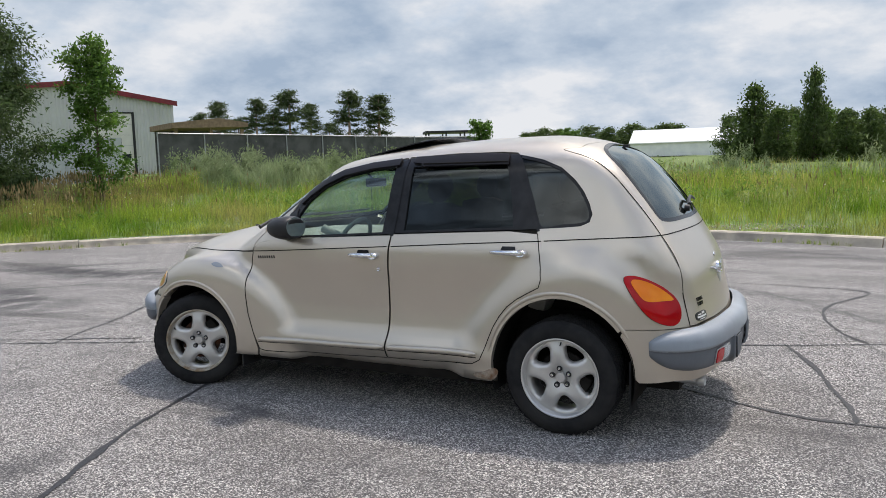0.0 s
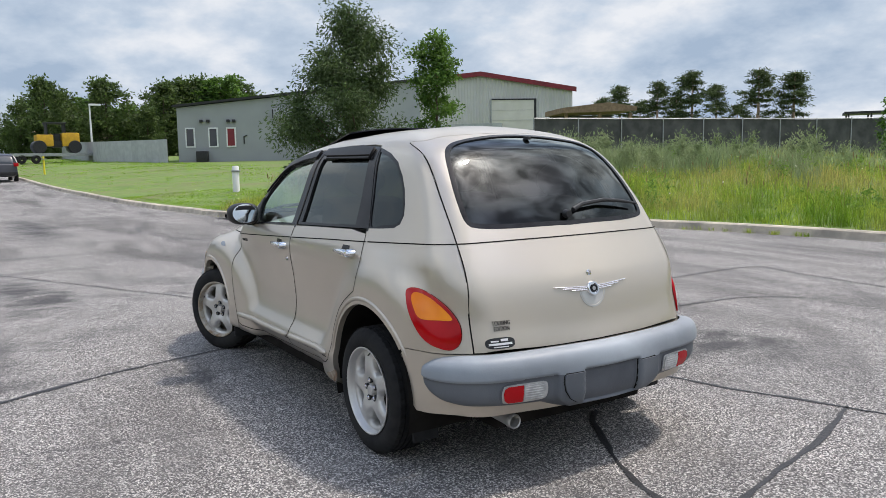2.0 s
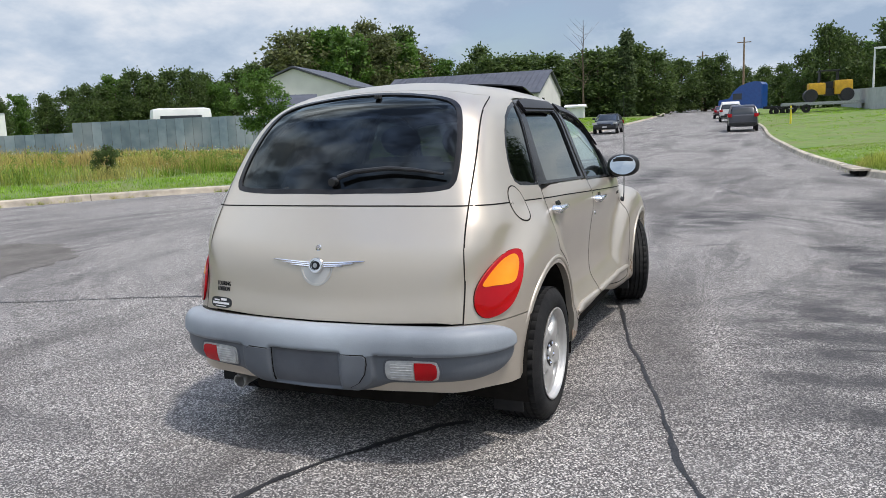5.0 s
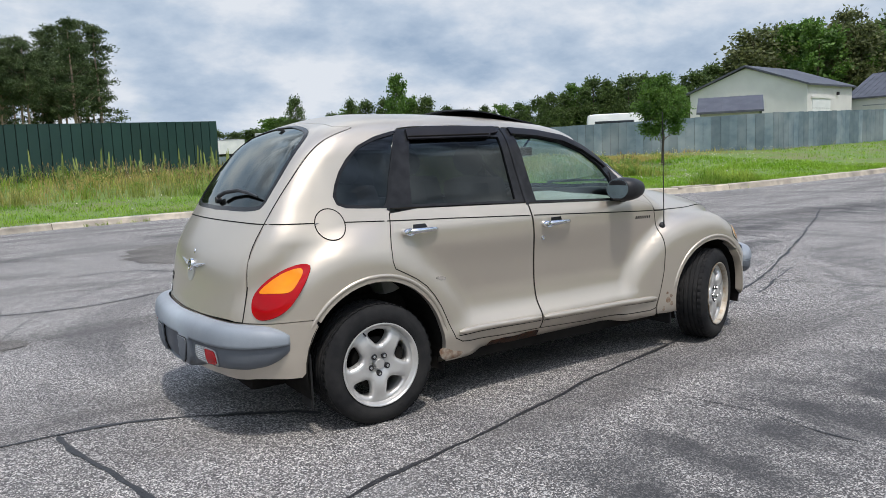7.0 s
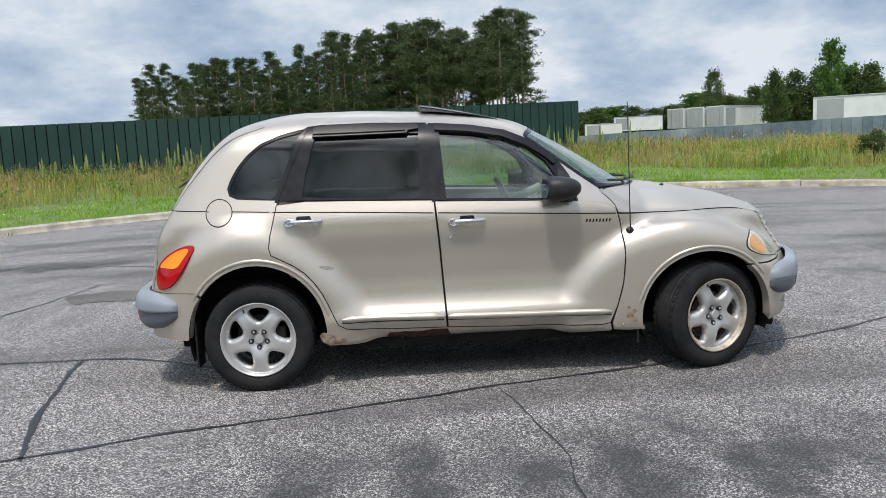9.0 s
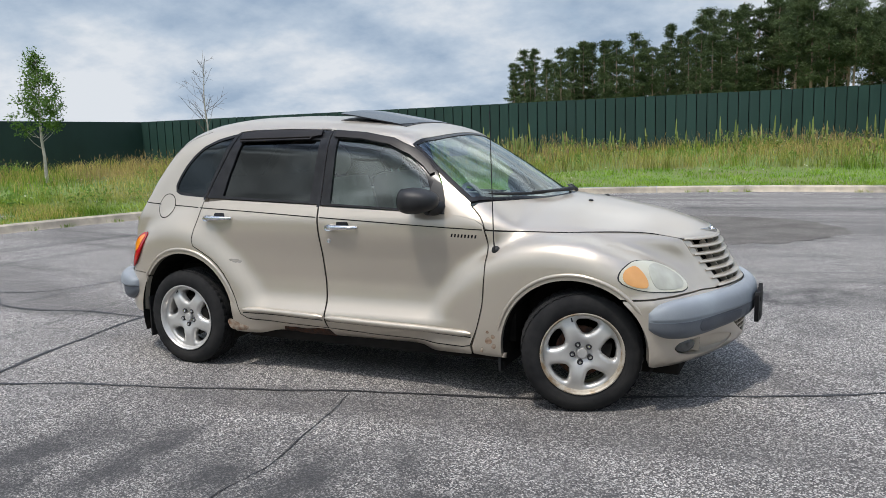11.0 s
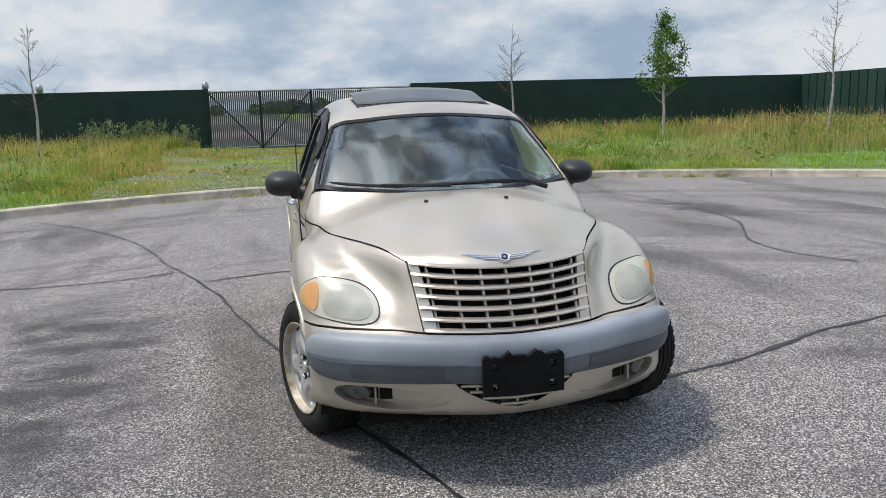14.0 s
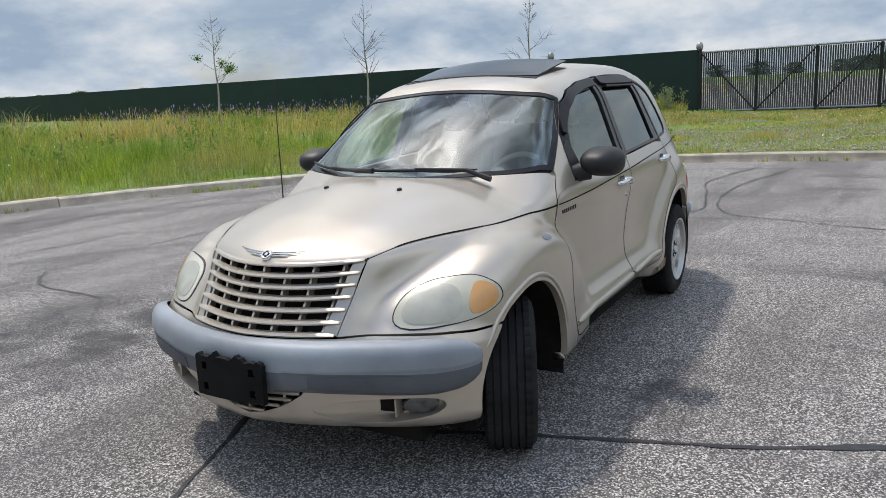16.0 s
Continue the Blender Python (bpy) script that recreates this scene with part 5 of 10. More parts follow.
def rear_ledge(y, z):
    """How far the rear bumper steps back below its shoulder, round its block, and in the plate recess."""
    side = 0.30 - 0.11 * ease(z, 0.40, 0.31) if np.ndim(z) == 0 else 0.30 - 0.11 * np.clip((0.40 - z) / 0.09, 0, 1) ** 2
    low = 0.017 * ease(-z, -0.497, -0.480) * ease(y, side, side + 0.018)
    sunk = 0.022 * ease(-y, -0.172, -0.156) * ease(-z, -0.499, -0.487) * ease(z, 0.328, 0.342)
    return low + sunk


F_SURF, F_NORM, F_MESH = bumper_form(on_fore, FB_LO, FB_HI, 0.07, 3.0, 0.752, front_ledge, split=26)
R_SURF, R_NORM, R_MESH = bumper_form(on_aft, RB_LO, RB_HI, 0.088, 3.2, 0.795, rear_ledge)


def plate(name, pts_yz, face, extra, parent, mat, flip=False, label="", depth=0.01, step=0.02, rounded=False):
    """A small piece laid on a bumper."""
    surf, norm = face
    return skin(name, np.asarray(dense(pts_yz, 0.012, rounded=rounded)), surf, parent, mat, step=step, lift=extra, depth=depth, flip=flip, label=label, norm=norm)


M_HOLDER = material("matt_black_plastic", (0.004, 0.004, 0.005), (0.008, 0.008, 0.009), rough=0.6, scale=9, spec=0.2, bump=0.1, bscale=90)


def build_bumpers():
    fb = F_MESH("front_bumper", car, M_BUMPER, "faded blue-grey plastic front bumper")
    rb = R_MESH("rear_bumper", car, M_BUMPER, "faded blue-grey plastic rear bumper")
    front, rear = (F_SURF, F_NORM), (R_SURF, R_NORM)
    for s in (False, True):
        ins = [(0.282, 0.448), (0.296, 0.440), (0.45, 0.432), (0.58, 0.428), (0.612, 0.436), (0.622, 0.462), (0.612, 0.484), (0.58, 0.489), (0.45, 0.490), (0.30, 0.489), (0.284, 0.480)]
        plate("bumper_insert", ins, front, 0.003, fb, M_BUMPER_DARK, flip=s, label="dark grey bumper insert", rounded=True)
        # reflector and reversing lamp
        frame_ = [(0.352, 0.43), (0.356, 0.398), (0.372, 0.386), (0.45, 0.383), (0.54, 0.385), (0.556, 0.40), (0.560, 0.43), (0.554, 0.456), (0.538, 0.467), (0.45, 0.469), (0.372, 0.467), (0.356, 0.456)]
        plate("lamp_pocket", inset(np.array(frame_), -0.009), rear, 0.0015, rb, M_BUMPER_DARK, flip=s, rounded=True)
        cheek = [(0.164, 0.340), (0.20, 0.347), (0.243, 0.372), (0.270, 0.41), (0.279, 0.45), (0.277, 0.476), (0.268, 0.484), (0.164, 0.484)]
        plate("cheek_gap", inset(np.array(cheek), -0.004), rear, 0.0015, rb, M_UNDER, flip=s)
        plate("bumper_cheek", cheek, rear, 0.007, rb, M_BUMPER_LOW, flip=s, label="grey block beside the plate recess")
        plate("lamp_bezel", frame_, rear, 0.003, rb, M_CLEARLAMP, flip=s, rounded=True)
        lamp_red = [(0.470, 0.390), (0.534, 0.391), (0.549, 0.404), (0.553, 0.43), (0.548, 0.452), (0.533, 0.461), (0.470, 0.462)]
        lamp_white = [(0.364, 0.402), (0.378, 0.391), (0.467, 0.390), (0.467, 0.462), (0.378, 0.460), (0.364, 0.450), (0.360, 0.428)]
        plate("rear_reflector", lamp_red, rear, 0.008, rb, M_RED, flip=s, label="red plastic reflector")
        w = plate("reversing_lamp", lamp_white, rear, 0.008, rb, M_CLEARLAMP, flip=s, label="ribbed clear reversing lamp")
        for k in range(6):
            bm = bmesh.new()
            z = 0.400 + 0.0105 * k
            q = [(y, z) for y in np.linspace(0.376, 0.462, 6)]
            tube(bm, sided(R_SURF(q) + R_NORM(q) * 0.0085, s), 0.0022, 6)
            part("rib", bm, M_CLEARLAMP, w)
    plate("plate_recess", [(-0.155, 0.343), (0.155, 0.343), (0.155, 0.486), (-0.155, 0.486)], rear, 0.002, rb, M_BUMPER_DARK, label="empty grey number plate recess")
    # black front plate holder with a torn upper edge
    rng = random.Random(8)
    teeth = [(0.155 - 0.31 * k / 26, 0.540 + rng.choice((0.0, 0.014, 0.032, 0.006, 0.024)) * (1 if 4 < k < 22 else 0.3)) for k in range(27)]
    out = [(-0.162, 0.388), (0.162, 0.388), (0.162, 0.533)] + teeth + [(-0.162, 0.533)]
    v, f, loops = fill(dense(out, 0.02), [dense([(x - 0.012, z - 0.014), (x + 0.012, z - 0.014), (x + 0.012, z + 0.014), (x - 0.012, z + 0.014)], 0.03) for x in (-0.115, 0.115) for z in (0.425, 0.505)], 0.04)
    n = len(v)
    bow = lambda y: 2.148 - 0.35 * y * y
    verts = [(bow(p[0]) + 0.010, p[0], p[1]) for p in v] + [(bow(p[0]) - 0.012, p[0], p[1]) for p in v]
    faces = [tuple(t) for t in f] + [tuple(t[::-1] + n) for t in f]
    for lp in loops:
        faces += [(lp[i], lp[(i + 1) % len(lp)], n + lp[(i + 1) % len(lp)], n + lp[i]) for i in range(len(lp))]
    me = mesh_from("plate_holder", verts, faces, M_HOLDER)
    put("plate_holder", me, fb, label="black plastic plate holder, torn along the top")


M_FOGGLASS = material("fog_lamp_glass", (0.035, 0.035, 0.034), (0.09, 0.09, 0.086), rough=0.15, scale=25, coat=0.6)


def build_lamps():
    for s in (False, True):
        o = dense(HEADLAMP, 0.015, rounded=True)
        lens = inset(o, 0.003)
        skin("headlamp_seal", inset(o, -0.001), on_fore, car, M_BLACK, holes=[inset(o, 0.006)], step=0.02, lift=0.002, depth=0.02, flip=s)
        lamp = skin("headlamp", lens, on_fore, car, M_HAZE, step=0.02, lift=0.004, depth=0.02, flip=s, label="yellowed hazy plastic headlamp")
        amber = dense([(0.802, 0.684), (0.810, 0.715), (0.798, 0.748), (0.768, 0.763), (0.750, 0.756), (0.735, 0.72), (0.730, 0.682), (0.740, 0.658), (0.775, 0.664)], 0.012, rounded=True)
        skin("turn_signal", amber, on_fore, lamp, M_HAZE_AMBER, step=0.015, lift=0.0065, depth=0.006, flip=s, label="faded amber turn signal")
        bowl = dense([(0.712, 0.70), (0.70, 0.748), (0.655, 0.760), (0.60, 0.740), (0.553, 0.700), (0.537, 0.662), (0.56, 0.638), (0.63, 0.637), (0.695, 0.652)], 0.012, rounded=True)
        skin("lamp_bowl", bowl, on_fore, lamp, M_BOWL, step=0.02, lift=0.0055, depth=0.004, flip=s)
        # tail lamp: a red teardrop with an amber upper half
        drop = [(-1.936, 0.640), (-1.936, 0.700), (-1.912, 0.752), (-1.862, 0.800), (-1.79, 0.838), (-1.715, 0.858), (-1.662, 0.858), (-1.646, 0.838), (-1.668, 0.775), (-1.712, 0.705), (-1.77, 0.650), (-1.84, 0.616), (-1.905, 0.608)]
        drop = [(x if x > -1.70 else -1.70 + (x + 1.70) * 0.85, z) for x, z in drop]
        o = dense(drop, 0.012, rounded=True)
        skin("lamp_gap", inset(o, -0.0015), on_quarter, car, M_UNDER, step=0.02, lift=0.0012, depth=0.0, flip=s)
        red = skin("tail_lamp", o, on_quarter, car, M_RED, step=0.018, lift=lambda p: 0.012 * np.clip(1 - (np.hypot((p[:, 0] + 1.80) / 0.18, (p[:, 2] - 0.735) / 0.15)) ** 2, 0, 1) + 0.006, depth=0.012, flip=s,
                   label="red and amber teardrop tail lamp", lifted_normals=True)
        up = [(-1.905, 0.735), (-1.862, 0.782), (-1.80, 0.818), (-1.73, 0.838), (-1.688, 0.838), (-1.682, 0.815), (-1.705, 0.772), (-1.735, 0.74), (-1.78, 0.728), (-1.85, 0.728)]
        up = [(x if x > -1.70 else -1.70 + (x + 1.70) * 0.85, z) for x, z in up]
        skin("amber_lens", dense(up, 0.01, rounded=True), on_quarter, red, M_AMBER, step=0.015, lift=lambda p: 0.012 * np.clip(1 - (np.hypot((p[:, 0] + 1.80) / 0.18, (p[:, 2] - 0.735) / 0.15)) ** 2, 0, 1) + 0.0085, depth=0.004, flip=s, label="amber lens", lifted_normals=True)
        # fog lamp and its fin in the dark opening
        skin("fog_recess", inset(dense(FOG, 0.015, rounded=True), -0.014), on_front, car, M_PAINT, step=0.02, lift=lambda p: -0.005 - 0.043 * np.clip((np.abs(p[:, 1]) - 0.28) / 0.24, 0, 1), depth=0.0, flip=s, lifted_normals=True)
        # dark plate for the hole beside the fin, enlarged to shade the scoop
        skin("fog_gap", dense([(0.455, 0.334), (0.50, 0.316), (0.548, 0.308), (0.548, 0.376), (0.49, 0.374)], 0.02), on_front, car, M_UNDER, step=0.03, lift=-0.044, depth=0.004, flip=s)
        # black plate puts the scoop's shade behind the lamp
        skin("lamp_hollow", dense([(0.556, 0.312), (0.62, 0.312), (0.672, 0.326), (0.695, 0.345), (0.688, 0.368), (0.64, 0.376), (0.556, 0.378)], 0.02), on_front, car, M_UNDER, step=0.03, lift=-0.045, depth=0.002, flip=s)
        bm = bmesh.new()
        lathe(bm, [(0.0, 0.014), (0.03, 0.013), (0.052, 0.006), (0.056, -0.01), (0.05, -0.04)], "x", 28)
        bmesh.ops.scale(bm, vec=(1, 1.25, 0.62), verts=bm.verts)
        y = 0.622
        part("fog_lamp", bm, M_FOGGLASS, car, m=pose(float(on_front([(y, 0.346)])[0][0]) - 0.032, -y if s else y, 0.346, 0, 0, -38 if s else 38), label="small clear fog lamp")
        fx = float(on_front([(0.55, 0.345)])[0][0])
        bm = boxes((fx - 0.06, fx - 0.008, 0.546, 0.553, 0.306, 0.375), bevel=0.003)
        if s:
            bmesh.ops.scale(bm, vec=(1, -1, 1), verts=bm.verts)
        part("fog_fin", bm, M_PAINT, car)


def on_quarter(q):
    """Seen from the left and behind: (x, z) of the rear corner."""
    q = np.asarray(q, float)
    way = np.array((0.64, -0.768, 0.0))
    x0 = q[:, 0]
    start = np.stack([x0 - 0.64 * 1.3, R_SIDE(x0) - 0.02 + 0.768 * 1.3, q[:, 1]], -1)
    return cast(start, way, 1.9, 400)


def build_grille():
    grille = skin("grille_back", dense([(0.378, 0.852), (0.25, 0.850), (0.0, 0.846), (-0.25, 0.850), (-0.378, 0.852), (-0.35, 0.612), (0.0, 0.610), (0.35, 0.612)], 0.03), on_front, car, M_UNDER, step=0.04, lift=-0.06, depth=-0.045)
    n = 7
    for k in range(n):
        u = k / (n - 1)
        bm = bmesh.new()
        w = 0.382 - 0.034 * u
        ys = np.linspace(-w, w, 41)
        zc = 0.846 + (0.612 - 0.846) * u
        rise = 0.012 * (1 - u)
        zs = zc + rise * (ys / w) ** 2
        p = on_front(np.stack([ys, zs], -1))
        rings = []
        for i, (y, q) in enumerate(zip(ys, p)):
            taper = np.clip((w - abs(y)) / 0.07, 0.12, 1)
            h, d = 0.0066 * (0.5 + 0.5 * taper), 0.024 * taper
            x = q[0] + 0.006
            rings.append([bm.verts.new((x, y, q[2] + h)), bm.verts.new((x + 0.005, y, q[2])), bm.verts.new((x, y, q[2] - h)), bm.verts.new((x - d, y, q[2] - h * 0.7 + 0.004)), bm.verts.new((x - d, y, q[2] + h + 0.004))])
        for a, b in zip(rings, rings[1:]):
            for j in range(5):
                bm.faces.new((a[j], a[(j + 1) % 5], b[(j + 1) % 5], b[j]))
        bm.faces.new(rings[0][::-1])
        bm.faces.new(rings[-1])
        part("grille_bar", bm, M_PAINT, grille)
    for y in (-0.315, -0.21, -0.105, 0.0, 0.105, 0.21, 0.315):
        bm = bmesh.new()
        p = on_front([(y * (1 - 0.07 * u), 0.85 - 0.236 * u) for u in np.linspace(0, 1, 9)])
        rings = [[bm.verts.new((q[0] - 0.014, q[1] - 0.005, q[2])), bm.verts.new((q[0] - 0.014, q[1] + 0.005, q[2])), bm.verts.new((q[0] - 0.05, q[1] + 0.004, q[2])), bm.verts.new((q[0] - 0.05, q[1] - 0.004, q[2]))] for q in p]
        for a, b in zip(rings, rings[1:]):
            for j in range(4):
                bm.faces.new((a[j], a[(j + 1) % 4], b[(j + 1) % 4], b[j]))
        part("grille_post", bm, M_PAINT, grille)
    # cheeks on both sides of the bars
    for s in (False, True):
        cheek = [(0.384, 0.855), (0.375, 0.80), (0.352, 0.612), (0.300, 0.612), (0.345, 0.852)]
        skin("grille_cheek", dense(cheek, 0.02), on_front, grille, M_PAINT, step=0.03, lift=-0.004, depth=0.01, flip=s)
    low = skin("lower_grille_back", loop_both(on_front(dense(MOUTH, 0.02, closed=False)))[:, 1:], on_front, car, M_UNDER, step=0.04, lift=-0.05, depth=-0.045)
    for z, w in ((0.398, 0.225), (0.372, 0.19), (0.345, 0.14), (0.318, 0.07)):
        bm = bmesh.new()
        p = on_front([(y, z) for y in np.linspace(-w, w, 17)])
        tube(bm, p + (-0.006, 0, 0), 0.007, 6)
        part("grille_bar", bm, M_PAINT, low)
    for y in (-0.16, -0.08, 0.0, 0.08, 0.16):
        bm = bmesh.new()
        p = on_front([(y, z) for z in np.linspace(0.312 + abs(y) * 0.32, 0.417, 5)])
        tube(bm, p + (-0.012, 0, 0), 0.006, 6)
        part("grille_post", bm, M_PAINT, low)


# ---- wheels ----
def build_wheel(worn):
    """A tyre on a five-spoke alloy rim; its face looks along +y from the hub's middle plane."""
    w = thing("wheel", "", "")
    R, half = 0.313, 0.102
    bm = bmesh.new()
    prof = [(0.205, half - 0.010), (0.215, half - 0.002), (0.235, half + 0.006), (0.262, half + 0.007), (0.285, half + 0.001), (0.299, half - 0.010), (R - 0.004, half - 0.021)]
    tread = []
    for y0 in (0.075, 0.046, 0.016, -0.016, -0.046, -0.075):
        tread += [(R, y0 + 0.011), (R, y0 - 0.011), (R - 0.008, y0 - 0.0125), (R - 0.008, y0 - 0.0175)]
    prof += tread[:-2] + [(R - 0.004, -half + 0.021), (0.299, -half + 0.010), (0.262, -half), (0.205, -half + 0.01)]
    rings = lathe(bm, prof, "y", 176)
    # cross cuts in the shoulders
    for ring, (r, y) in zip(rings, prof):
        if r > 0.296 and abs(y) > 0.055:
            for k, v in enumerate(ring):
                if k % 4 == 0:
                    c = (R - 0.006 if r >= R - 0.006 else r - 0.0035) / r
                    v.co.x *= c
                    v.co.z *= c
    part("tyre", bm, M_RUBBER, w, label="black tyre with worn dusty sidewall")
    bm = bmesh.new()
    lathe(bm, [(0.198, -half + 0.01), (0.190, -0.03), (0.188, 0.05), (0.196, half - 0.03), (0.205, half - 0.006), (0.2155, half + 0.001), (0.2165, half + 0.006), (0.211, half + 0.007), (0.205, half + 0.002), (0.201, half - 0.012)], "y", 72)
    part("rim_barrel", bm, M_ALLOY_WORN if worn else M_ALLOY, w)
    # spoke face with five windows
    outer = [(0.2045 * math.cos(a), 0.2045 * math.sin(a)) for a in np.linspace(0, 2 * math.pi, 90, endpoint=False)]
    holes = []
    for k in range(5):
        c = math.radians(90 + 72 * k)
        pts = [(0.099, 0.0), (0.104, 0.15), (0.122, 0.265), (0.148, 0.345), (0.167, 0.352), (0.176, 0.27), (0.178, 0.12), (0.179, 0.0)]
        ring = [(r, a) for r, a in pts] + [(r, -a) for r, a in pts[::-1][1:-1]]
        holes.append(dense([(r * math.cos(c + a), r * math.sin(c + a)) for r, a in ring], 0.008, rounded=True))
    v, f, loops = fill(np.array(outer), holes, 0.010)
    r, a = np.hypot(v[:, 0], v[:, 1]), np.arctan2(v[:, 1], v[:, 0])
    edge = np.concatenate([v[lp] for lp in loops[1:]])
    near = np.sqrt(((v[:, None] - edge[None]) ** 2).sum(-1)).min(1)
    spoke = np.clip(near / 0.022, 0, 1)
    y = 0.070 + 0.022 * np.exp(-((r - 0.12) / 0.07) ** 2) - 0.02 * np.clip(1 - r / 0.06, 0, 1) - 0.016 * (1 - spoke) ** 2
    n = len(v)
    front = np.stack([v[:, 0], y, v[:, 1]], -1)
    back = np.stack([v[:, 0], y - 0.035, v[:, 1]], -1)
    faces = [tuple(t[::-1]) for t in f] + [tuple(t + n) for t in f]
    for lp in loops:
        faces += [(lp[i], lp[(i + 1) % len(lp)], n + lp[(i + 1) % len(lp)], n + lp[i]) for i in range(len(lp))]
    bm = bmesh.new()
    me = mesh_from("spokes", np.concatenate([front, back]), faces, M_ALLOY)
    bm.from_mesh(me)
    part("spokes", bm, M_ALLOY, w, label="silver five-spoke alloy wheel" + (" with corroded edge" if worn else ""), sharp=55)
    bm = bmesh.new()
    lathe(bm, [(0.0, 0.090), (0.024, 0.089), (0.0275, 0.084), (0.0275, 0.05)], "y", 30)
    part("hub_cap", bm, M_ALLOY, w)
    for k in range(5):
        a0 = math.radians(54 + 72 * k)
        # flush black plugs stand in for the dark hollows round the nuts
        bm = bmesh.new()
        lathe(bm, [(0.0, 0.005), (0.0135, 0.004), (0.0155, 0.0), (0.0155, -0.03)], "y", 18)
        part("nut_well", bm, M_BLACK, w, m=Matrix.Translation((0.049 * math.cos(a0), 0.0805, 0.049 * math.sin(a0))))
        bm = bmesh.new()
        lathe(bm, [(0.0, 0.012), (0.006, 0.011), (0.0105, 0.004), (0.0105, -0.02)], "y", 6)
        part("wheel_nut", bm, M_CHROME, w, m=Matrix.Translation((0.049 * math.cos(a0), 0.0800, 0.049 * math.sin(a0))))
    bm = bmesh.new()
    lathe(bm, [(0.06, 0.035), (0.132, 0.033), (0.132, 0.015), (0.06, 0.013)], "y", 48)
    part("brake_disc", bm, M_RUST if worn else M_UNDER, w)
    bm = boxes((-0.15, -0.07, -0.01, 0.06, -0.07, 0.07), bevel=0.015)
    part("brake_caliper", bm, M_UNDER, w)
    bm = bmesh.new()
    tube(bm, [(0.19 * math.cos(1.1), 0.075, 0.19 * math.sin(1.1)), (0.175 * math.cos(1.1), 0.095, 0.175 * math.sin(1.1))], 0.004, 8)
    part("valve", bm, M_BLACK, w)
    return w


def copy_under(ob, parent, m):
    c = copy_thing(ob, m)
    c.parent = parent
    return c


def build_wheels():
    clean, worn = build_wheel(False), build_wheel(True)
    clean.parent = worn.parent = car
    clean.matrix_basis = pose(REAR_WHEEL, 0.742, 0.309, 0, -28, 0)
    copy_under(clean, car, pose(REAR_WHEEL, -0.742, 0.309, 0, 0, 180) @ pose(0, 0, 0, 0, -2, 0))
    worn.matrix_basis = pose(AHEAD_WHEEL, 0.738, 0.309, 0, 0, 25) @ pose(0, 0, 0, 0, 36, 0)
    copy_under(worn, car, pose(AHEAD_WHEEL + 0.005, -0.742, 0.311, 0, 0, 180 + 20) @ pose(0, 0, 0, 0, -11, 0))


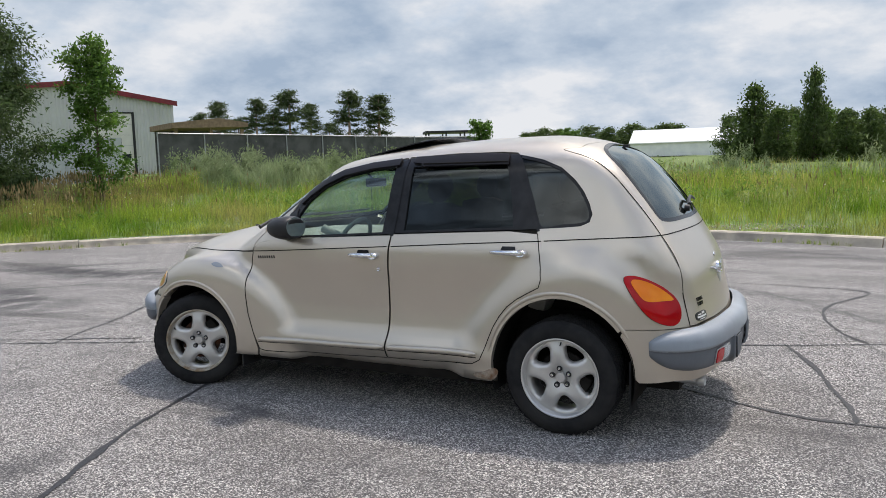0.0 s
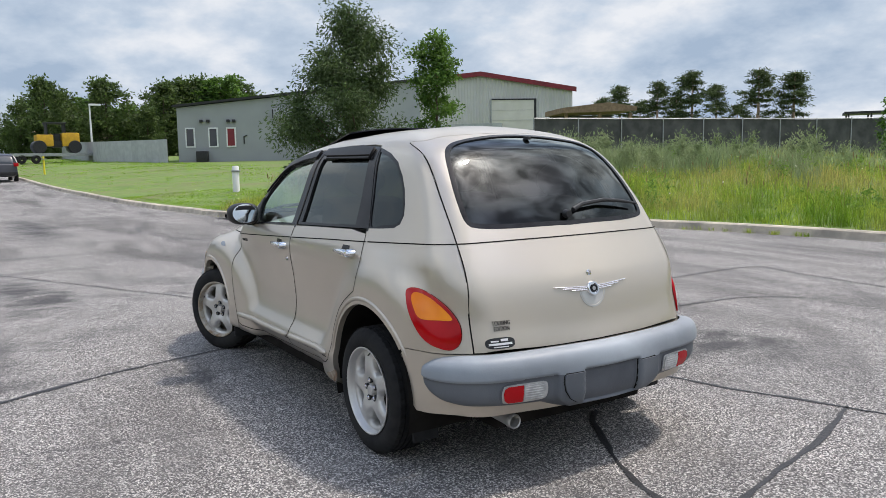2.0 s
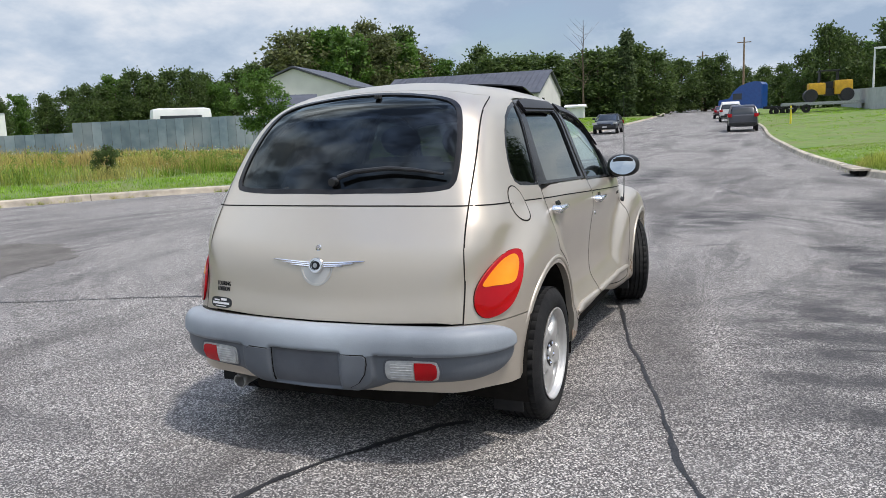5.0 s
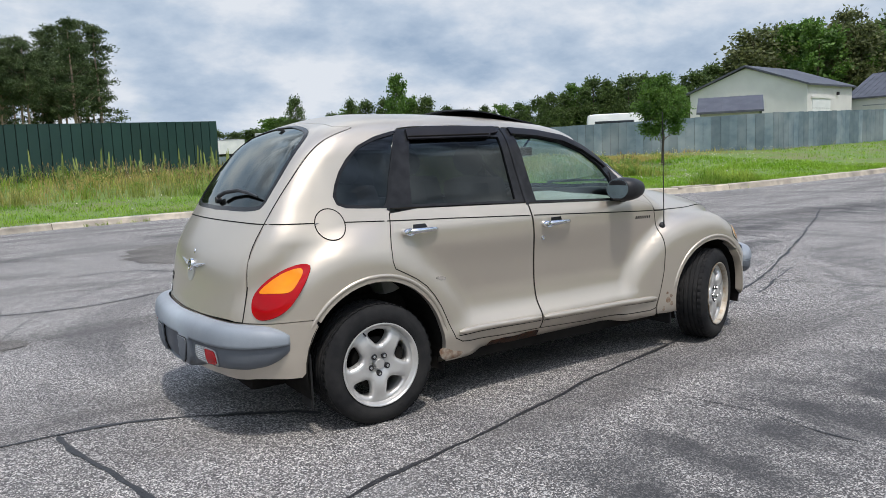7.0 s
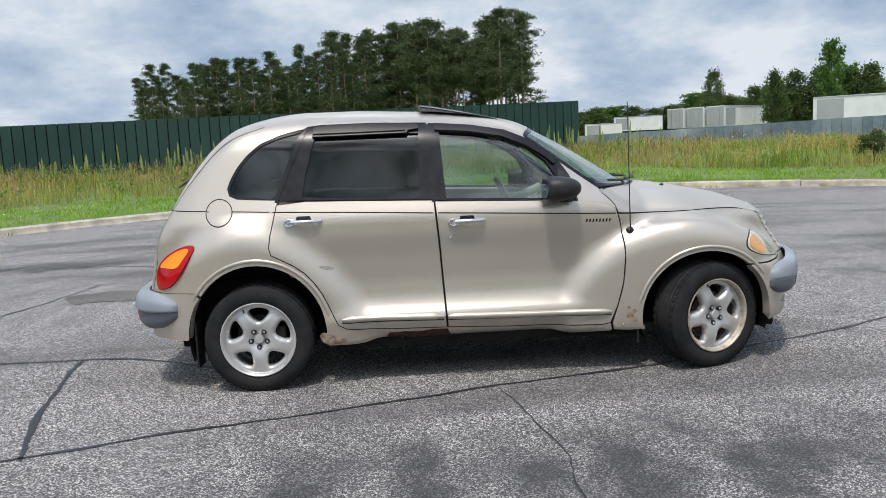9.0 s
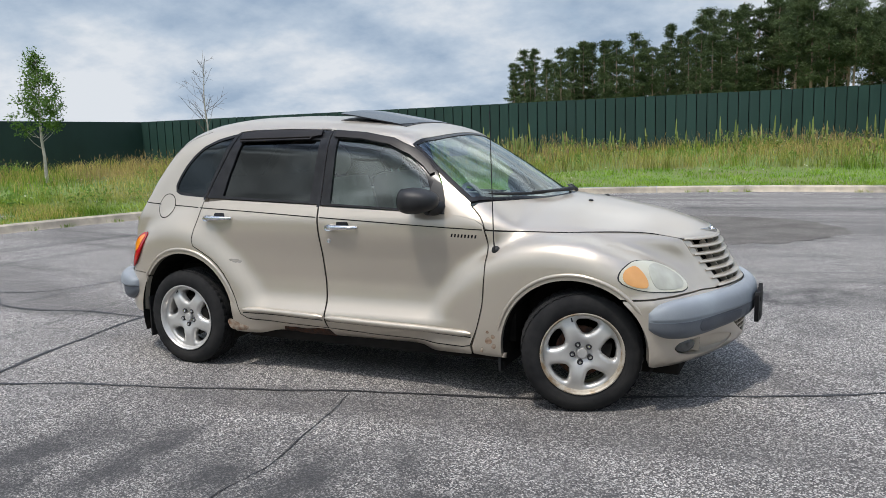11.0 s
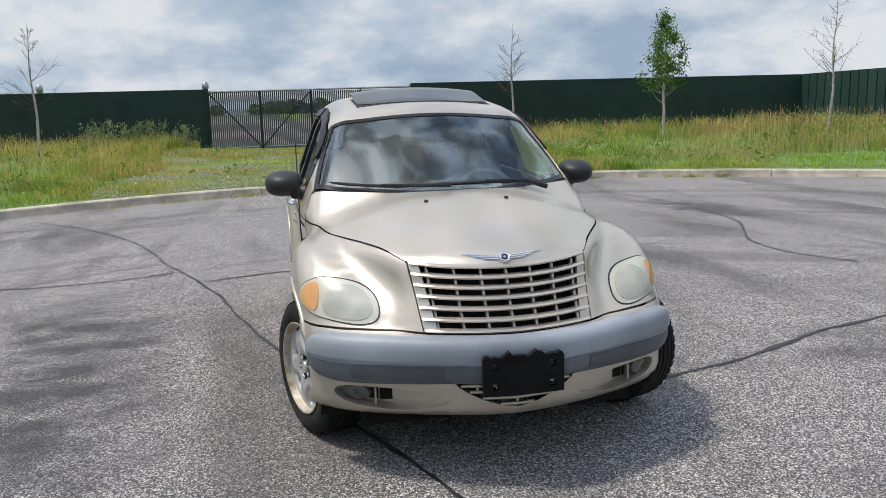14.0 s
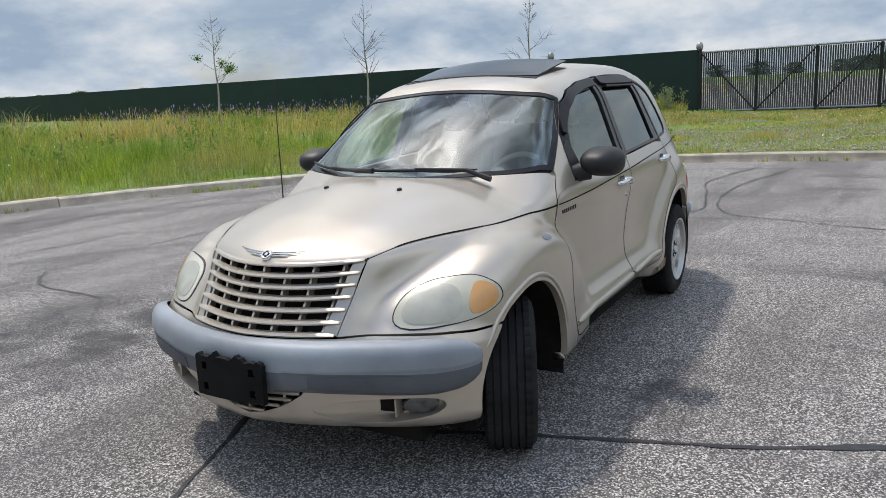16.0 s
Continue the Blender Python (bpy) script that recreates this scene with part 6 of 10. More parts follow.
# ---- underside, lining and cabin ----
def build_inside():
    # plain unseen boxes, set low to block light and darken the ground beneath
    bm = bmesh.new()
    box(bm, -1.86, 1.72, -0.46, 0.46, 0.19, 0.40, bevel=0.03)
    box(bm, 1.55, 1.80, -0.60, 0.60, 0.175, 0.275, bevel=0.02)
    box(bm, -0.88, 0.88, -0.735, 0.735, 0.195, 0.36, bevel=0.03)
    box(bm, 0.95, 1.68, -0.44, 0.44, 0.36, 0.70, bevel=0.05)
    box(bm, 0.80, 0.95, -0.70, 0.70, 0.30, 0.90, bevel=0.03)
    box(bm, -1.90, -0.95, -0.52, 0.52, 0.36, 0.62, bevel=0.05)
    part("underbody", bm, M_UNDER, car, label="dirty dark underside")
    for cx, cz, rx, rz in ((-1.305, 0.325, 0.398, 0.418), (1.30, 0.315, 0.392, 0.382)):
        for s in (False, True):
            line = arch(cx, cz, rx, rz, -18, 198, 26)
            verts, faces = [], []
            for x, z in line:
                for y in (0.48, 0.83 if x < 1.45 else 0.765):
                    verts.append((x, -y if s else y, z))
            k = len(line)
            faces = [(2 * i, 2 * i + 1, 2 * i + 3, 2 * i + 2) for i in range(k - 1)]
            verts.append((cx, -0.48 if s else 0.48, cz))
            faces += [(2 * i, 2 * i + 2, 2 * k) for i in range(k - 1)]
            put("wheel_arch_liner", mesh_from("wheel_arch_liner", verts, faces, M_UNDER, smooth=False), car)
    for s in (1, -1):
        bm = boxes((-1.678, -1.666, min(0.665 * s, 0.80 * s), max(0.665 * s, 0.80 * s), 0.145, 0.42), bevel=0.005)
        part("mud_flap", bm, M_RUBBER, car)
        bm = boxes((0.885, 0.90, min(0.64 * s, 0.82 * s), max(0.64 * s, 0.82 * s), 0.165, 0.36), bevel=0.006)
        part("mud_flap", bm, M_BLACK, car)
    # cabin floor, dashboard, wheel and seats
    part("cabin_floor", boxes((-0.88, 0.88, -0.70, 0.70, 0.36, 0.42), (-1.75, -0.88, -0.46, 0.46, 0.36, 0.42), (-1.75, -1.30, -0.46, 0.46, 0.42, 0.70)), M_SEAT, car)
    bm = bmesh.new()
    pts = [(0.46, 0.74), (0.44, 0.86), (0.47, 0.95), (0.56, 1.0), (0.70, 1.02), (0.86, 1.02), (0.98, 1.0), (0.98, 0.55), (0.55, 0.55)]
    rings = []
    for y in np.linspace(-0.66, 0.66, 19):
        k = 0.035 * (y / 0.66) ** 2
        hump = 0.025 * math.exp(-((y - 0.34) / 0.17) ** 2)
        rings.append([bm.verts.new((x - k * 3 * (x > 0.6), y, z + (hump - k) * (z > 0.9))) for x, z in pts])
    for a, b in zip(rings, rings[1:]):
        for j in range(len(pts)):
            bm.faces.new((a[j], a[(j + 1) % len(pts)], b[(j + 1) % len(pts)], b[j]))
    bm.faces.new(rings[0][::-1])
    bm.faces.new(rings[-1])
    dash = part("dashboard", bm, M_DASH, car, label="grey plastic dashboard")
    for y in (0.24, 0.34, 0.44):
        bm = bmesh.new()
        lathe(bm, [(0.0, 0.0), (0.036, -0.002), (0.040, -0.012), (0.046, -0.008), (0.046, 0.03)], "x", 28)
        part("dial", bm, M_SILVER, dash, m=pose(0.436, y, 0.92))
    for y0, y1 in ((0.12, 0.56), (-0.58, -0.14)):
        part("dash_panel", boxes((0.425, 0.45, y0, y1, 0.86, 0.965), bevel=0.01), M_SILVER, dash, label="silver painted dash panel")
    steer = thing("steering_wheel", "", "", m=pose(0.30, 0.35, 0.945, 0, -28, 0))
    steer.parent = car
    bm = bmesh.new()
    tube(bm, [(0, 0.185 * math.cos(a), 0.185 * math.sin(a)) for a in np.linspace(0, 2 * math.pi, 41)], 0.015, 10, cap=False)
    part("rim", bm, M_DASH, steer)
    part("hub", boxes((-0.03, 0.03, -0.075, 0.075, -0.07, 0.055), bevel=0.02), M_DASH, steer)
    for a in (0.25, math.pi - 0.25, -math.pi / 2):
        bm = bmesh.new()
        tube(bm, [(0, 0, 0), (0, 0.18 * math.cos(a), 0.18 * math.sin(a))], 0.016, 8)
        part("spoke", bm, M_DASH, steer)
    bm = bmesh.new()
    tube(bm, [(0.02, 0, 0), (0.25, 0, -0.02)], 0.03, 10)
    part("column", bm, M_DASH, steer)

    def seat(x, y, w, bench=False):
        s = thing("rear_bench" if bench else "front_seat", "", "", m=pose(x, y, 0.42))
        s.parent = car
        part("cushion", boxes((-0.24, 0.28, -min(w, 0.47), min(w, 0.47), 0.10, 0.26), bevel=0.05), M_SEAT, s)
        bm = boxes((-0.07, 0.07, -w, w, 0.0, 0.60), bevel=0.055)
        bmesh.ops.rotate(bm, cent=(0, 0, 0), matrix=Matrix.Rotation(radians(-14), 3, "Y"), verts=bm.verts)
        bmesh.ops.translate(bm, vec=(-0.22, 0, 0.20), verts=bm.verts)
        part("backrest", bm, M_SEAT, s)
        for hy in ((-0.42, 0.42) if bench else (0.0,)):
            bm = bmesh.new()
            bmesh.ops.create_uvsphere(bm, u_segments=20, v_segments=12, radius=1.0)
            bmesh.ops.scale(bm, vec=(0.055, 0.135, 0.095), verts=bm.verts)
            h = part("headrest", bm, M_SEAT, s, m=pose(-0.385, hy, 0.89, 0, -10, 0))
            for py in (-0.05, 0.05):
                bm = bmesh.new()
                tube(bm, [(0.015, py, -0.15), (0, py, -0.05)], 0.006, 8)
                part("headrest_post", bm, M_CHROME, h)

    seat(0.0, 0.36, 0.25)
    seat(0.0, -0.36, 0.25)
    seat(-0.86, 0.0, 0.62, True)
    bm = bmesh.new()
    box(bm, 0.30, 0.325, -0.12, 0.12, 1.315, 1.375, bevel=0.012)
    tube(bm, [(0.33, 0, 1.36), (0.40, 0, 1.43)], 0.008, 8)
    part("inside_mirror", bm, M_BLACK, car)
    # pale headlining and pillars behind the glass
    g = []
    for y in np.linspace(-0.50, 0.50, 11):
        for x in np.linspace(-1.30, 0.25, 14):
            g.append((x, y))
    p = on_top(g) - (0, 0, 0.045)
    faces = [(i * 14 + j, i * 14 + j + 1, (i + 1) * 14 + j + 1, (i + 1) * 14 + j) for i in range(10) for j in range(13)]
    put("headlining", mesh_from("headlining", p, faces, M_SEAT, smooth=True), car)
    for s in (1, -1):
        for x0, x1, z0 in ((-0.205, 0.74, 0.40), (-1.12, -0.29, 0.76)):
            part("door_card", boxes((x0, x1, min(0.70 * s, 0.735 * s), max(0.70 * s, 0.735 * s), z0, 0.985), bevel=0.015), M_DASH, car)


# ---- fittings ----
def build_fittings():
    for s in (False, True):
        k = -1 if s else 1
        doors = [o for o in car.children if o.name.split(".")[0] in ("front_door", "rear_door") and (o.data.vertices[0].co.y > 0) == (not s)]
        front = next(o for o in doors if o.name.startswith("front"))
        rear = next(o for o in doors if o.name.startswith("rear"))
        for door, x, z, far in ((front, -0.115, 0.927, 1), (rear, -1.045, 0.965, 1)):
            base = on_side([(x + 0.02, z)])[0]
            yy = base[1]
            cup = on_side(dense([(x - 0.035, z - 0.028), (x + 0.03, z - 0.034), (x + 0.085, z - 0.02), (x + 0.095, z + 0.01), (x + 0.07, z + 0.032), (x - 0.02, z + 0.032), (x - 0.045, z)], 0.01, rounded=True))
            skin("handle_cup", cup[:, [0, 2]], on_side, door, M_PAINT, step=0.012, lift=0.0015, depth=0.0, flip=s)
            # black patch paints the shade in the upper part of the cup
            handle = skin("handle_shade", dense([(x - 0.01, z + 0.012), (x + 0.08, z + 0.012), (x + 0.07, z + 0.034), (x - 0.005, z + 0.034)], 0.01), on_side, door, M_TRIM, step=0.015, lift=0.003, depth=0.0, flip=s)
            bm = bmesh.new()
            tube(bm, [(x - 0.055, k * (yy + 0.010), z), (x - 0.03, k * (yy + 0.026), z + 0.002), (x + 0.04, k * (yy + 0.030), z + 0.004), (x + 0.11, k * (yy + 0.024), z + 0.004), (x + 0.135, k * (yy + 0.006), z + 0.003)], [0.014, 0.017, 0.014, 0.012, 0.009], 12)
            h = part("door_handle", bm, M_CHROME, door, label="chrome door handle")
            bm = bmesh.new()
            lathe(bm, [(0.0, 0.044), (0.012, 0.043), (0.0135, 0.038), (0.021, 0.040), (0.026, 0.034), (0.028, 0.0)], "y", 26)
            bmesh.ops.scale(bm, vec=(1.25, k, 0.8), verts=bm.verts)
            bm2 = bm
            part("push_button", bm2, M_CHROME, h, m=Matrix.Translation((x - 0.045, k * (yy - 0.004), z)))
        lx, lz = -0.182, 0.848
        ly = on_side([(lx, lz)])[0][1]
        bm = bmesh.new()
        lathe(bm, [(0.0, 0.006), (0.005, 0.006), (0.006, 0.004), (0.012, 0.005), (0.014, 0.0)], "y", 20)
        bmesh.ops.scale(bm, vec=(1, k, 1), verts=bm.verts)
        part("key_lock", bm, M_CHROME, front, m=Matrix.Translation((lx, k * ly, lz)))
        # door mirror
        mirror = thing("door_mirror", "", "", m=pose(0.43, k * 0.865, 1.093))
        mirror.parent = car
        bm = bmesh.new()
        bmesh.ops.create_uvsphere(bm, u_segments=32, v_segments=18, radius=1.0)
        for v in bm.verts:
            c = v.co
            c.y, c.z = (math.copysign(abs(q) ** 0.8, q) for q in (c.y, c.z))
            c.x = c.x * 0.135 if c.x > 0 else max(c.x, -0.68) * 0.105
            c.y *= 0.104
            c.z *= 0.072 * (1 - 0.9 * c.x)
        bmesh.ops.rotate(bm, cent=(0, 0, 0), matrix=Matrix.Rotation(radians(-6 * k), 3, "Z"), verts=bm.verts)
        part("mirror_shell", bm, M_BLACK, mirror, label="black mirror housing")
        bm = bmesh.new()
        lathe(bm, [(0.0, -0.0735), (0.99, -0.073)], "x", 32)
        bmesh.ops.scale(bm, vec=(1, 0.083, 0.063), verts=bm.verts)
        part("mirror_glass", bm, material("mirror_silver", (0.8, 0.83, 0.85), rough=0.03, metal=1.0) if not s else bpy.data.materials["mirror_silver"], mirror, m=pose(0, 0, 0, 0, 4, -6 * k))
        bm = bmesh.new()
        tube(bm, [(0.05, -0.06 * k, -0.035), (0.085, -0.11 * k, -0.05), (0.105, -0.16 * k, -0.055)], [0.05, 0.042, 0.055], 14)
        part("mirror_arm", bm, M_BLACK, mirror)
        skin("mirror_sail", dense([(0.40, 1.022), (0.565, 1.012), (0.555, 1.09), (0.525, 1.17), (0.47, 1.20), (0.45, 1.10)], 0.015), on_side, front, M_BLACK, step=0.02, lift=0.004, depth=0.012, flip=s)
        # maker's side script, as bars
        for i in range(8):
            a = 0.605 + 0.0195 * i
            skin("script_bar", dense([(a, 0.889 - 0.0008 * i), (a + 0.009, 0.889 - 0.0008 * i), (a + 0.013, 0.907 - 0.0008 * i), (a + 0.004, 0.907 - 0.0008 * i)], 0.02), on_side, front, M_TRIM, step=0.02, lift=0.002, depth=0.002, flip=s)
        # black centre pillar between the doors' windows
        ribbon("centre_pillar", sided(on_side(dense([(-0.266, 1.045), (-0.275, 1.25), (-0.283, 1.492)], 0.03, False)), s), 0.022, M_TRIM, car, lift=0.0012)
        ribbon("rear_pillar", sided(on_side(dense([(-1.170, 1.08), (-1.10, 1.25), (-1.035, 1.40), (-0.99, 1.50)], 0.03, False)), s), 0.016, M_TRIM, car, lift=0.0012)
    # fuel flap on the right side
    o = dense([(-1.497 + 0.075 * math.cos(a), 1.037 + 0.075 * math.sin(a)) for a in np.linspace(0, 2 * math.pi, 40, endpoint=False)], 0.02)
    skin("fuel_flap_gap", inset(o, -0.004), on_side, car, M_UNDER, holes=[inset(o, 0.0015)], step=0.02, lift=0.0012, depth=0, flip=True)
    flap = skin("fuel_flap", inset(o, 0.002), on_side, car, M_PAINT, step=0.02, lift=0.0015, depth=0.006, flip=True)
    bm = bmesh.new()
    fp = on_side([(-1.562, 1.037)])[0]
    lathe(bm, [(0.0, 0.004), (0.012, 0.002), (0.014, -0.002)], "y", 16, (fp[0], -fp[1] - 0.002, fp[2]))
    part("finger_notch", bm, M_CHROME, flap)
    # radio aerial on the right front fender
    ap = on_side([(0.866, 0.822)])[0] * (1, -1, 1)
    aerial = thing("radio_aerial", "", "", m=Matrix.Translation(ap))
    aerial.parent = car
    bm = bmesh.new()
    lathe(bm, [(0.0, 0.016), (0.014, 0.012), (0.022, 0.004), (0.026, -0.006)], "y", 20)
    bmesh.ops.scale(bm, vec=(1, -1, 1), verts=bm.verts)
    part("aerial_foot", bm, M_BLACK, aerial)
    bm = bmesh.new()
    tube(bm, [(0, -0.012, 0.0), (-0.004, -0.016, 0.06), (-0.012, -0.018, 0.70), (-0.014, -0.018, 0.74)], [0.005, 0.0035, 0.0022, 0.0028], 8)
    part("aerial_mast", bm, M_BLACK, aerial)
    # raised glass sunroof
    skin("sunroof", dense([(-0.325, -0.36), (-0.31, -0.405), (0.10, -0.40), (0.135, -0.30), (0.15, 0.0), (0.135, 0.30), (0.10, 0.40), (-0.31, 0.405), (-0.325, 0.36)], 0.03), on_top, car, M_SUNROOF, step=0.05,
         lift=lambda p: 0.004 + 0.040 * np.clip((0.15 - p[:, 0]) / 0.47, 0, 1), depth=0.007, label="dark glass sunroof tilted open", lifted_normals=True)
    skin("sunroof_seal", dense([(-0.31, -0.41), (0.155, -0.41), (0.155, 0.41), (-0.31, 0.41)], 0.03), on_top, car, M_BLACK, step=0.05, lift=0.003, depth=0.003)
    # wipers and washer jets
    for y0, y1 in ((0.42, -0.12), (-0.12, -0.62)):
        bm = bmesh.new()
        p = on_top([(TOP_X(y), y) for y in np.linspace(y0, y1, 12)])
        tube(bm, p + normals(p) * 0.022, [0.004] + [0.008] * 10 + [0.004], 8)
        wp = part("wiper", bm, M_BLACK, car)
        bm = bmesh.new()
        q = on_top([(TOP_X(y0 + 0.03) + 0.05, y0 + 0.08), (TOP_X(y0) + 0.03, y0 - 0.04), (TOP_X((y0 + y1) / 2), (y0 + y1) / 2)])
        tube(bm, q + normals(q) * 0.03, [0.014, 0.010, 0.006], 8)
        part("wiper_arm", bm, M_BLACK, wp)
    for y in (-0.2, 0.2):
        bm = bmesh.new()
        p = on_top([(1.235, y)])[0]
        bmesh.ops.create_uvsphere(bm, u_segments=12, v_segments=8, radius=0.011, matrix=Matrix.LocRotScale(Vector(p) + Vector((0, 0, 0.003)), None, (1.4, 1, 0.7)))
        part("washer_jet", bm, M_BLACK, car)
    half = [(1.088, 0.0), (1.063, 0.14), (0.993, 0.29), (0.883, 0.50), (0.803, 0.615), (0.72, 0.705)]
    line = np.concatenate([dense3(np.array(half)), dense3(np.array(half) * (1, -1))[::-1][1:]])
    line = line[np.argsort(line[:, 1])]
    ribbon("cowl", on_top(line), 0.05, M_BLACK, car, lift=-0.012)
    bm = bmesh.new()
    p = on_back([(-0.03, 1.165), (-0.10, 1.187), (-0.26, 1.20), (-0.38, 1.19), (-0.505, 1.172)])
    tube(bm, p + normals(p) * 0.028, [0.012, 0.011, 0.010, 0.009, 0.005], 8)
    rw = part("rear_wiper", bm, M_BLACK, gate)
    bm = bmesh.new()
    lathe(bm, [(0.0, 0.03), (0.018, 0.028), (0.022, 0.0)], "x", 16)
    bmesh.ops.scale(bm, vec=(-1, 1, 1), verts=bm.verts)
    pb = on_back([(0.0, 1.16)])[0]
    part("wiper_pivot", bm, M_BLACK, rw, m=Matrix.Translation(pb))
    bm = bmesh.new()
    p = on_top([(-1.445, -0.05)])[0]
    box(bm, p[0] - 0.02, p[0] + 0.015, -0.062, -0.038, p[2] - 0.005, p[2] + 0.012, bevel=0.004)
    part("washer_jet", bm, M_BLACK, gate)
    # exhaust, rust and a scrape
    bm = bmesh.new()
    tube(bm, [(-1.6, 0.455, 0.285), (-1.9, 0.455, 0.270), (-1.975, 0.455, 0.266)], 0.030, 20, cap=False)
    tube(bm, [(-1.975, 0.455, 0.266), (-1.6, 0.455, 0.285)], 0.026, 20, cap=False)
    lathe(bm, [(0.026, -1.985), (0.030, -1.99), (0.033, -1.985), (0.033, -1.955), (0.030, -1.95)], "x", 28, (0, 0.455, 0.266))
    part("exhaust_tip", bm, M_ALLOY, car, label="bright round exhaust tip")
    bm = bmesh.new()
    tube(bm, [(-1.25, 0.40, 0.31), (-1.75, 0.44, 0.31)], 0.09, 16)
    part("silencer", bm, M_UNDER, car)
    rng = random.Random(4)
    ragged = [(-0.56 + 0.34 * u, 0.298 + rng.uniform(-0.006, 0.008)) for u in np.linspace(0, 1, 9)] + [(-0.20 - 0.38 * u, 0.258 + rng.uniform(-0.006, 0.008)) for u in np.linspace(0, 1, 9)]
    skin("rust_hole", np.array(ragged), on_side, car, M_RUST, step=0.03, lift=0.003, depth=0.003, flip=True, label="rusted-through sill")
    # flat grey marks for a scratched dent, whose hollow is only coloured in
    for cx, cz, w in ((-0.90, 0.70, 0.024), (-0.875, 0.693, 0.017), (-0.925, 0.705, 0.014)):
        door = next(o for o in car.children if o.name.startswith("rear_door") and o.data.vertices[0].co.y < 0)
        skin("paint_chip", dense([(cx - w, cz), (cx - w * 0.4, cz + w * 0.4), (cx + w, cz + 0.004), (cx + w * 0.3, cz - w * 0.6)], 0.006, rounded=True), on_side, door, M_DENT, step=0.01, lift=0.0012, depth=0.001, flip=True)
    for s in (False, True):
        q = [(-0.955, 0.315), (-0.93, 0.330), (-0.885, 0.312), (-0.85, 0.296), (-0.80, 0.285), (-0.82, 0.262), (-0.90, 0.258), (-0.94, 0.275)]
        skin("rust_stain", dense(q, 0.01, rounded=True), on_side, car, M_SILLRUST, step=0.02, lift=0.0015, depth=0.001, flip=s, label="rusty sill end before the wheel")
    fender = next(o for o in car.children if o.name.startswith("front_fender") and o.data.vertices[0].co.y > 0)
    rusty = next(o for o in car.children if o.name.startswith("front_fender") and o.data.vertices[0].co.y < 0)
    for cx, cz, w in ((0.842, 0.335, 0.020), (0.868, 0.362, 0.012), (0.835, 0.385, 0.009), (0.872, 0.312, 0.016), (0.80, 0.285, 0.012)):
        spot = [(cx + w * rng.uniform(0.6, 1.2) * math.cos(k * 0.9), cz + w * rng.uniform(0.7, 1.4) * math.sin(k * 0.9)) for k in range(7)]
        skin("rust_spot", dense(spot, 0.006, rounded=True), on_side, rusty, M_SILLRUST, step=0.01, lift=0.0013, depth=0.001, flip=True, label="rust bubbling through the paint")
    flake = [(1.015, 0.826), (1.05, 0.846), (1.09, 0.853), (1.115, 0.843), (1.095, 0.83), (1.055, 0.822)]
    skin("paint_flake", dense(flake, 0.008, rounded=True), on_side, fender, M_BUMPER, step=0.01, lift=0.0012, depth=0.001, label="dull grey patch of flaked paint")


M_SUNROOF = material("tinted_sunroof_glass", (0.012, 0.014, 0.018), (0.018, 0.02, 0.025), rough=0.12, scale=5, spec=0.5)
M_SILLRUST = material("flaking_sill_rust", (0.16, 0.085, 0.045), (0.33, 0.28, 0.22), rough=0.9, scale=26, detail=8, bump=0.4, bscale=70)
M_DENT = material("scratched_dent_grey", (0.30, 0.28, 0.25), (0.22, 0.20, 0.17), rough=0.8, scale=40)
TOP_X = curve([(-0.66, 0.73), (-0.5, 0.86), (-0.3, 0.965), (0.0, 1.055), (0.3, 0.965), (0.5, 0.86), (0.66, 0.73)], 0.05)


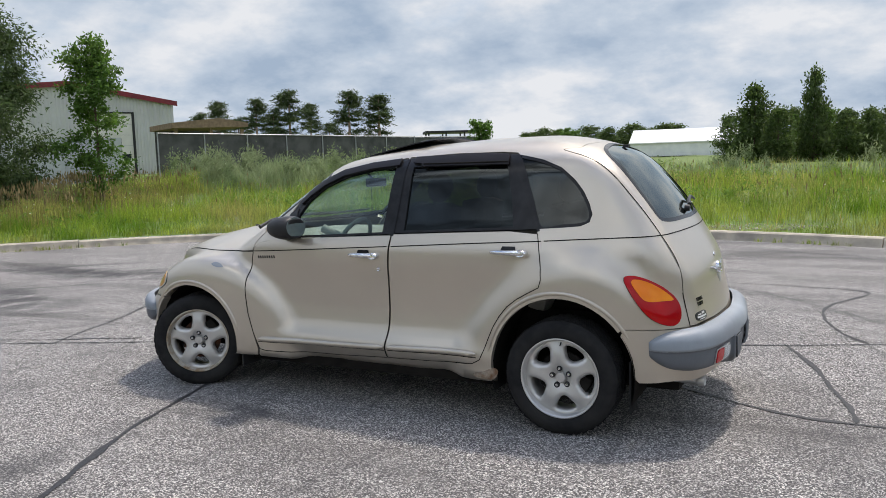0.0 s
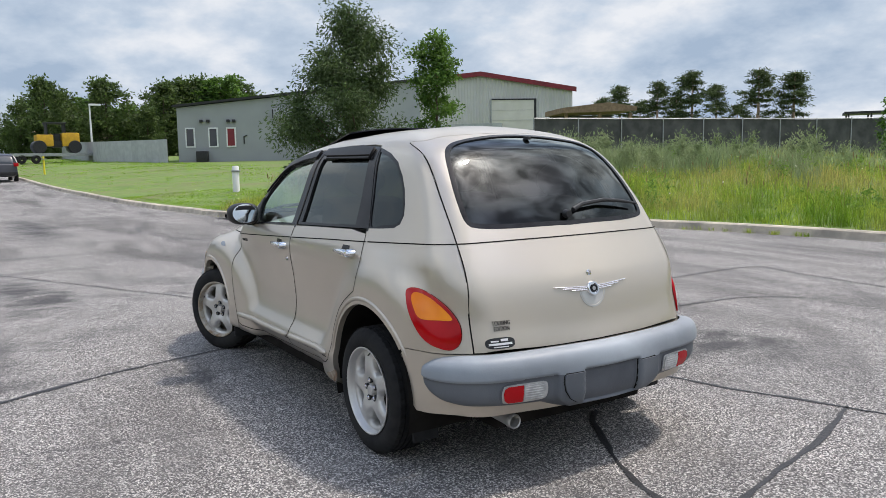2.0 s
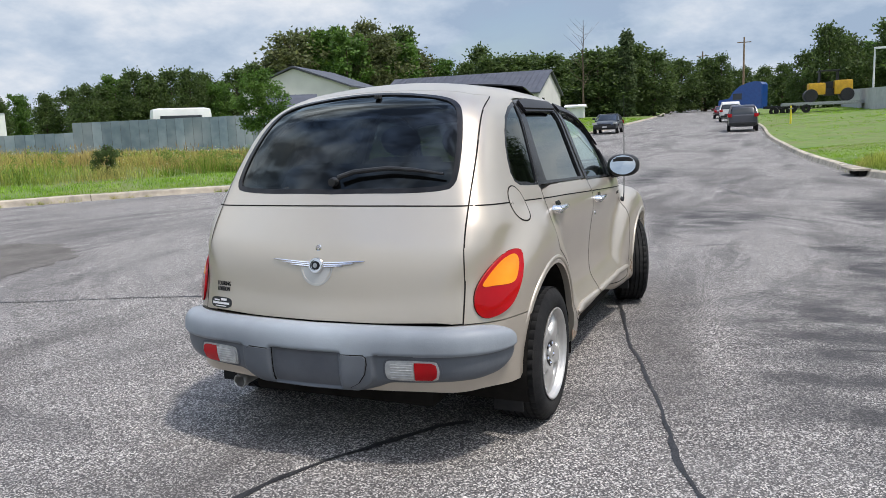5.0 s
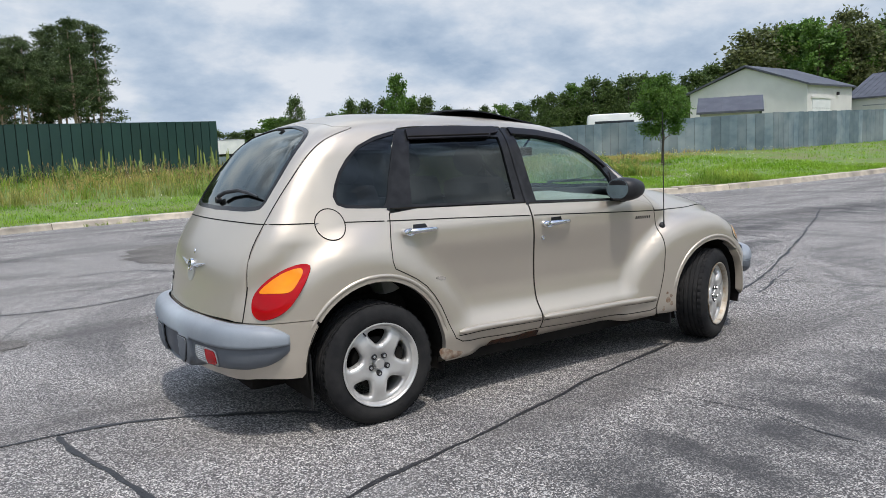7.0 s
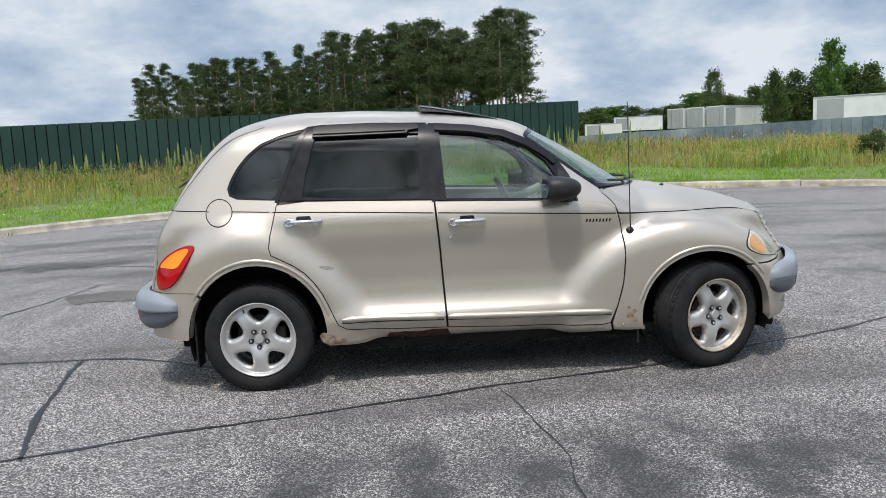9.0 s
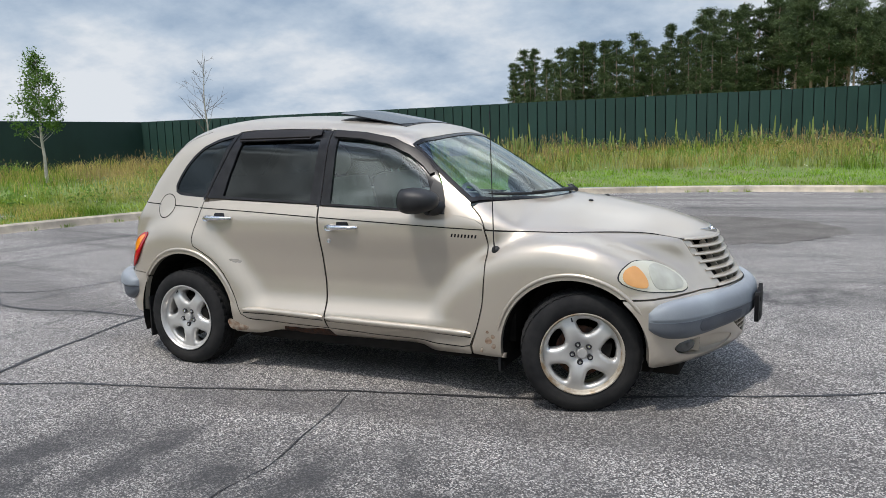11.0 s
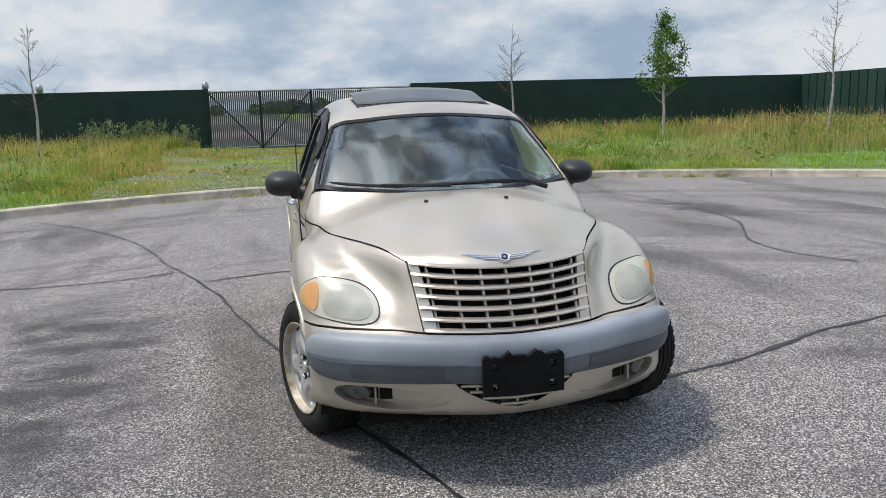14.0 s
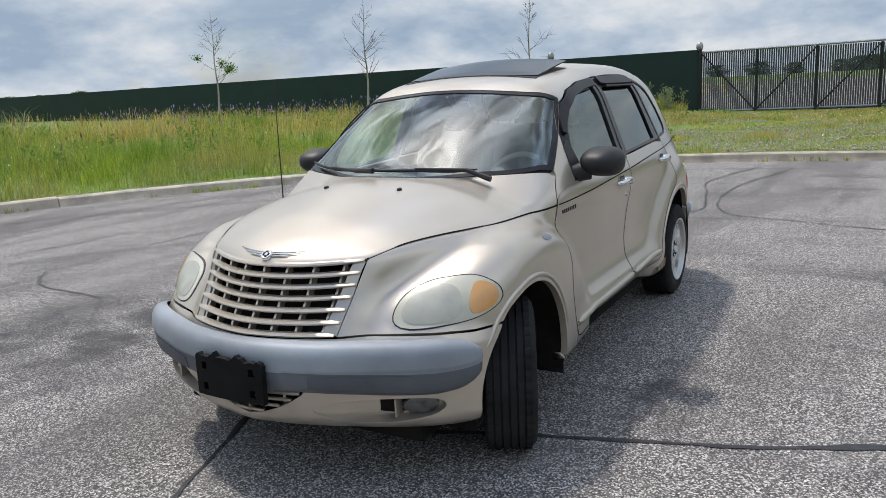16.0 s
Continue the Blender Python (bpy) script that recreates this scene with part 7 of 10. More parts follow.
def build_badges():
    """Winged badges as plain shapes, the legible rear script, and a dealer's plate as bars."""
    def winged(parent, caster, cx, cz, span, s):
        for k in (1, -1):
            for i in range(3):
                bm = bmesh.new()
                z = cz + 0.009 * s - 0.0062 * s * i
                reach = span * (1 - 0.22 * i)
                p = caster([(cx + k * u, z + 0.010 * s * (u / span) ** 1.5) for u in np.linspace(0.03 * s, reach, 9)])
                tube(bm, p + normals(p) * 0.004, [0.0036 * s] * 7 + [0.003 * s, 0.0015 * s], 6)
                part("badge_wing", bm, M_CHROME, parent)
        p = caster([(cx, cz)])
        n = Vector(normals(p)[0])
        bm = bmesh.new()
        lathe(bm, [(0.0, 0.010), (0.020, 0.009), (0.021, 0.013), (0.027, 0.013), (0.030, 0.008), (0.031, 0.0)], "z", 32)
        bmesh.ops.scale(bm, vec=(s, s, s), verts=bm.verts)
        m = Matrix.Translation(Vector(p[0])) @ n.to_track_quat("Z", "Y").to_matrix().to_4x4()
        part("badge_disc", bm, M_CHROME, parent, m=m, label="round chrome badge")
        bm = bmesh.new()
        lathe(bm, [(0.009, 0.0135), (0.016, 0.0135)], "z", 28)
        bmesh.ops.scale(bm, vec=(s, s, s), verts=bm.verts)
        part("badge_ring", bm, M_TRIM, parent, m=m)
        bm = bmesh.new()
        lathe(bm, [(0.0, 0.0142), (0.0085, 0.0138), (0.009, 0.0125)], "z", 24)
        bmesh.ops.scale(bm, vec=(s, s, s), verts=bm.verts)
        part("badge_hub", bm, M_STEEL, parent, m=m)

    bonnet = next(o for o in car.children if o.name.startswith("bonnet"))
    winged(gate, on_back, 0.0, 0.820, 0.225, 1.15)
    winged(bonnet, on_front, 0.0, 0.874, 0.17, 0.8)
    # grip bowl under the rear badge
    bowl = [(0.077 * math.cos(a), 0.812 + 0.076 * math.sin(a)) for a in np.linspace(math.pi, 2 * math.pi, 24)]
    skin("grip_rim", dense(bowl, 0.01), on_back, gate, M_ALLOY, step=0.02, lift=0.002, depth=0.002)
    bowl = [(0.070 * math.cos(a), 0.812 + 0.068 * math.sin(a)) for a in np.linspace(math.pi, 2 * math.pi, 24)]
    skin("grip_bowl", dense(bowl, 0.01), on_back, gate, M_PAINT, step=0.015, lift=lambda p: 0.004 - 0.05 * np.clip(1 - np.hypot(p[:, 1], p[:, 2] - 0.812) / 0.07, 0, 1), depth=0, lifted_normals=True)
    p = on_back([(0.0, 0.892)])[0]
    bm = bmesh.new()
    lathe(bm, [(0.0, -0.006), (0.006, -0.006), (0.007, -0.004), (0.013, -0.005), (0.015, 0.0)], "x", 22)
    part("key_lock", bm, M_CHROME, gate, m=Matrix.Translation(p))
    for text, z in (("TOURING", 0.708), ("EDITION", 0.684)):
        cu = bpy.data.curves.new("script", "FONT")
        cu.body, cu.size, cu.extrude, cu.align_x = text, 0.027, 0.0012, "CENTER"
        tmp = bpy.data.objects.new("script", cu)
        scene.collection.objects.link(tmp)
        me = bpy.data.meshes.new_from_object(tmp.evaluated_get(bpy.context.evaluated_depsgraph_get()))
        bpy.data.objects.remove(tmp)
        me.materials.clear()
        me.materials.append(M_TRIM)
        pp = on_back([(0.512, z + 0.01)])[0]
        n = Vector(normals(np.array([pp]))[0])
        co = np.empty(len(me.vertices) * 3)
        me.vertices.foreach_get("co", co)
        co = co.reshape(-1, 3)
        q = on_back(np.stack([0.512 - 0.72 * co[:, 0], z + co[:, 1]], -1))
        q = q + normals(q) * (0.002 + co[:, 2:3])
        me.vertices.foreach_set("co", q.ravel().astype(np.float32))
        me.update()
        put("script", me, gate, label="dark raised lettering")
    oval = [(0.526 + 0.068 * math.copysign(abs(math.cos(a)) ** 0.6, math.cos(a)), 0.632 + 0.024 * math.copysign(abs(math.sin(a)) ** 0.7, math.sin(a))) for a in np.linspace(0, 2 * math.pi, 40, endpoint=False)]
    sticker = skin("dealer_badge", dense(oval, 0.01), on_back, gate, M_STICKER, step=0.02, lift=0.002, depth=0.002, label="dark oval badge with white bars")
    for y0, y1, z0, z1 in ((0.535, 0.570, 0.638, 0.644), (0.472, 0.580, 0.624, 0.633), (0.49, 0.56, 0.614, 0.618), (0.49, 0.525, 0.640, 0.650)):
        skin("badge_bar", dense([(y0, z0), (y1, z0), (y1, z1), (y0, z1)], 0.02), on_back, sticker, M_WHITE, step=0.02, lift=0.0035, depth=0.001)


build_fascias()
build_bumpers()
build_lamps()
build_grille()
build_wheels()
build_inside()
build_fittings()
build_badges()


# ---- marks on the road ----
def road_ribbon(name, pts, width, mat, parent, seed, lift=0.004):
    """A sealed crack: an uneven band that wanders along its line."""
    rng = np.random.default_rng(seed)
    p = smooth_line([np.array(q, float) for q in pts], 0.07)
    t = np.gradient(p, axis=0)
    n = np.stack([-t[:, 1], t[:, 0]], -1) / np.maximum(np.linalg.norm(t, axis=1), 1e-9)[:, None]
    wander = np.convolve(rng.normal(0, 0.02, len(p) + 8), np.ones(5) / 5, "same")[4:-4]
    p = p + n * wander[:, None]
    w = width * (0.55 + 0.9 * np.abs(np.convolve(rng.normal(0, 1, len(p) + 8), np.ones(4) / 4, "same")[4:-4]))
    w[0] = w[-1] = width * 0.2
    a, b = p - n * w[:, None] / 2, p + n * w[:, None] / 2
    k = len(p)
    xy = np.concatenate([a, b])
    z = road_z(xy[:, 0], xy[:, 1]) + lift
    me = mesh_from(name, np.column_stack([xy, z]), [(i, i + 1, k + i + 1, k + i) for i in range(k - 1)], mat)
    put(name, me, parent)


def build_marks():
    road = bpy.data.objects["road"]
    lines = [
        ([(-7.6, -4.62), (-6.18, -3.44), (-4.66, -2.58), (-3.1, -2.02), (-2.36, -1.71), (-1.9, -1.54), (-1.39, -1.39), (-0.83, -1.23), (-0.22, -1.05), (0.44, -0.89), (1.1, -0.7), (1.6, -0.49), (2.05, -0.32), (2.54, -0.11), (3.0, 0.13), (3.48, 0.32), (5.6, 1.33), (8.7, 2.94), (11.0, 4.2)], 0.024),
        ([(-2.72, 0.08), (-2.6, -0.57), (-2.45, -1.18), (-2.26, -1.72)], 0.034),
        ([(-9.56, 0.34), (-7.6, -0.09), (-6.16, 0.13), (-4.97, 0.3), (-4.5, 0.05), (-3.95, 0.0), (-3.3, 0.12), (-2.72, 0.10), (-2.3, 0.04), (-1.7, -0.3), (-1.5, -0.5)], 0.028),
        ([(0.05, -1.0), (0.15, -1.5), (0.24, -1.94), (0.24, -2.5), (0.4, -4.2)], 0.007),
        ([(1.45, 0.2), (1.27, 0.7), (1.08, 1.36), (0.90, 1.87), (0.62, 2.5), (0.42, 3.15), (0.1, 3.9), (-0.46, 5.27), (-1.1, 6.32), (-2.0, 6.33)], 0.03),
        ([(3.48, 0.32), (3.7, -0.16), (3.88, -0.69), (4.3, -1.7), (4.2, -3.2)], 0.018),
        ([(-3.5, 9.8), (-2.4, 9.0), (-1.5, 8.2)], 0.03),
        ([(-8.4, 4.55), (-5.9, 4.96), (-4.0, 4.76), (-2.8, 4.16), (-1.94, 4.0), (-1.2, 4.3)], 0.032),
        ([(-9.2, 0.84), (-6.76, 0.34), (-4.87, 0.55), (-4.39, 1.4), (-4.1, 2.13), (-3.9, 3.4)], 0.026),
        ([(-1.43, -4.72), (-2.15, -4.63), (-2.87, -4.41), (-2.56, -3.56), (-2.49, -2.96), (-2.65, -2.27), (-2.84, -1.94)], 0.032),
        ([(1.5, -4.17), (1.51, -5.98), (0.8, -5.95), (-1.5, -5.6)], 0.026),
        ([(0.6, -2.9), (0.3, -3.29), (0.22, -4.11), (-0.18, -4.62)], 0.026),
        ([(4.3, 0.5), (3.57, 0.2), (2.9, -0.1)], 0.02),
        ([(14.0, 0.5), (15.8, 1.6), (16.0, 4.0), (17.5, 5.5)], 0.05),
        ([(9.5, -1.5), (12.0, -0.8), (14.0, -1.0)], 0.04),
        ([(20.0, -1.5), (21.0, 2.0), (20.6, 5.5), (21.5, 8.0)], 0.06),
        ([(-3.0, 12.5), (0.0, 11.0), (4.0, 11.2), (8.0, 10.2)], 0.035),
        ([(-7.0, -2.0), (-6.0, -5.5), (-2.5, -7.8), (2.5, -8.4), (7.0, -6.6)], 0.03),
        ([(9.0, 7.0), (7.0, 5.0), (6.4, 2.2)], 0.03),
    ]
    for i, (pts, w) in enumerate(lines):
        road_ribbon("sealed_crack", pts, w, M_SEAL, road, 40 + i)
    rng = np.random.default_rng(9)
    for pts in ([(-0.87, 8.05), (-0.42, 9.04), (0.29, 9.32), (2.0, 9.1), (2.9, 7.6), (2.3, 6.3), (1.04, 5.72), (0.4, 5.63), (-0.4, 6.4), (-0.85, 7.1)], [(-3.78, 2.3), (-3.85, 2.79), (-3.2, 2.86), (-2.73, 2.75), (-2.58, 2.54), (-3.1, 2.4)]):
        o = dense(pts, 0.12, rounded=True)
        o = o + rng.normal(0, 0.045, o.shape)
        v, f, _ = fill(o, step=0.4)
        put("asphalt_patch", mesh_from("asphalt_patch", np.column_stack([v, road_z(v[:, 0], v[:, 1]) + 0.005]), f, M_PATCH), road)
    # storm drain mouths in the kerb
    for x, y, a in ((14.9, -3.62, 8), (13.6, 9.28, -10)):
        bm = boxes((-0.45, 0.45, -0.05, 0.14, 0.0, 0.115), bevel=0.01)
        drain = thing("storm_drain", "dark storm drain mouth set in the concrete kerb", "drain", m=pose(x, y, float(road_z(x, y)) + 0.012, 0, 0, a), group="storm drains")
        part("drain_mouth", bm, M_UNDER, drain)
        part("drain_lintel", boxes((-0.55, 0.55, -0.06, 0.3, 0.115, 0.165), bevel=0.012), M_KERB, drain)


build_marks()


# ---- fences ----
def along(a, b, step):
    a, b = np.array(a, float), np.array(b, float)
    n = max(1, round(np.linalg.norm(b - a) / step))
    return [(a + (b - a) * i / n, a + (b - a) * (i + 1) / n) for i in range(n)]


def slab(a, b, z0, z1, t, mat, name, parent, ribs=0):
    """An upright panel between two ground points, with thickness."""
    d = (b - a) / np.linalg.norm(b - a)
    n = np.array((-d[1], d[0])) * t / 2
    verts, faces = [], []
    k = max(1, ribs * 2)
    for i in range(k + 1):
        u = i / k
        p = a + (b - a) * u
        out = n * (1.0 if ribs and i % 2 else 0.0) * 2
        za, zb = z0[0] + (z0[1] - z0[0]) * u, z1[0] + (z1[1] - z1[0]) * u
        for q, z in ((p - n - out, za), (p - n - out, zb), (p + n, zb), (p + n, za)):
            verts.append((q[0], q[1], z))
    for i in range(k):
        for j in range(4):
            faces.append((4 * i + j, 4 * i + (j + 1) % 4, 4 * i + 4 + (j + 1) % 4, 4 * i + 4 + j))
    faces += [(0, 1, 2, 3), tuple(range(4 * k, 4 * k + 4))[::-1]]
    return put(name, mesh_from(name, verts, faces, mat), parent)


def board_fence(label, runs, width, mat, tops, gap=0.02, t=0.03, post=None, name="fence", piece="board", rnd=0.0, behind=None):
    """A fence of upright boards that follows the ground."""
    f = thing(name, label, "fence")
    rng = random.Random(2)
    for (a, b), (ta, tb) in zip(runs, tops):
        parts = along(a, b, width)
        for i, (p, q) in enumerate(parts):
            u0, u1 = i / len(parts), (i + 1) / len(parts)
            d = (q - p) / np.linalg.norm(q - p)
            p2, q2 = p + d * gap / 2, q - d * gap / 2
            lift = rng.uniform(-rnd, rnd)
            slab(p2, q2, (gz(*p2) - 0.15, gz(*q2) - 0.15), (ta + (tb - ta) * u0 + lift, ta + (tb - ta) * u1 + lift), t, mat, piece, f)
        # a dark rail line behind closes the gaps
        for i, (p, q) in enumerate(along(a, b, 6.0)):
            n = len(along(a, b, 6.0))
            d = (q - p) / np.linalg.norm(q - p)
            off = np.array((-d[1], d[0])) * 0.045
            if off @ p < 0:
                off = -off
            u0, u1 = i / n, (i + 1) / n
            slab(p + off, q + off, (gz(*p) - 0.1, gz(*q) - 0.1), (ta + (tb - ta) * u0 - 0.015, ta + (tb - ta) * u1 - 0.015), 0.02, behind or M_DARKMESH, "backing", f)
    return f


def build_fences():
    # green screen fence by the gate, in long panels
    screen = thing("screen_fence", "dark green privacy screen fence behind tall grass", "fence")
    for a, b, za, zb in (((-23.2, -62.0), (-23.2, -3.35), 2.15, 2.42), ((-23.1, 3.75), (-23.0, 19.5), 2.50, 2.56)):
        n = len(along(a, b, 3.0))
        for i, (p, q) in enumerate(along(a, b, 3.0)):
            zp, zq = za + (zb - za) * i / n, za + (zb - za) * (i + 1) / n
            slab(p, q + (q - p) * 0.002, (gz(*p) - 0.2, gz(*q) - 0.2), (zp, zq), 0.03, M_GREENFENCE, "screen_panel", screen)
            bm = bmesh.new()
            tube(bm, [(p[0] - 0.06, p[1], gz(*p) - 0.2), (p[0] - 0.06, p[1], zp - 0.03)], 0.03, 8)
            part("post", bm, M_STEEL, screen)
    # ribbed green metal fence along the far side
    board_fence("dark green ribbed metal fence with upright joints", [((-23.0, 19.5), (6.5, 27.0))], 0.36, M_GREENMETAL, [(2.56, 2.95)], gap=0.034, behind=M_FENCEGAP, t=0.05, name="metal_fence", piece="panel")
    # faded blue fence
    board_fence("faded blue-grey board fence with peeling white patches", [((4.0, 36.0), (22.2, 28.4)), ((22.2, 28.4), (31.8, 19.2)), ((31.8, 19.2), (55.4, 19.0))], 0.42, M_BLUEFENCE, [(1.45, 1.86), (2.3, 2.55), (2.55, 2.75)], gap=0.012, rnd=0.012)
    # grey fences beside the workshop
    board_fence("plain grey painted board fence", [((31.0, -24.1), (38.5, -19.5)), ((38.5, -19.5), (53, -22.0))], 0.6, M_GREYFENCE, [(3.4, 3.5), (3.5, 3.9)], gap=0.01)
    board_fence("long grey painted wall of boards", [((67.5, -14.0), (78, -10.5)), ((78, -10.5), (104, -9.5))], 1.2, M_GREYFENCE, [(3.6, 3.7), (3.7, 4.3)], gap=0.01)
    # chain-link fence with dark screening
    link = thing("chain_fence", "steel chain-link fence lined with dark mesh", "fence")
    for (a, b), (ta, tb) in zip((((29.8, -25.4), (24.5, -44.0)), ((24.5, -44.0), (21.8, -51.0))), ((3.6, 3.55), (3.55, 3.6))):
        n = len(along(a, b, 2.9))
        for i, (p, q) in enumerate(along(a, b, 2.9)):
            zp, zq = ta + (tb - ta) * i / n, ta + (tb - ta) * (i + 1) / n
            slab(p, q, (gz(*p) - 0.1, gz(*q) - 0.1), (zp - 0.04, zq - 0.04), 0.015, M_DARKMESH, "mesh_screen", link)
            bm = bmesh.new()
            d = (q - p) / np.linalg.norm(q - p)
            off = np.array((d[1], -d[0])) * 0.06
            if (p + off)[0] > p[0]:
                off = -off
            tube(bm, [(*(p + off), gz(*p) - 0.1), (*(p + off), zp + 0.05)], 0.038, 8)
            part("post", bm, M_STEEL, link)
            bm = bmesh.new()
            tube(bm, [(*(p + off), zp), (*(q + off), zq)], 0.028, 6)
            part("rail", bm, M_STEEL, link)
    # slatted chain-link gate
    gate2 = thing("yard_gate", "wide steel chain-link gate with upright grey slats", "gate")
    y0, y1, zb, zt = -3.3, 3.7, 0.40, 2.32
    for y in (y0, -1.55, 0.2, 1.95, y1):
        bm = bmesh.new()
        tube(bm, [(-23.11, y, 0.1), (-23.11, y, zt + (0.1 if y in (y0, y1) else 0.0))], 0.045 if y in (y0, y1) else 0.03, 8)
        part("gate_post", bm, M_STEEL if y == y1 else M_BLACKMETAL, gate2)
    for z, m in ((zb, M_STEEL), (zt, M_STEEL), (zb - 0.1, M_KERB)):
        bm = bmesh.new()
        tube(bm, [(-23.15, y0, z), (-23.15, y1, z + 0.06)], 0.035, 8)
        part("gate_rail", bm, m, gate2)
    for ya, yb in ((y0, -1.55), (-1.55, 0.2), (0.2, 1.95), (1.95, y1)):
        bm = bmesh.new()
        tube(bm, [(-23.09, ya, zt if ya == y0 else zb), (-23.09, yb, zb if ya == y0 else zt)], 0.026, 6)
        part("brace", bm, M_BLACKMETAL, gate2)
    M_SLAT = material("dark_grey_slat", (0.05, 0.056, 0.06), (0.08, 0.088, 0.092), rough=0.7, scale=3, local=False)
    slat = mesh_from("slat", *plain_box(0.008, 0.050, zt - zb - 0.02), M_SLAT)
    k = 104
    for i in range(k):
        put("slat", slat, gate2, Matrix.Translation((-23.18, y0 + (y1 - y0) * (i + 0.5) / k, zb + 0.01)))
    for y in (-3.35, -8.6):
        bm = bmesh.new()
        bmesh.ops.create_uvsphere(bm, u_segments=12, v_segments=8, radius=0.13)
        bmesh.ops.scale(bm, vec=(1, 0.9, 1.25), verts=bm.verts)
        part("post_cap", bm, M_STEEL, gate2 if y > -5 else screen, m=Matrix.Translation((-23.2, y, 2.52)))


def plain_box(x, y, z):
    v = [(sx * x / 2, sy * y / 2, zz) for zz in (0, z) for sx, sy in ((-1, -1), (1, -1), (1, 1), (-1, 1))]
    return v, [(0, 3, 2, 1), (4, 5, 6, 7), (0, 1, 5, 4), (1, 2, 6, 5), (2, 3, 7, 6), (3, 0, 4, 7)]


build_fences()


def build_yard():
    xs, ys = np.linspace(-75, -23.4, 14), np.linspace(-34, 34, 15)
    g = np.stack(np.meshgrid(xs, ys), -1).reshape(-1, 2)
    z = ground_z(g[:, 0], g[:, 1]) + 0.05
    f = [(j * 14 + i, j * 14 + i + 1, j * 14 + 15 + i, j * 14 + 14 + i) for j in range(14) for i in range(13)]
    tagged(put("yard", mesh_from("yard", np.column_stack([g, z]), f, M_YARD, smooth=True)), "grey gravel lot behind the gate", "yard", kind="structure")


M_YARD = material("grey_lot_gravel", (0.20, 0.195, 0.19), (0.13, 0.127, 0.123), rough=0.95, scale=9, c3=(0.16, 0.15, 0.135), scale3=0.5, bump=0.4, bscale=40, local=False)
build_yard()


# ---- buildings ----
def frame_of(a, b):
    """A pose whose x runs from a to b and whose y runs away behind."""
    a, b = Vector((*a, 0)), Vector((*b, 0))
    x = (b - a).normalized()
    y = Vector((0, 0, 1)).cross(x)
    m = Matrix((x, y, (0, 0, 1))).transposed().to_4x4()
    m.translation = a
    return m


def prism(bm, outline, y0, y1):
    """Pushes an upright outline (x, z) from y0 to y1."""
    a = [bm.verts.new((x, y0, z)) for x, z in outline]
    b = [bm.verts.new((x, y1, z)) for x, z in outline]
    n = len(a)
    bm.faces.new(a)
    bm.faces.new(b[::-1])
    for i in range(n):
        bm.faces.new((a[i], b[i], b[(i + 1) % n], a[(i + 1) % n]))
    return bm


def window_part(parent, x, z, w, h, y=-0.02, frame_mat=None, glass=None):
    win = part("window", boxes((x - w / 2 - 0.12, x + w / 2 + 0.12, y - 0.05, y + 0.05, z - h / 2 - 0.12, z + h / 2 + 0.12)), frame_mat or M_WHITE, parent, smooth=False)
    part("pane", boxes((x - w / 2, x + w / 2, y - 0.07, y - 0.04, z - h / 2, z + h / 2)), glass or M_DARKGLASS, win, smooth=False)
    return win


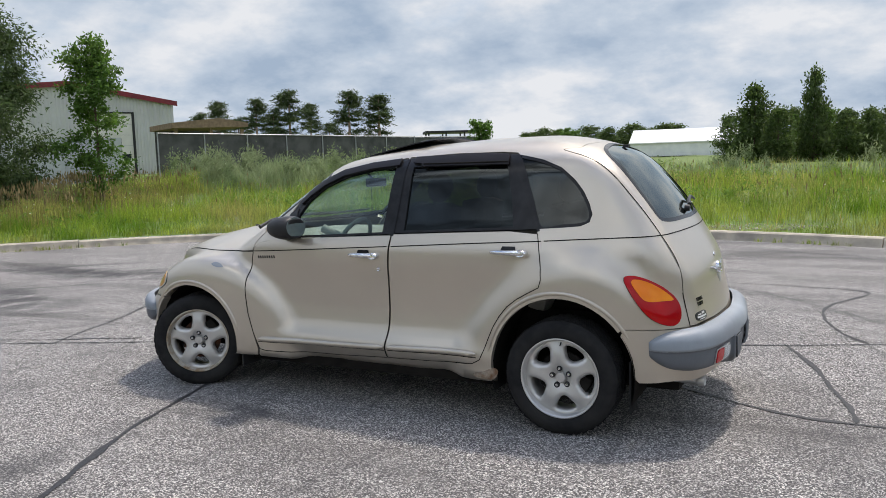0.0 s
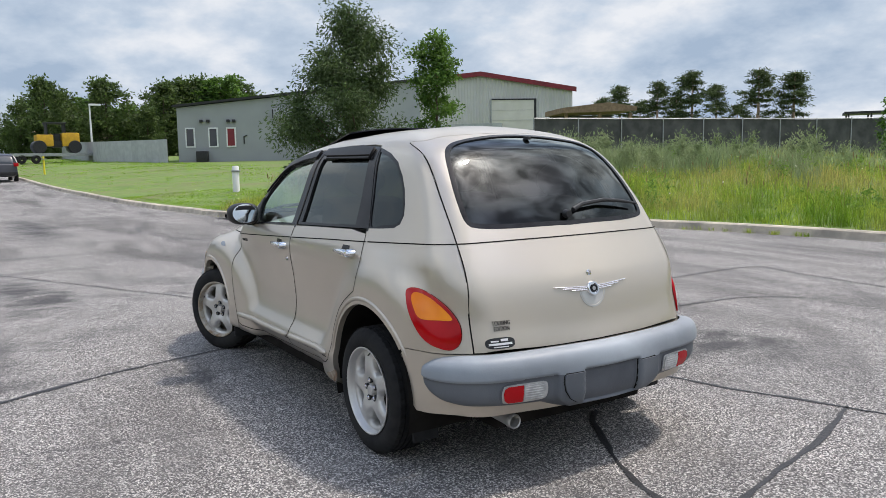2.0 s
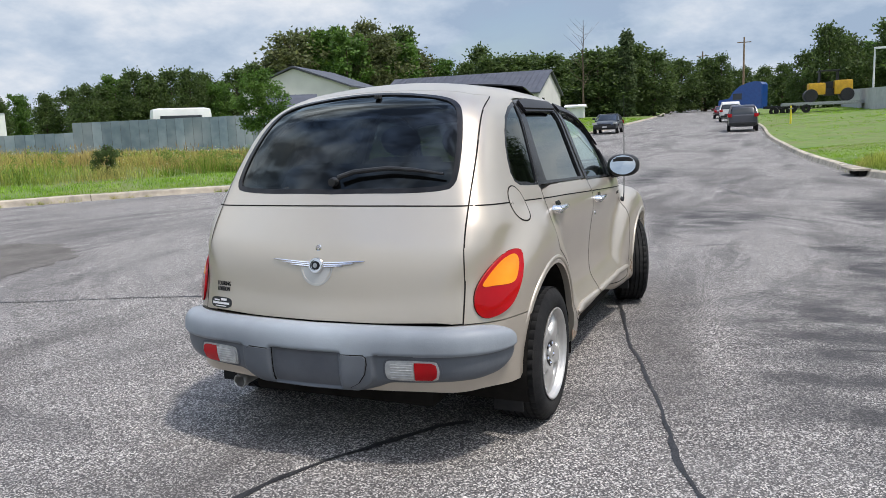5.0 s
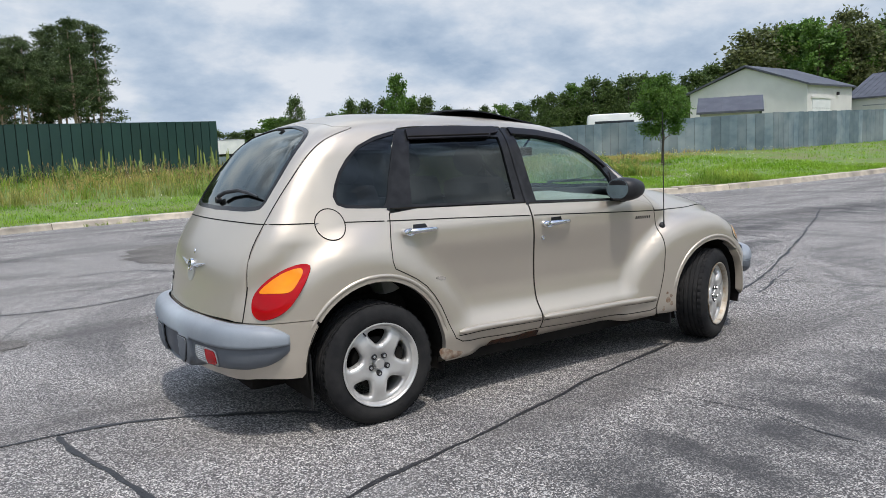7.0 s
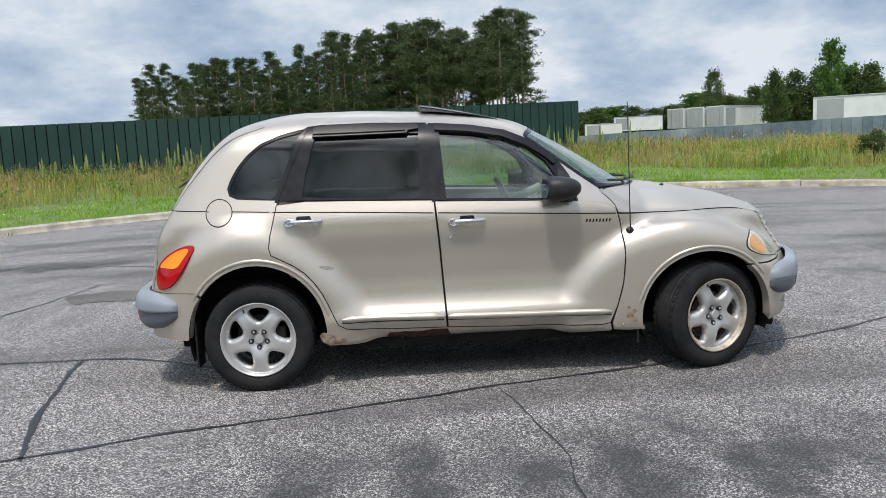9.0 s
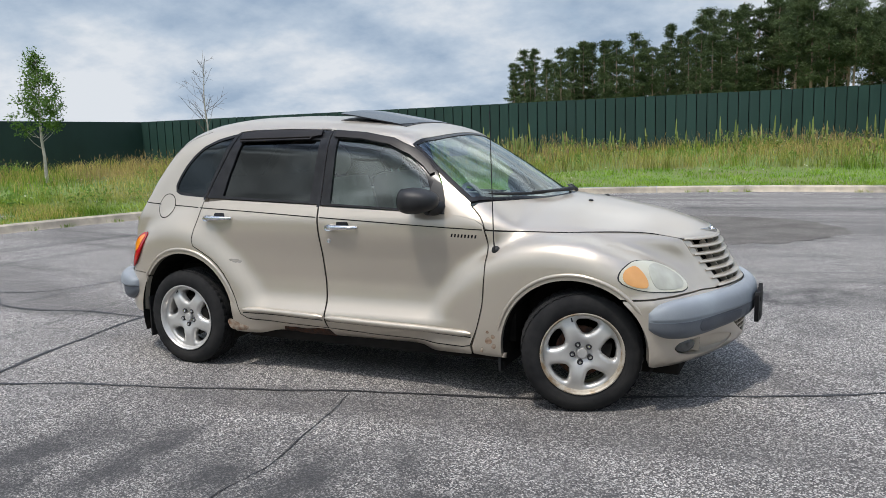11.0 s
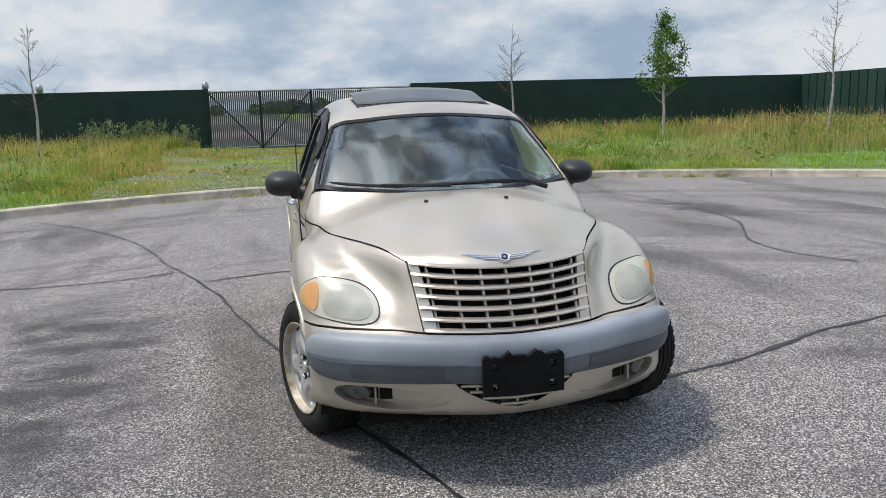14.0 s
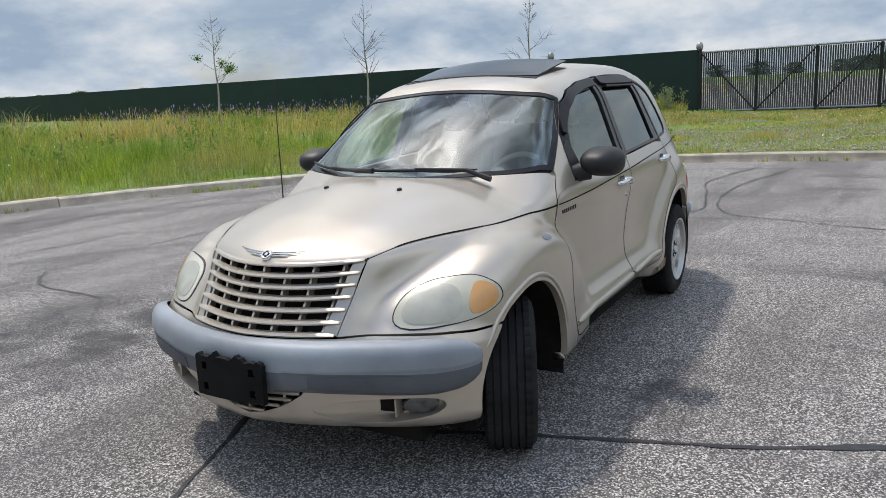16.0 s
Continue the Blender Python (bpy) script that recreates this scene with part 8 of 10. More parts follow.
def build_workshop():
    """A long workshop: grey painted wall, pale ribbed gable with a roller door."""
    w = thing("workshop_building", "long grey workshop with pale ribbed gable and dark red roof trim", "building", m=frame_of((68.4, -15.2), (52.6, -48.7)))
    L = math.hypot(15.8, 33.5)
    base = 1.2
    peak = 0.757 * L
    z_w, z_p, z_e = 6.45, 9.3, 7.85

    def roof_z(x):
        return z_w + (z_p - z_w) * x / peak if x < peak else z_p + (z_e - z_p) * (x - peak) / (L - peak)

    split = 0.60 * L
    bm = prism(bmesh.new(), [(0, base), (split, base), (split, roof_z(split)), (0, z_w)], 0, 42)
    part("grey_wall", bm, M_GREYWALL, w, smooth=False)
    bm = bmesh.new()
    n = 52
    xs = np.linspace(split, L, n * 3 + 1)
    va, vb = [], []
    for i, x in enumerate(xs):
        d = -0.05 if i % 3 == 1 else 0.0
        va.append(bm.verts.new((x, d, base)))
        vb.append(bm.verts.new((x, d, roof_z(x))))
    for i in range(len(xs) - 1):
        bm.faces.new((va[i], va[i + 1], vb[i + 1], vb[i]))
    part("ribbed_wall", bm, M_RIBWALL, w, smooth=False)
    part("side_wall", boxes((L - 0.2, L, 0.05, 42, base, z_e)), M_RIBWALL, w, smooth=False)
    roof = bmesh.new()
    for x0, x1, za, zb in ((-0.3, peak, z_w - 0.02, z_p), (peak, L + 0.3, z_p, z_e - 0.03)):
        a = [roof.verts.new(p) for p in ((x0, -0.3, za + 0.06), (x1, -0.3, zb + 0.06), (x1, 42.3, zb + 0.06), (x0, 42.3, za + 0.06))]
        b = [roof.verts.new(p) for p in ((x0, -0.3, za + 0.22), (x1, -0.3, zb + 0.22), (x1, 42.3, zb + 0.22), (x0, 42.3, za + 0.22))]
        roof.faces.new(a[::-1])
        roof.faces.new(b)
        for i in range(4):
            roof.faces.new((a[i], a[(i + 1) % 4], b[(i + 1) % 4], b[i]))
    part("roof", roof, M_DARKROOF, w, smooth=False)
    for x0, x1, za, zb, m in ((-0.3, split, z_w - 0.02, roof_z(split), M_BLACKMETAL), (split, peak, roof_z(split), z_p, M_REDTRIM), (peak, L + 0.3, z_p, z_e - 0.03, M_REDTRIM)):
        bm = bmesh.new()
        hgt = 0.18 if m is M_BLACKMETAL else 0.42
        vs = [bm.verts.new(p) for p in ((x0, -0.36, za + 0.24 - hgt), (x1, -0.36, zb + 0.24 - hgt), (x1, -0.36, zb + 0.26), (x0, -0.36, za + 0.26))]
        ws = [bm.verts.new((v.co.x, -0.30, v.co.z)) for v in vs]
        bm.faces.new(vs)
        bm.faces.new(ws[::-1])
        for i in range(4):
            bm.faces.new((vs[i], ws[i], ws[(i + 1) % 4], vs[(i + 1) % 4]))
        part("roof_trim", bm, m, w, smooth=False)
    # roller door
    x0, x1, zt = 0.785 * L, 0.897 * L, 6.9
    door = part("roller_door", boxes((x0, x1, -0.09, 0.0, base, zt)), M_DOORWHITE, w, smooth=False)
    for i in range(5):
        z = base + (zt - base) * (i + 1) / 6
        part("door_joint", boxes((x0, x1, -0.11, -0.085, z - 0.012, z + 0.012)), M_GREYWALL, door, smooth=False)
    for xa, xb, za, zb in ((x0 - 0.09, x0, base, zt + 0.13), (x1, x1 + 0.22, base, zt + 0.13), (x0, x1, zt, zt + 0.13)):
        part("door_frame", boxes((xa, xb, -0.14, 0.0, za, zb)), M_GREYWALL if xb == x0 else M_BLACKMETAL, door, smooth=False)
    for i in range(3):
        part("door_pane", boxes((x0 + 0.5 + 1.3 * i, x0 + 1.3 + 1.3 * i, -0.12, -0.09, 2.9, 3.3)), M_DARKGLASS, door, smooth=False)
    # narrow windows, vents and the cooling unit on the grey wall
    for x in (1.1, 3.15, 4.75):
        window_part(w, x, 3.75, 0.62, 1.55, frame_mat=M_WHITE, glass=M_REDTRIM if x == 4.75 else M_DARKGLASS)
    vent = part("duct_hood", boxes((8.6, 10.1, -0.8, 0.0, 5.3, 6.3), bevel=0.1), M_STEEL, w)
    part("duct_mouth", boxes((8.6, 8.7, -0.84, -0.78, 5.4, 6.2)), M_BLACKMETAL, vent, smooth=False)
    for x in (2.0, 2.6, 4.4, 4.9):
        part("wall_lamp", boxes((x, x + 0.3, -0.3, 0.0, 5.1, 5.35), bevel=0.05), M_BLACKMETAL, w)
    part("cooling_unit", boxes((1.7, 2.7, -1.0, -0.1, 1.4, 2.5), bevel=0.05), M_BLACKMETAL, w)
    bm = bmesh.new()
    tube(bm, [(5.9, -0.06, 3.1), (5.9, -0.06, 3.8), (6.2, -0.06, 3.9)], 0.05, 8)
    part("pipe", bm, M_BLACKMETAL, w)


def gabled_house(name, label, a, b, depth, base, eave, ridge, overhang=0.3, wall=None, roof=None, ridge_along=True):
    """A house on the line a to b; its ridge runs along that line, or away from it."""
    wall, roof = wall or M_HOUSEWALL, roof or M_DARKROOF
    h = thing(name, label, "building", m=frame_of(a, b))
    L = math.dist(a, b)
    bm = bmesh.new()
    if ridge_along:
        v = [(0, base), (depth, base), (depth, eave), (depth / 2, ridge - 0.1), (0, eave)]
        ra = [bm.verts.new((0, y, z)) for y, z in v]
        rb = [bm.verts.new((L, y, z)) for y, z in v]
        bm.faces.new(ra)
        bm.faces.new(rb[::-1])
        for i in range(5):
            bm.faces.new((ra[i], rb[i], rb[(i + 1) % 5], ra[(i + 1) % 5]))
    else:
        prism(bm, [(0, base), (L, base), (L, eave), (L / 2, ridge - 0.1), (0, eave)], 0, depth)
    part("wall", bm, wall, h, smooth=False)
    o = overhang
    rise = (ridge - eave) / ((depth if ridge_along else L) / 2)
    for s in (0, 1):
        bm = bmesh.new()
        if ridge_along:
            y0, y1 = (-o, depth / 2) if s == 0 else (depth + o, depth / 2)
            q = [(-o, y0, eave - o * rise), (L + o, y0, eave - o * rise), (L + o, y1, ridge), (-o, y1, ridge)]
        else:
            x0, x1 = (-o, L / 2) if s == 0 else (L + o, L / 2)
            q = [(x0, -o, eave - o * rise), (x0, depth + o, eave - o * rise), (x1, depth + o, ridge), (x1, -o, ridge)]
        vs = [bm.verts.new(p) for p in q]
        ws = [bm.verts.new((p[0], p[1], p[2] + 0.16)) for p in q]
        bm.faces.new(vs)
        bm.faces.new(ws[::-1])
        for i in range(4):
            bm.faces.new((vs[i], ws[i], ws[(i + 1) % 4], vs[(i + 1) % 4]))
        r = part("roof", bm, roof, h, smooth=False)
        if ridge_along and s == 0:
            for k in range(int(L / 0.6)):
                x = 0.3 + 0.6 * k
                bm = bmesh.new()
                tube(bm, [(x, y0 + 0.01, q[0][2] + 0.17), (x, y1, ridge + 0.17)], 0.035, 4)
                part("roof_seam", bm, roof, r, smooth=False)
    return h


def build_houses():
    long = gabled_house("long_house", "pale long building with charcoal ribbed metal roof", (72.7, 38.5), (73.2, 20.45), 10.4, 1.5, 4.75, 7.15)
    L = math.dist((72.7, 38.5), (73.2, 20.45))
    for x in (11.2, 14.4):
        window_part(long, x, 3.3, 0.75, 0.8)
    part("awning_rail", boxes((1.6, 4.2, -0.4, -0.3, 3.9, 4.0)), M_STEEL, long, smooth=False)
    for y, z, hgt in ((2.2, 3.9, 0.7), (3.0, 2.7, 1.9), (6.6, 2.7, 1.9)):
        part("gable_window", boxes((L + 0.0, L + 0.06, y - 0.4, y + 0.4, z - hgt / 2, z + hgt / 2)), M_DARKGLASS, long, smooth=False)
    shop = gabled_house("garage_house", "pale gabled garage with charcoal roof and white door", (58.7, 46.2), (60.6, 35.3), 10.3, 1.2, 5.75, 7.75, ridge_along=False)
    w = math.dist((58.7, 46.2), (60.6, 35.3))
    door = part("garage_door", boxes((w, w + 0.06, 1.0, 5.0, 1.2, 4.55)), M_WHITE, shop, smooth=False)
    for z in (2.0, 2.85, 3.7):
        part("door_joint", boxes((w + 0.06, w + 0.075, 1.0, 5.0, z - 0.015, z + 0.015)), M_GREYWALL, door, smooth=False)
    part("door_head", boxes((w, w + 0.12, 0.85, 5.15, 4.55, 4.75)), M_HOUSEWALL, door, smooth=False)
    part("wall_lamp", boxes((w, w + 0.2, 6.5, 6.75, 4.9, 5.2), bevel=0.04), M_BLACKMETAL, shop)
    gabled_house("lean_shed", "low pale shed with dark roof beside the garage", (45.3, 34.3), (47.7, 31.0), 5.0, 0.9, 3.35, 4.4, ridge_along=True)
    gabled_house("white_barn", "long white metal barn far across the meadow", (34.0, -148.0), (14.0, -150.0), 14.0, 2.0, 4.6, 7.2, wall=M_WHITE, roof=M_WHITE)
    gabled_house("grey_store", "small grey store building behind far trees", (13.0, -150.0), (2.0, -151.0), 8.0, 2.0, 4.4, 5.0, wall=M_GREYWALL, roof=M_DARKROOF)
    gabled_house("brown_house", "small house with brown roof behind the fence", (128.0, -9.0), (128.5, -19.0), 8.0, 2.5, 5.0, 7.6, wall=M_HOUSEWALL, roof=M_WOOD)
    gabled_house("white_shed", "small white shed beside the road trees", (98.0, 23.6), (98.3, 21.4), 2.4, 2.2, 3.6, 3.8, wall=M_WHITE, roof=M_WHITE)
    # open timber roof beside the workshop
    store = thing("timber_shelter", "open shelter with a weathered brown timber roof", "shelter", m=frame_of((43.0, -36.0), (38.0, -46.5)))
    part("roof", prism(bmesh.new(), [(2.3, 4.80), (8.3, 4.95), (8.3, 5.25), (6.0, 5.6), (2.3, 5.2)], -0.4, 5.0), M_WOOD, store, smooth=False)
    part("back_wall", boxes((2.6, 8.0, 4.6, 4.8, 1.2, 4.85)), M_DARKMESH, store, smooth=False)
    for x in (2.7, 5.4, 7.9):
        part("post", boxes((x - 0.12, x + 0.12, -0.1, 0.14, 1.2, 4.8)), M_WOOD, store, smooth=False)
    # dark steel frame and heaps in the yard
    perg = thing("steel_shelter", "dark open steel shelter frame in the yard", "shelter", m=frame_of((33.0, -62.0), (28.5, -65.0)))
    for x in (0.1, 1.8, 3.6, 5.3):
        for y in (0, 3.0):
            part("post", boxes((x - 0.07, x + 0.07, y - 0.07, y + 0.07, 1.5, 4.6)), M_BLACKMETAL, perg, smooth=False)
    part("roof_frame", boxes((-0.2, 5.6, -0.2, 3.2, 4.6, 4.8)), M_BLACKMETAL, perg, smooth=False)


build_workshop()
build_houses()


def lorry_trailer(m, length, label):
    t = thing("lorry_trailer", label, "trailer", m=m, group="white lorry trailers")
    part("box_body", boxes((0, length, 0, 2.5, 1.0, 3.7), bevel=0.05), M_WHITE, t, smooth=False)
    for i in range(int(length / 1.2)):
        part("side_rib", boxes((0.6 + 1.2 * i, 0.68 + 1.2 * i, -0.03, 0.0, 1.05, 3.65)), M_WHITE, t, smooth=False)
    for y in (0.08, 1.27):
        door = part("rear_door", boxes((-0.05, 0.0, y, y + 1.15, 1.1, 3.6), bevel=0.012), M_GREYWALL, t, smooth=False)
        part("lock_bar", boxes((-0.085, -0.05, y + 0.55, y + 0.60, 1.15, 3.55)), M_STEEL, door, smooth=False)
    part("side_door", boxes((0.35, 2.9, -0.045, -0.03, 1.25, 3.4)), M_GREYWALL, t, smooth=False)
    part("top_rail", boxes((0.0, length, -0.045, -0.03, 3.55, 3.68)), M_GREYWALL, t, smooth=False)
    part("frame_rail", boxes((0.2, length - 0.2, 0.6, 1.9, 0.8, 1.0)), M_BLACKMETAL, t, smooth=False)
    for x in (1.2, 2.5, length - 2.5):
        for y in (0.0, 2.1):
            bm = bmesh.new()
            lathe(bm, [(0.12, -0.02), (0.48, -0.02), (0.5, 0.04), (0.5, 0.36), (0.12, 0.38)], "y", 20, (x, y, 0.5))
            part("wheel", bm, M_RUBBER, t)
    return t


def build_trailers():
    for a, b, label in (((41.8, 75.9), (50.6, 69.2), "white lorry trailer parked behind the far fence"),):
        m = frame_of(a, b)
        m.translation.z = gz(45, 73) - 0.5
        lorry_trailer(m, math.dist(a, b), label)
    for k in range(3):
        a = np.array((36.3 + 1.89 * k, 99.6 - 2.2 * k))
        m = frame_of(tuple(a), tuple(a + np.array((10.0, 8.5))))
        m.translation.z = gz(36, 98) - 0.25
        lorry_trailer(m, 13.0, "white lorry trailer backed up in a row")
    # trailer boxes stand in for a far white gabled building and white vehicles
    for a, b, drop in (((38.5, 145.0), (47.0, 142.0), 0.3), ((31.5, 139.0), (38.0, 137.5), 1.5)):
        m = frame_of(a, b)
        m.translation.z = gz(40, 140) - drop
        lorry_trailer(m, math.dist(a, b), "far white depot building and vehicles, drawn as trailer boxes")
    camper = thing("camper", "white camper van parked behind the board fence", "camper", m=pose(36.5, 34.5, 0.9, 0, 0, -42))
    bm = boxes((-1.9, 1.9, -1.0, 1.0, 0.5, 2.5), bevel=0.45)
    part("body", bm, M_WHITE, camper)
    part("window", boxes((-1.4, 1.2, -1.03, -0.98, 1.5, 2.0)), M_DARKGLASS, camper, smooth=False)


build_trailers()


# ---- parked vehicles down the road ----
def parked_car(name, label, m, paint, kind="sedan"):
    """A plain modern car with wheels, glass and lamps, from a side profile."""
    c = thing(name, label, "car", m=m)
    prof = {"sedan": ([(-2.35, 0.35), (-2.4, 0.7), (-2.3, 0.95), (-1.6, 1.0), (1.0, 0.95), (2.0, 0.82), (2.35, 0.65), (2.38, 0.35)], [(-1.75, 0.98), (-1.0, 1.38), (0.1, 1.42), (1.1, 0.94)], 0.9),
            "suv": ([(-2.25, 0.4), (-2.3, 0.8), (-2.25, 1.08), (0.9, 1.05), (2.1, 0.98), (2.3, 0.8), (2.32, 0.4)], [(-2.22, 1.05), (-1.85, 1.62), (0.1, 1.68), (1.0, 1.04)], 0.93),
            "pickup": ([(-2.9, 0.5), (-2.92, 1.15), (-0.9, 1.18), (1.2, 1.18), (2.6, 1.12), (2.8, 0.9), (2.82, 0.5)], [(-0.95, 1.16), (-0.8, 1.85), (0.5, 1.88), (1.25, 1.16)], 1.0)}[kind]

    def hull(xs, low, high, wide, narrow, power=5.0, blunt=6.0):
        """A rounded body: cross-sections along x between two height lines, drawn in at both ends."""
        bm = bmesh.new()
        mid, half = (xs[0] + xs[-1]) / 2, (xs[-1] - xs[0]) / 2
        rings = []
        for x in xs:
            plan = (1 - abs((x - mid) / half * 0.985) ** blunt) ** (1 / blunt)
            z0, z1 = low(x), max(high(x), low(x) + 0.02)
            ring = []
            for k in range(28):
                a = 2 * math.pi * (k + 0.5) / 28
                cy, cz = (math.copysign(abs(f(a)) ** (2 / power), f(a)) for f in (math.cos, math.sin))
                u = (cz + 1) / 2
                ring.append(bm.verts.new((x, cy * (wide + (narrow - wide) * u) * (0.72 + 0.28 * plan), z0 + (z1 - z0) * u)))
            rings.append(ring)
        for p, q in zip(rings, rings[1:]):
            for k in range(28):
                bm.faces.new((p[k], p[(k + 1) % 28], q[(k + 1) % 28], q[k]))
        bm.faces.new(rings[0])
        bm.faces.new(rings[-1][::-1])
        bmesh.ops.recalc_face_normals(bm, faces=bm.faces[:])
        return bm

    body, cab, w = prof
    line = [p for p in body if p[1] > 0.5]
    xs = [body[0][0] + (body[-1][0] - body[0][0]) * (1 - math.cos(math.pi * i / 40)) / 2 for i in range(41)]
    shoulder = curve(line, 0.04)
    part("body", hull(xs, lambda x: 0.28 + 0.10 * abs(x / 2.4) ** 6, shoulder, w, w - 0.05), paint, c)
    top = max(z for _, z in cab)
    crown = curve(cab, 0.10)
    xs = [cab[0][0] + (cab[-1][0] - cab[0][0]) * i / 30 for i in range(31)]
    part("glasshouse", hull(xs, lambda x: 0.88, crown, w - 0.04, w - 0.24, 7.0), M_DARKGLASS, c)
    x0, x1 = cab[1][0] - 0.02, cab[2][0] + 0.05
    xs = [x0 + (x1 - x0) * i / 16 for i in range(17)]
    part("roof", hull(xs, lambda x: crown(x) - 0.07, lambda x: crown(x) + 0.018, w - 0.215, w - 0.23, 4.0), paint, c)
    for s in (-1, 1):
        for i, j in ((0, 1), (3, 2)):
            bm = bmesh.new()
            tube(bm, [(cab[i][0], s * (w - 0.07), cab[i][1] - 0.03), ((cab[i][0] + cab[j][0]) / 2, s * (w - 0.14), (cab[i][1] + crown(cab[j][0])) / 2 + 0.01), (cab[j][0], s * (w - 0.235), crown(cab[j][0]) - 0.02)], 0.05, 8)
            part("pillar", bm, paint, c)
    xs = (-1.45, 1.45) if kind != "pickup" else (-1.75, 1.85)
    for x in xs:
        for s in (-1, 1):
            bm = bmesh.new()
            lathe(bm, [(0.2, 0.1), (0.32, 0.1), (0.35, 0.06), (0.35, -0.1), (0.2, -0.1)], "y", 28, (x, s * (w - 0.1), 0.35))
            wh = part("wheel", bm, M_RUBBER, c)
            bm = bmesh.new()
            lathe(bm, [(0.0, 0.09), (0.12, 0.1), (0.21, 0.09), (0.21, -0.09), (0.0, -0.09)], "y", 20, (x, s * (w - 0.1), 0.35))
            part("rim", bm, M_ALLOY, wh)
    front, rear = max(x for x, _ in body), min(x for x, _ in body)
    zl = 0.72 if kind == "sedan" else 0.92
    for s in (-1, 1):
        part("headlight", boxes((front - 0.22, front + 0.0, s * (w - 0.16) - 0.16, s * (w - 0.16) + 0.16, zl - 0.07, zl + 0.07), bevel=0.02), M_CLEARLAMP, c)
        part("tail_light", boxes((rear - 0.02, rear + 0.15, s * (w - 0.14) - 0.13, s * (w - 0.14) + 0.13, zl - 0.02, zl + 0.2), bevel=0.02), M_RED, c)
        part("door_mirror", boxes((0.7, 0.85, s * (w + 0.08) - 0.1, s * (w + 0.08) + 0.1, 1.02, 1.16), bevel=0.03), paint, c)
    part("grille", boxes((front - 0.06, front + 0.02, -0.45, 0.45, zl - 0.2, zl - 0.02)), M_BLACKMETAL, c, smooth=False)
    part("bumper", boxes((front - 0.05, front + 0.06, -w + 0.08, w - 0.08, 0.38, 0.56), bevel=0.03), M_BLACKMETAL, c)
    part("rear_bumper", boxes((rear - 0.06, rear + 0.05, -w + 0.08, w - 0.08, 0.40, 0.58), bevel=0.03), M_BLACKMETAL, c)
    if kind == "sedan":
        part("plate", boxes((front + 0.06, front + 0.075, -0.16, 0.16, 0.44, 0.52)), M_WHITE, c, smooth=False)
    return c


def build_vehicles():
    dark = material("dark_car_paint", (0.02, 0.022, 0.027), (0.025, 0.027, 0.032), rough=0.35, coat=0.35)
    grey = material("graphite_car_paint", (0.040, 0.040, 0.050), (0.045, 0.045, 0.055), rough=0.35, coat=0.4)
    white = material("white_car_paint", (0.72, 0.72, 0.72), (0.66, 0.66, 0.66), rough=0.3, coat=0.6)
    red = material("dark_red_car_paint", (0.16, 0.015, 0.02), (0.12, 0.012, 0.016), rough=0.25, coat=0.8)
    blue = material("blue_truck_paint", (0.012, 0.075, 0.30), (0.01, 0.06, 0.25), rough=0.3, coat=0.6)
    yellow = material("machine_yellow_paint", (0.62, 0.36, 0.02), (0.5, 0.28, 0.02), rough=0.45)
    z = lambda x, y: float(road_z(x, y))
    parked_car("parked_sedan", "dark sedan parked at the far kerb facing this way", pose(54.0, 9.55, z(54, 8), 0, 0, 184), dark, "sedan")
    parked_car("parked_suv", "dark grey SUV parked at the kerb", pose(50.5, 0.1, z(50, 0), 0, 0, 3), grey, "suv")
    parked_car("parked_pickup", "white pickup truck parked at the kerb", pose(75.0, 2.0, z(75, 2), 0, 0, 4), white, "pickup")
    parked_car("parked_compact", "dark red car parked behind the pickup", pose(90.0, 3.6, z(90, 3), 0, 0, 5), red, "sedan")
    # blue lorry tractor with a low trailer and a yellow roller
    tr = thing("blue_lorry", "blue long-haul lorry tractor parked across the verge", "lorry", m=pose(93.0, 1.4, float(road_z(93, 1)), 0, 0, 76))
    part("cab", prism(bmesh.new(), [(-2.3, 0.9), (1.2, 0.9), (2.6, 1.1), (2.5, 2.0), (1.3, 2.2), (0.9, 2.9), (0.2, 3.5), (-0.7, 3.85), (-1.5, 3.98), (-2.1, 3.9), (-2.3, 3.6)], -1.2, 1.2), blue, tr, smooth=False)
    part("side_window", boxes((-0.1, 0.9, -1.23, 1.23, 2.0, 2.7)), M_DARKGLASS, tr, smooth=False)
    part("chassis", boxes((-6.0, -2.3, -0.5, 0.5, 0.8, 1.1)), M_BLACKMETAL, tr, smooth=False)
    for x in (1.6, -3.6, -4.9):
        for s in (-1, 1):
            bm = bmesh.new()
            lathe(bm, [(0.2, 0.15), (0.48, 0.15), (0.5, 0.1), (0.5, -0.15), (0.2, -0.15)], "y", 24, (x, s * 1.0, 0.5))
            part("wheel", bm, M_RUBBER, tr)
    low = thing("low_trailer", "low flat trailer with rusty deck", "trailer", m=frame_of((84.0, -2.6), (84.5, -13.5)))
    low.location.z = gz(84, -6)
    part("deck", boxes((0, 11.0, 0, 2.5, 0.75, 1.05)), M_STEEL, low, smooth=False)
    part("ramp", boxes((10.6, 11.2, 0.2, 2.3, 0.9, 2.2)), M_WOOD, low, smooth=False)
    for x in (1.0, 2.3):
        bm = bmesh.new()
        lathe(bm, [(0.15, -0.1), (0.42, -0.1), (0.45, 0.2), (0.15, 0.2)], "y", 20, (x, 0.1, 0.45))
        part("wheel", bm, M_RUBBER, low)
    rol = thing("road_roller", "yellow road roller loaded on the low trailer", "roller", m=frame_of((84.0, -4.6), (84.4, -9.4)))
    rol.location.z = gz(84, -6) + 1.05
    part("front_body", boxes((0.5, 2.1, 0.4, 2.0, 0.7, 1.9), bevel=0.15), yellow, rol)
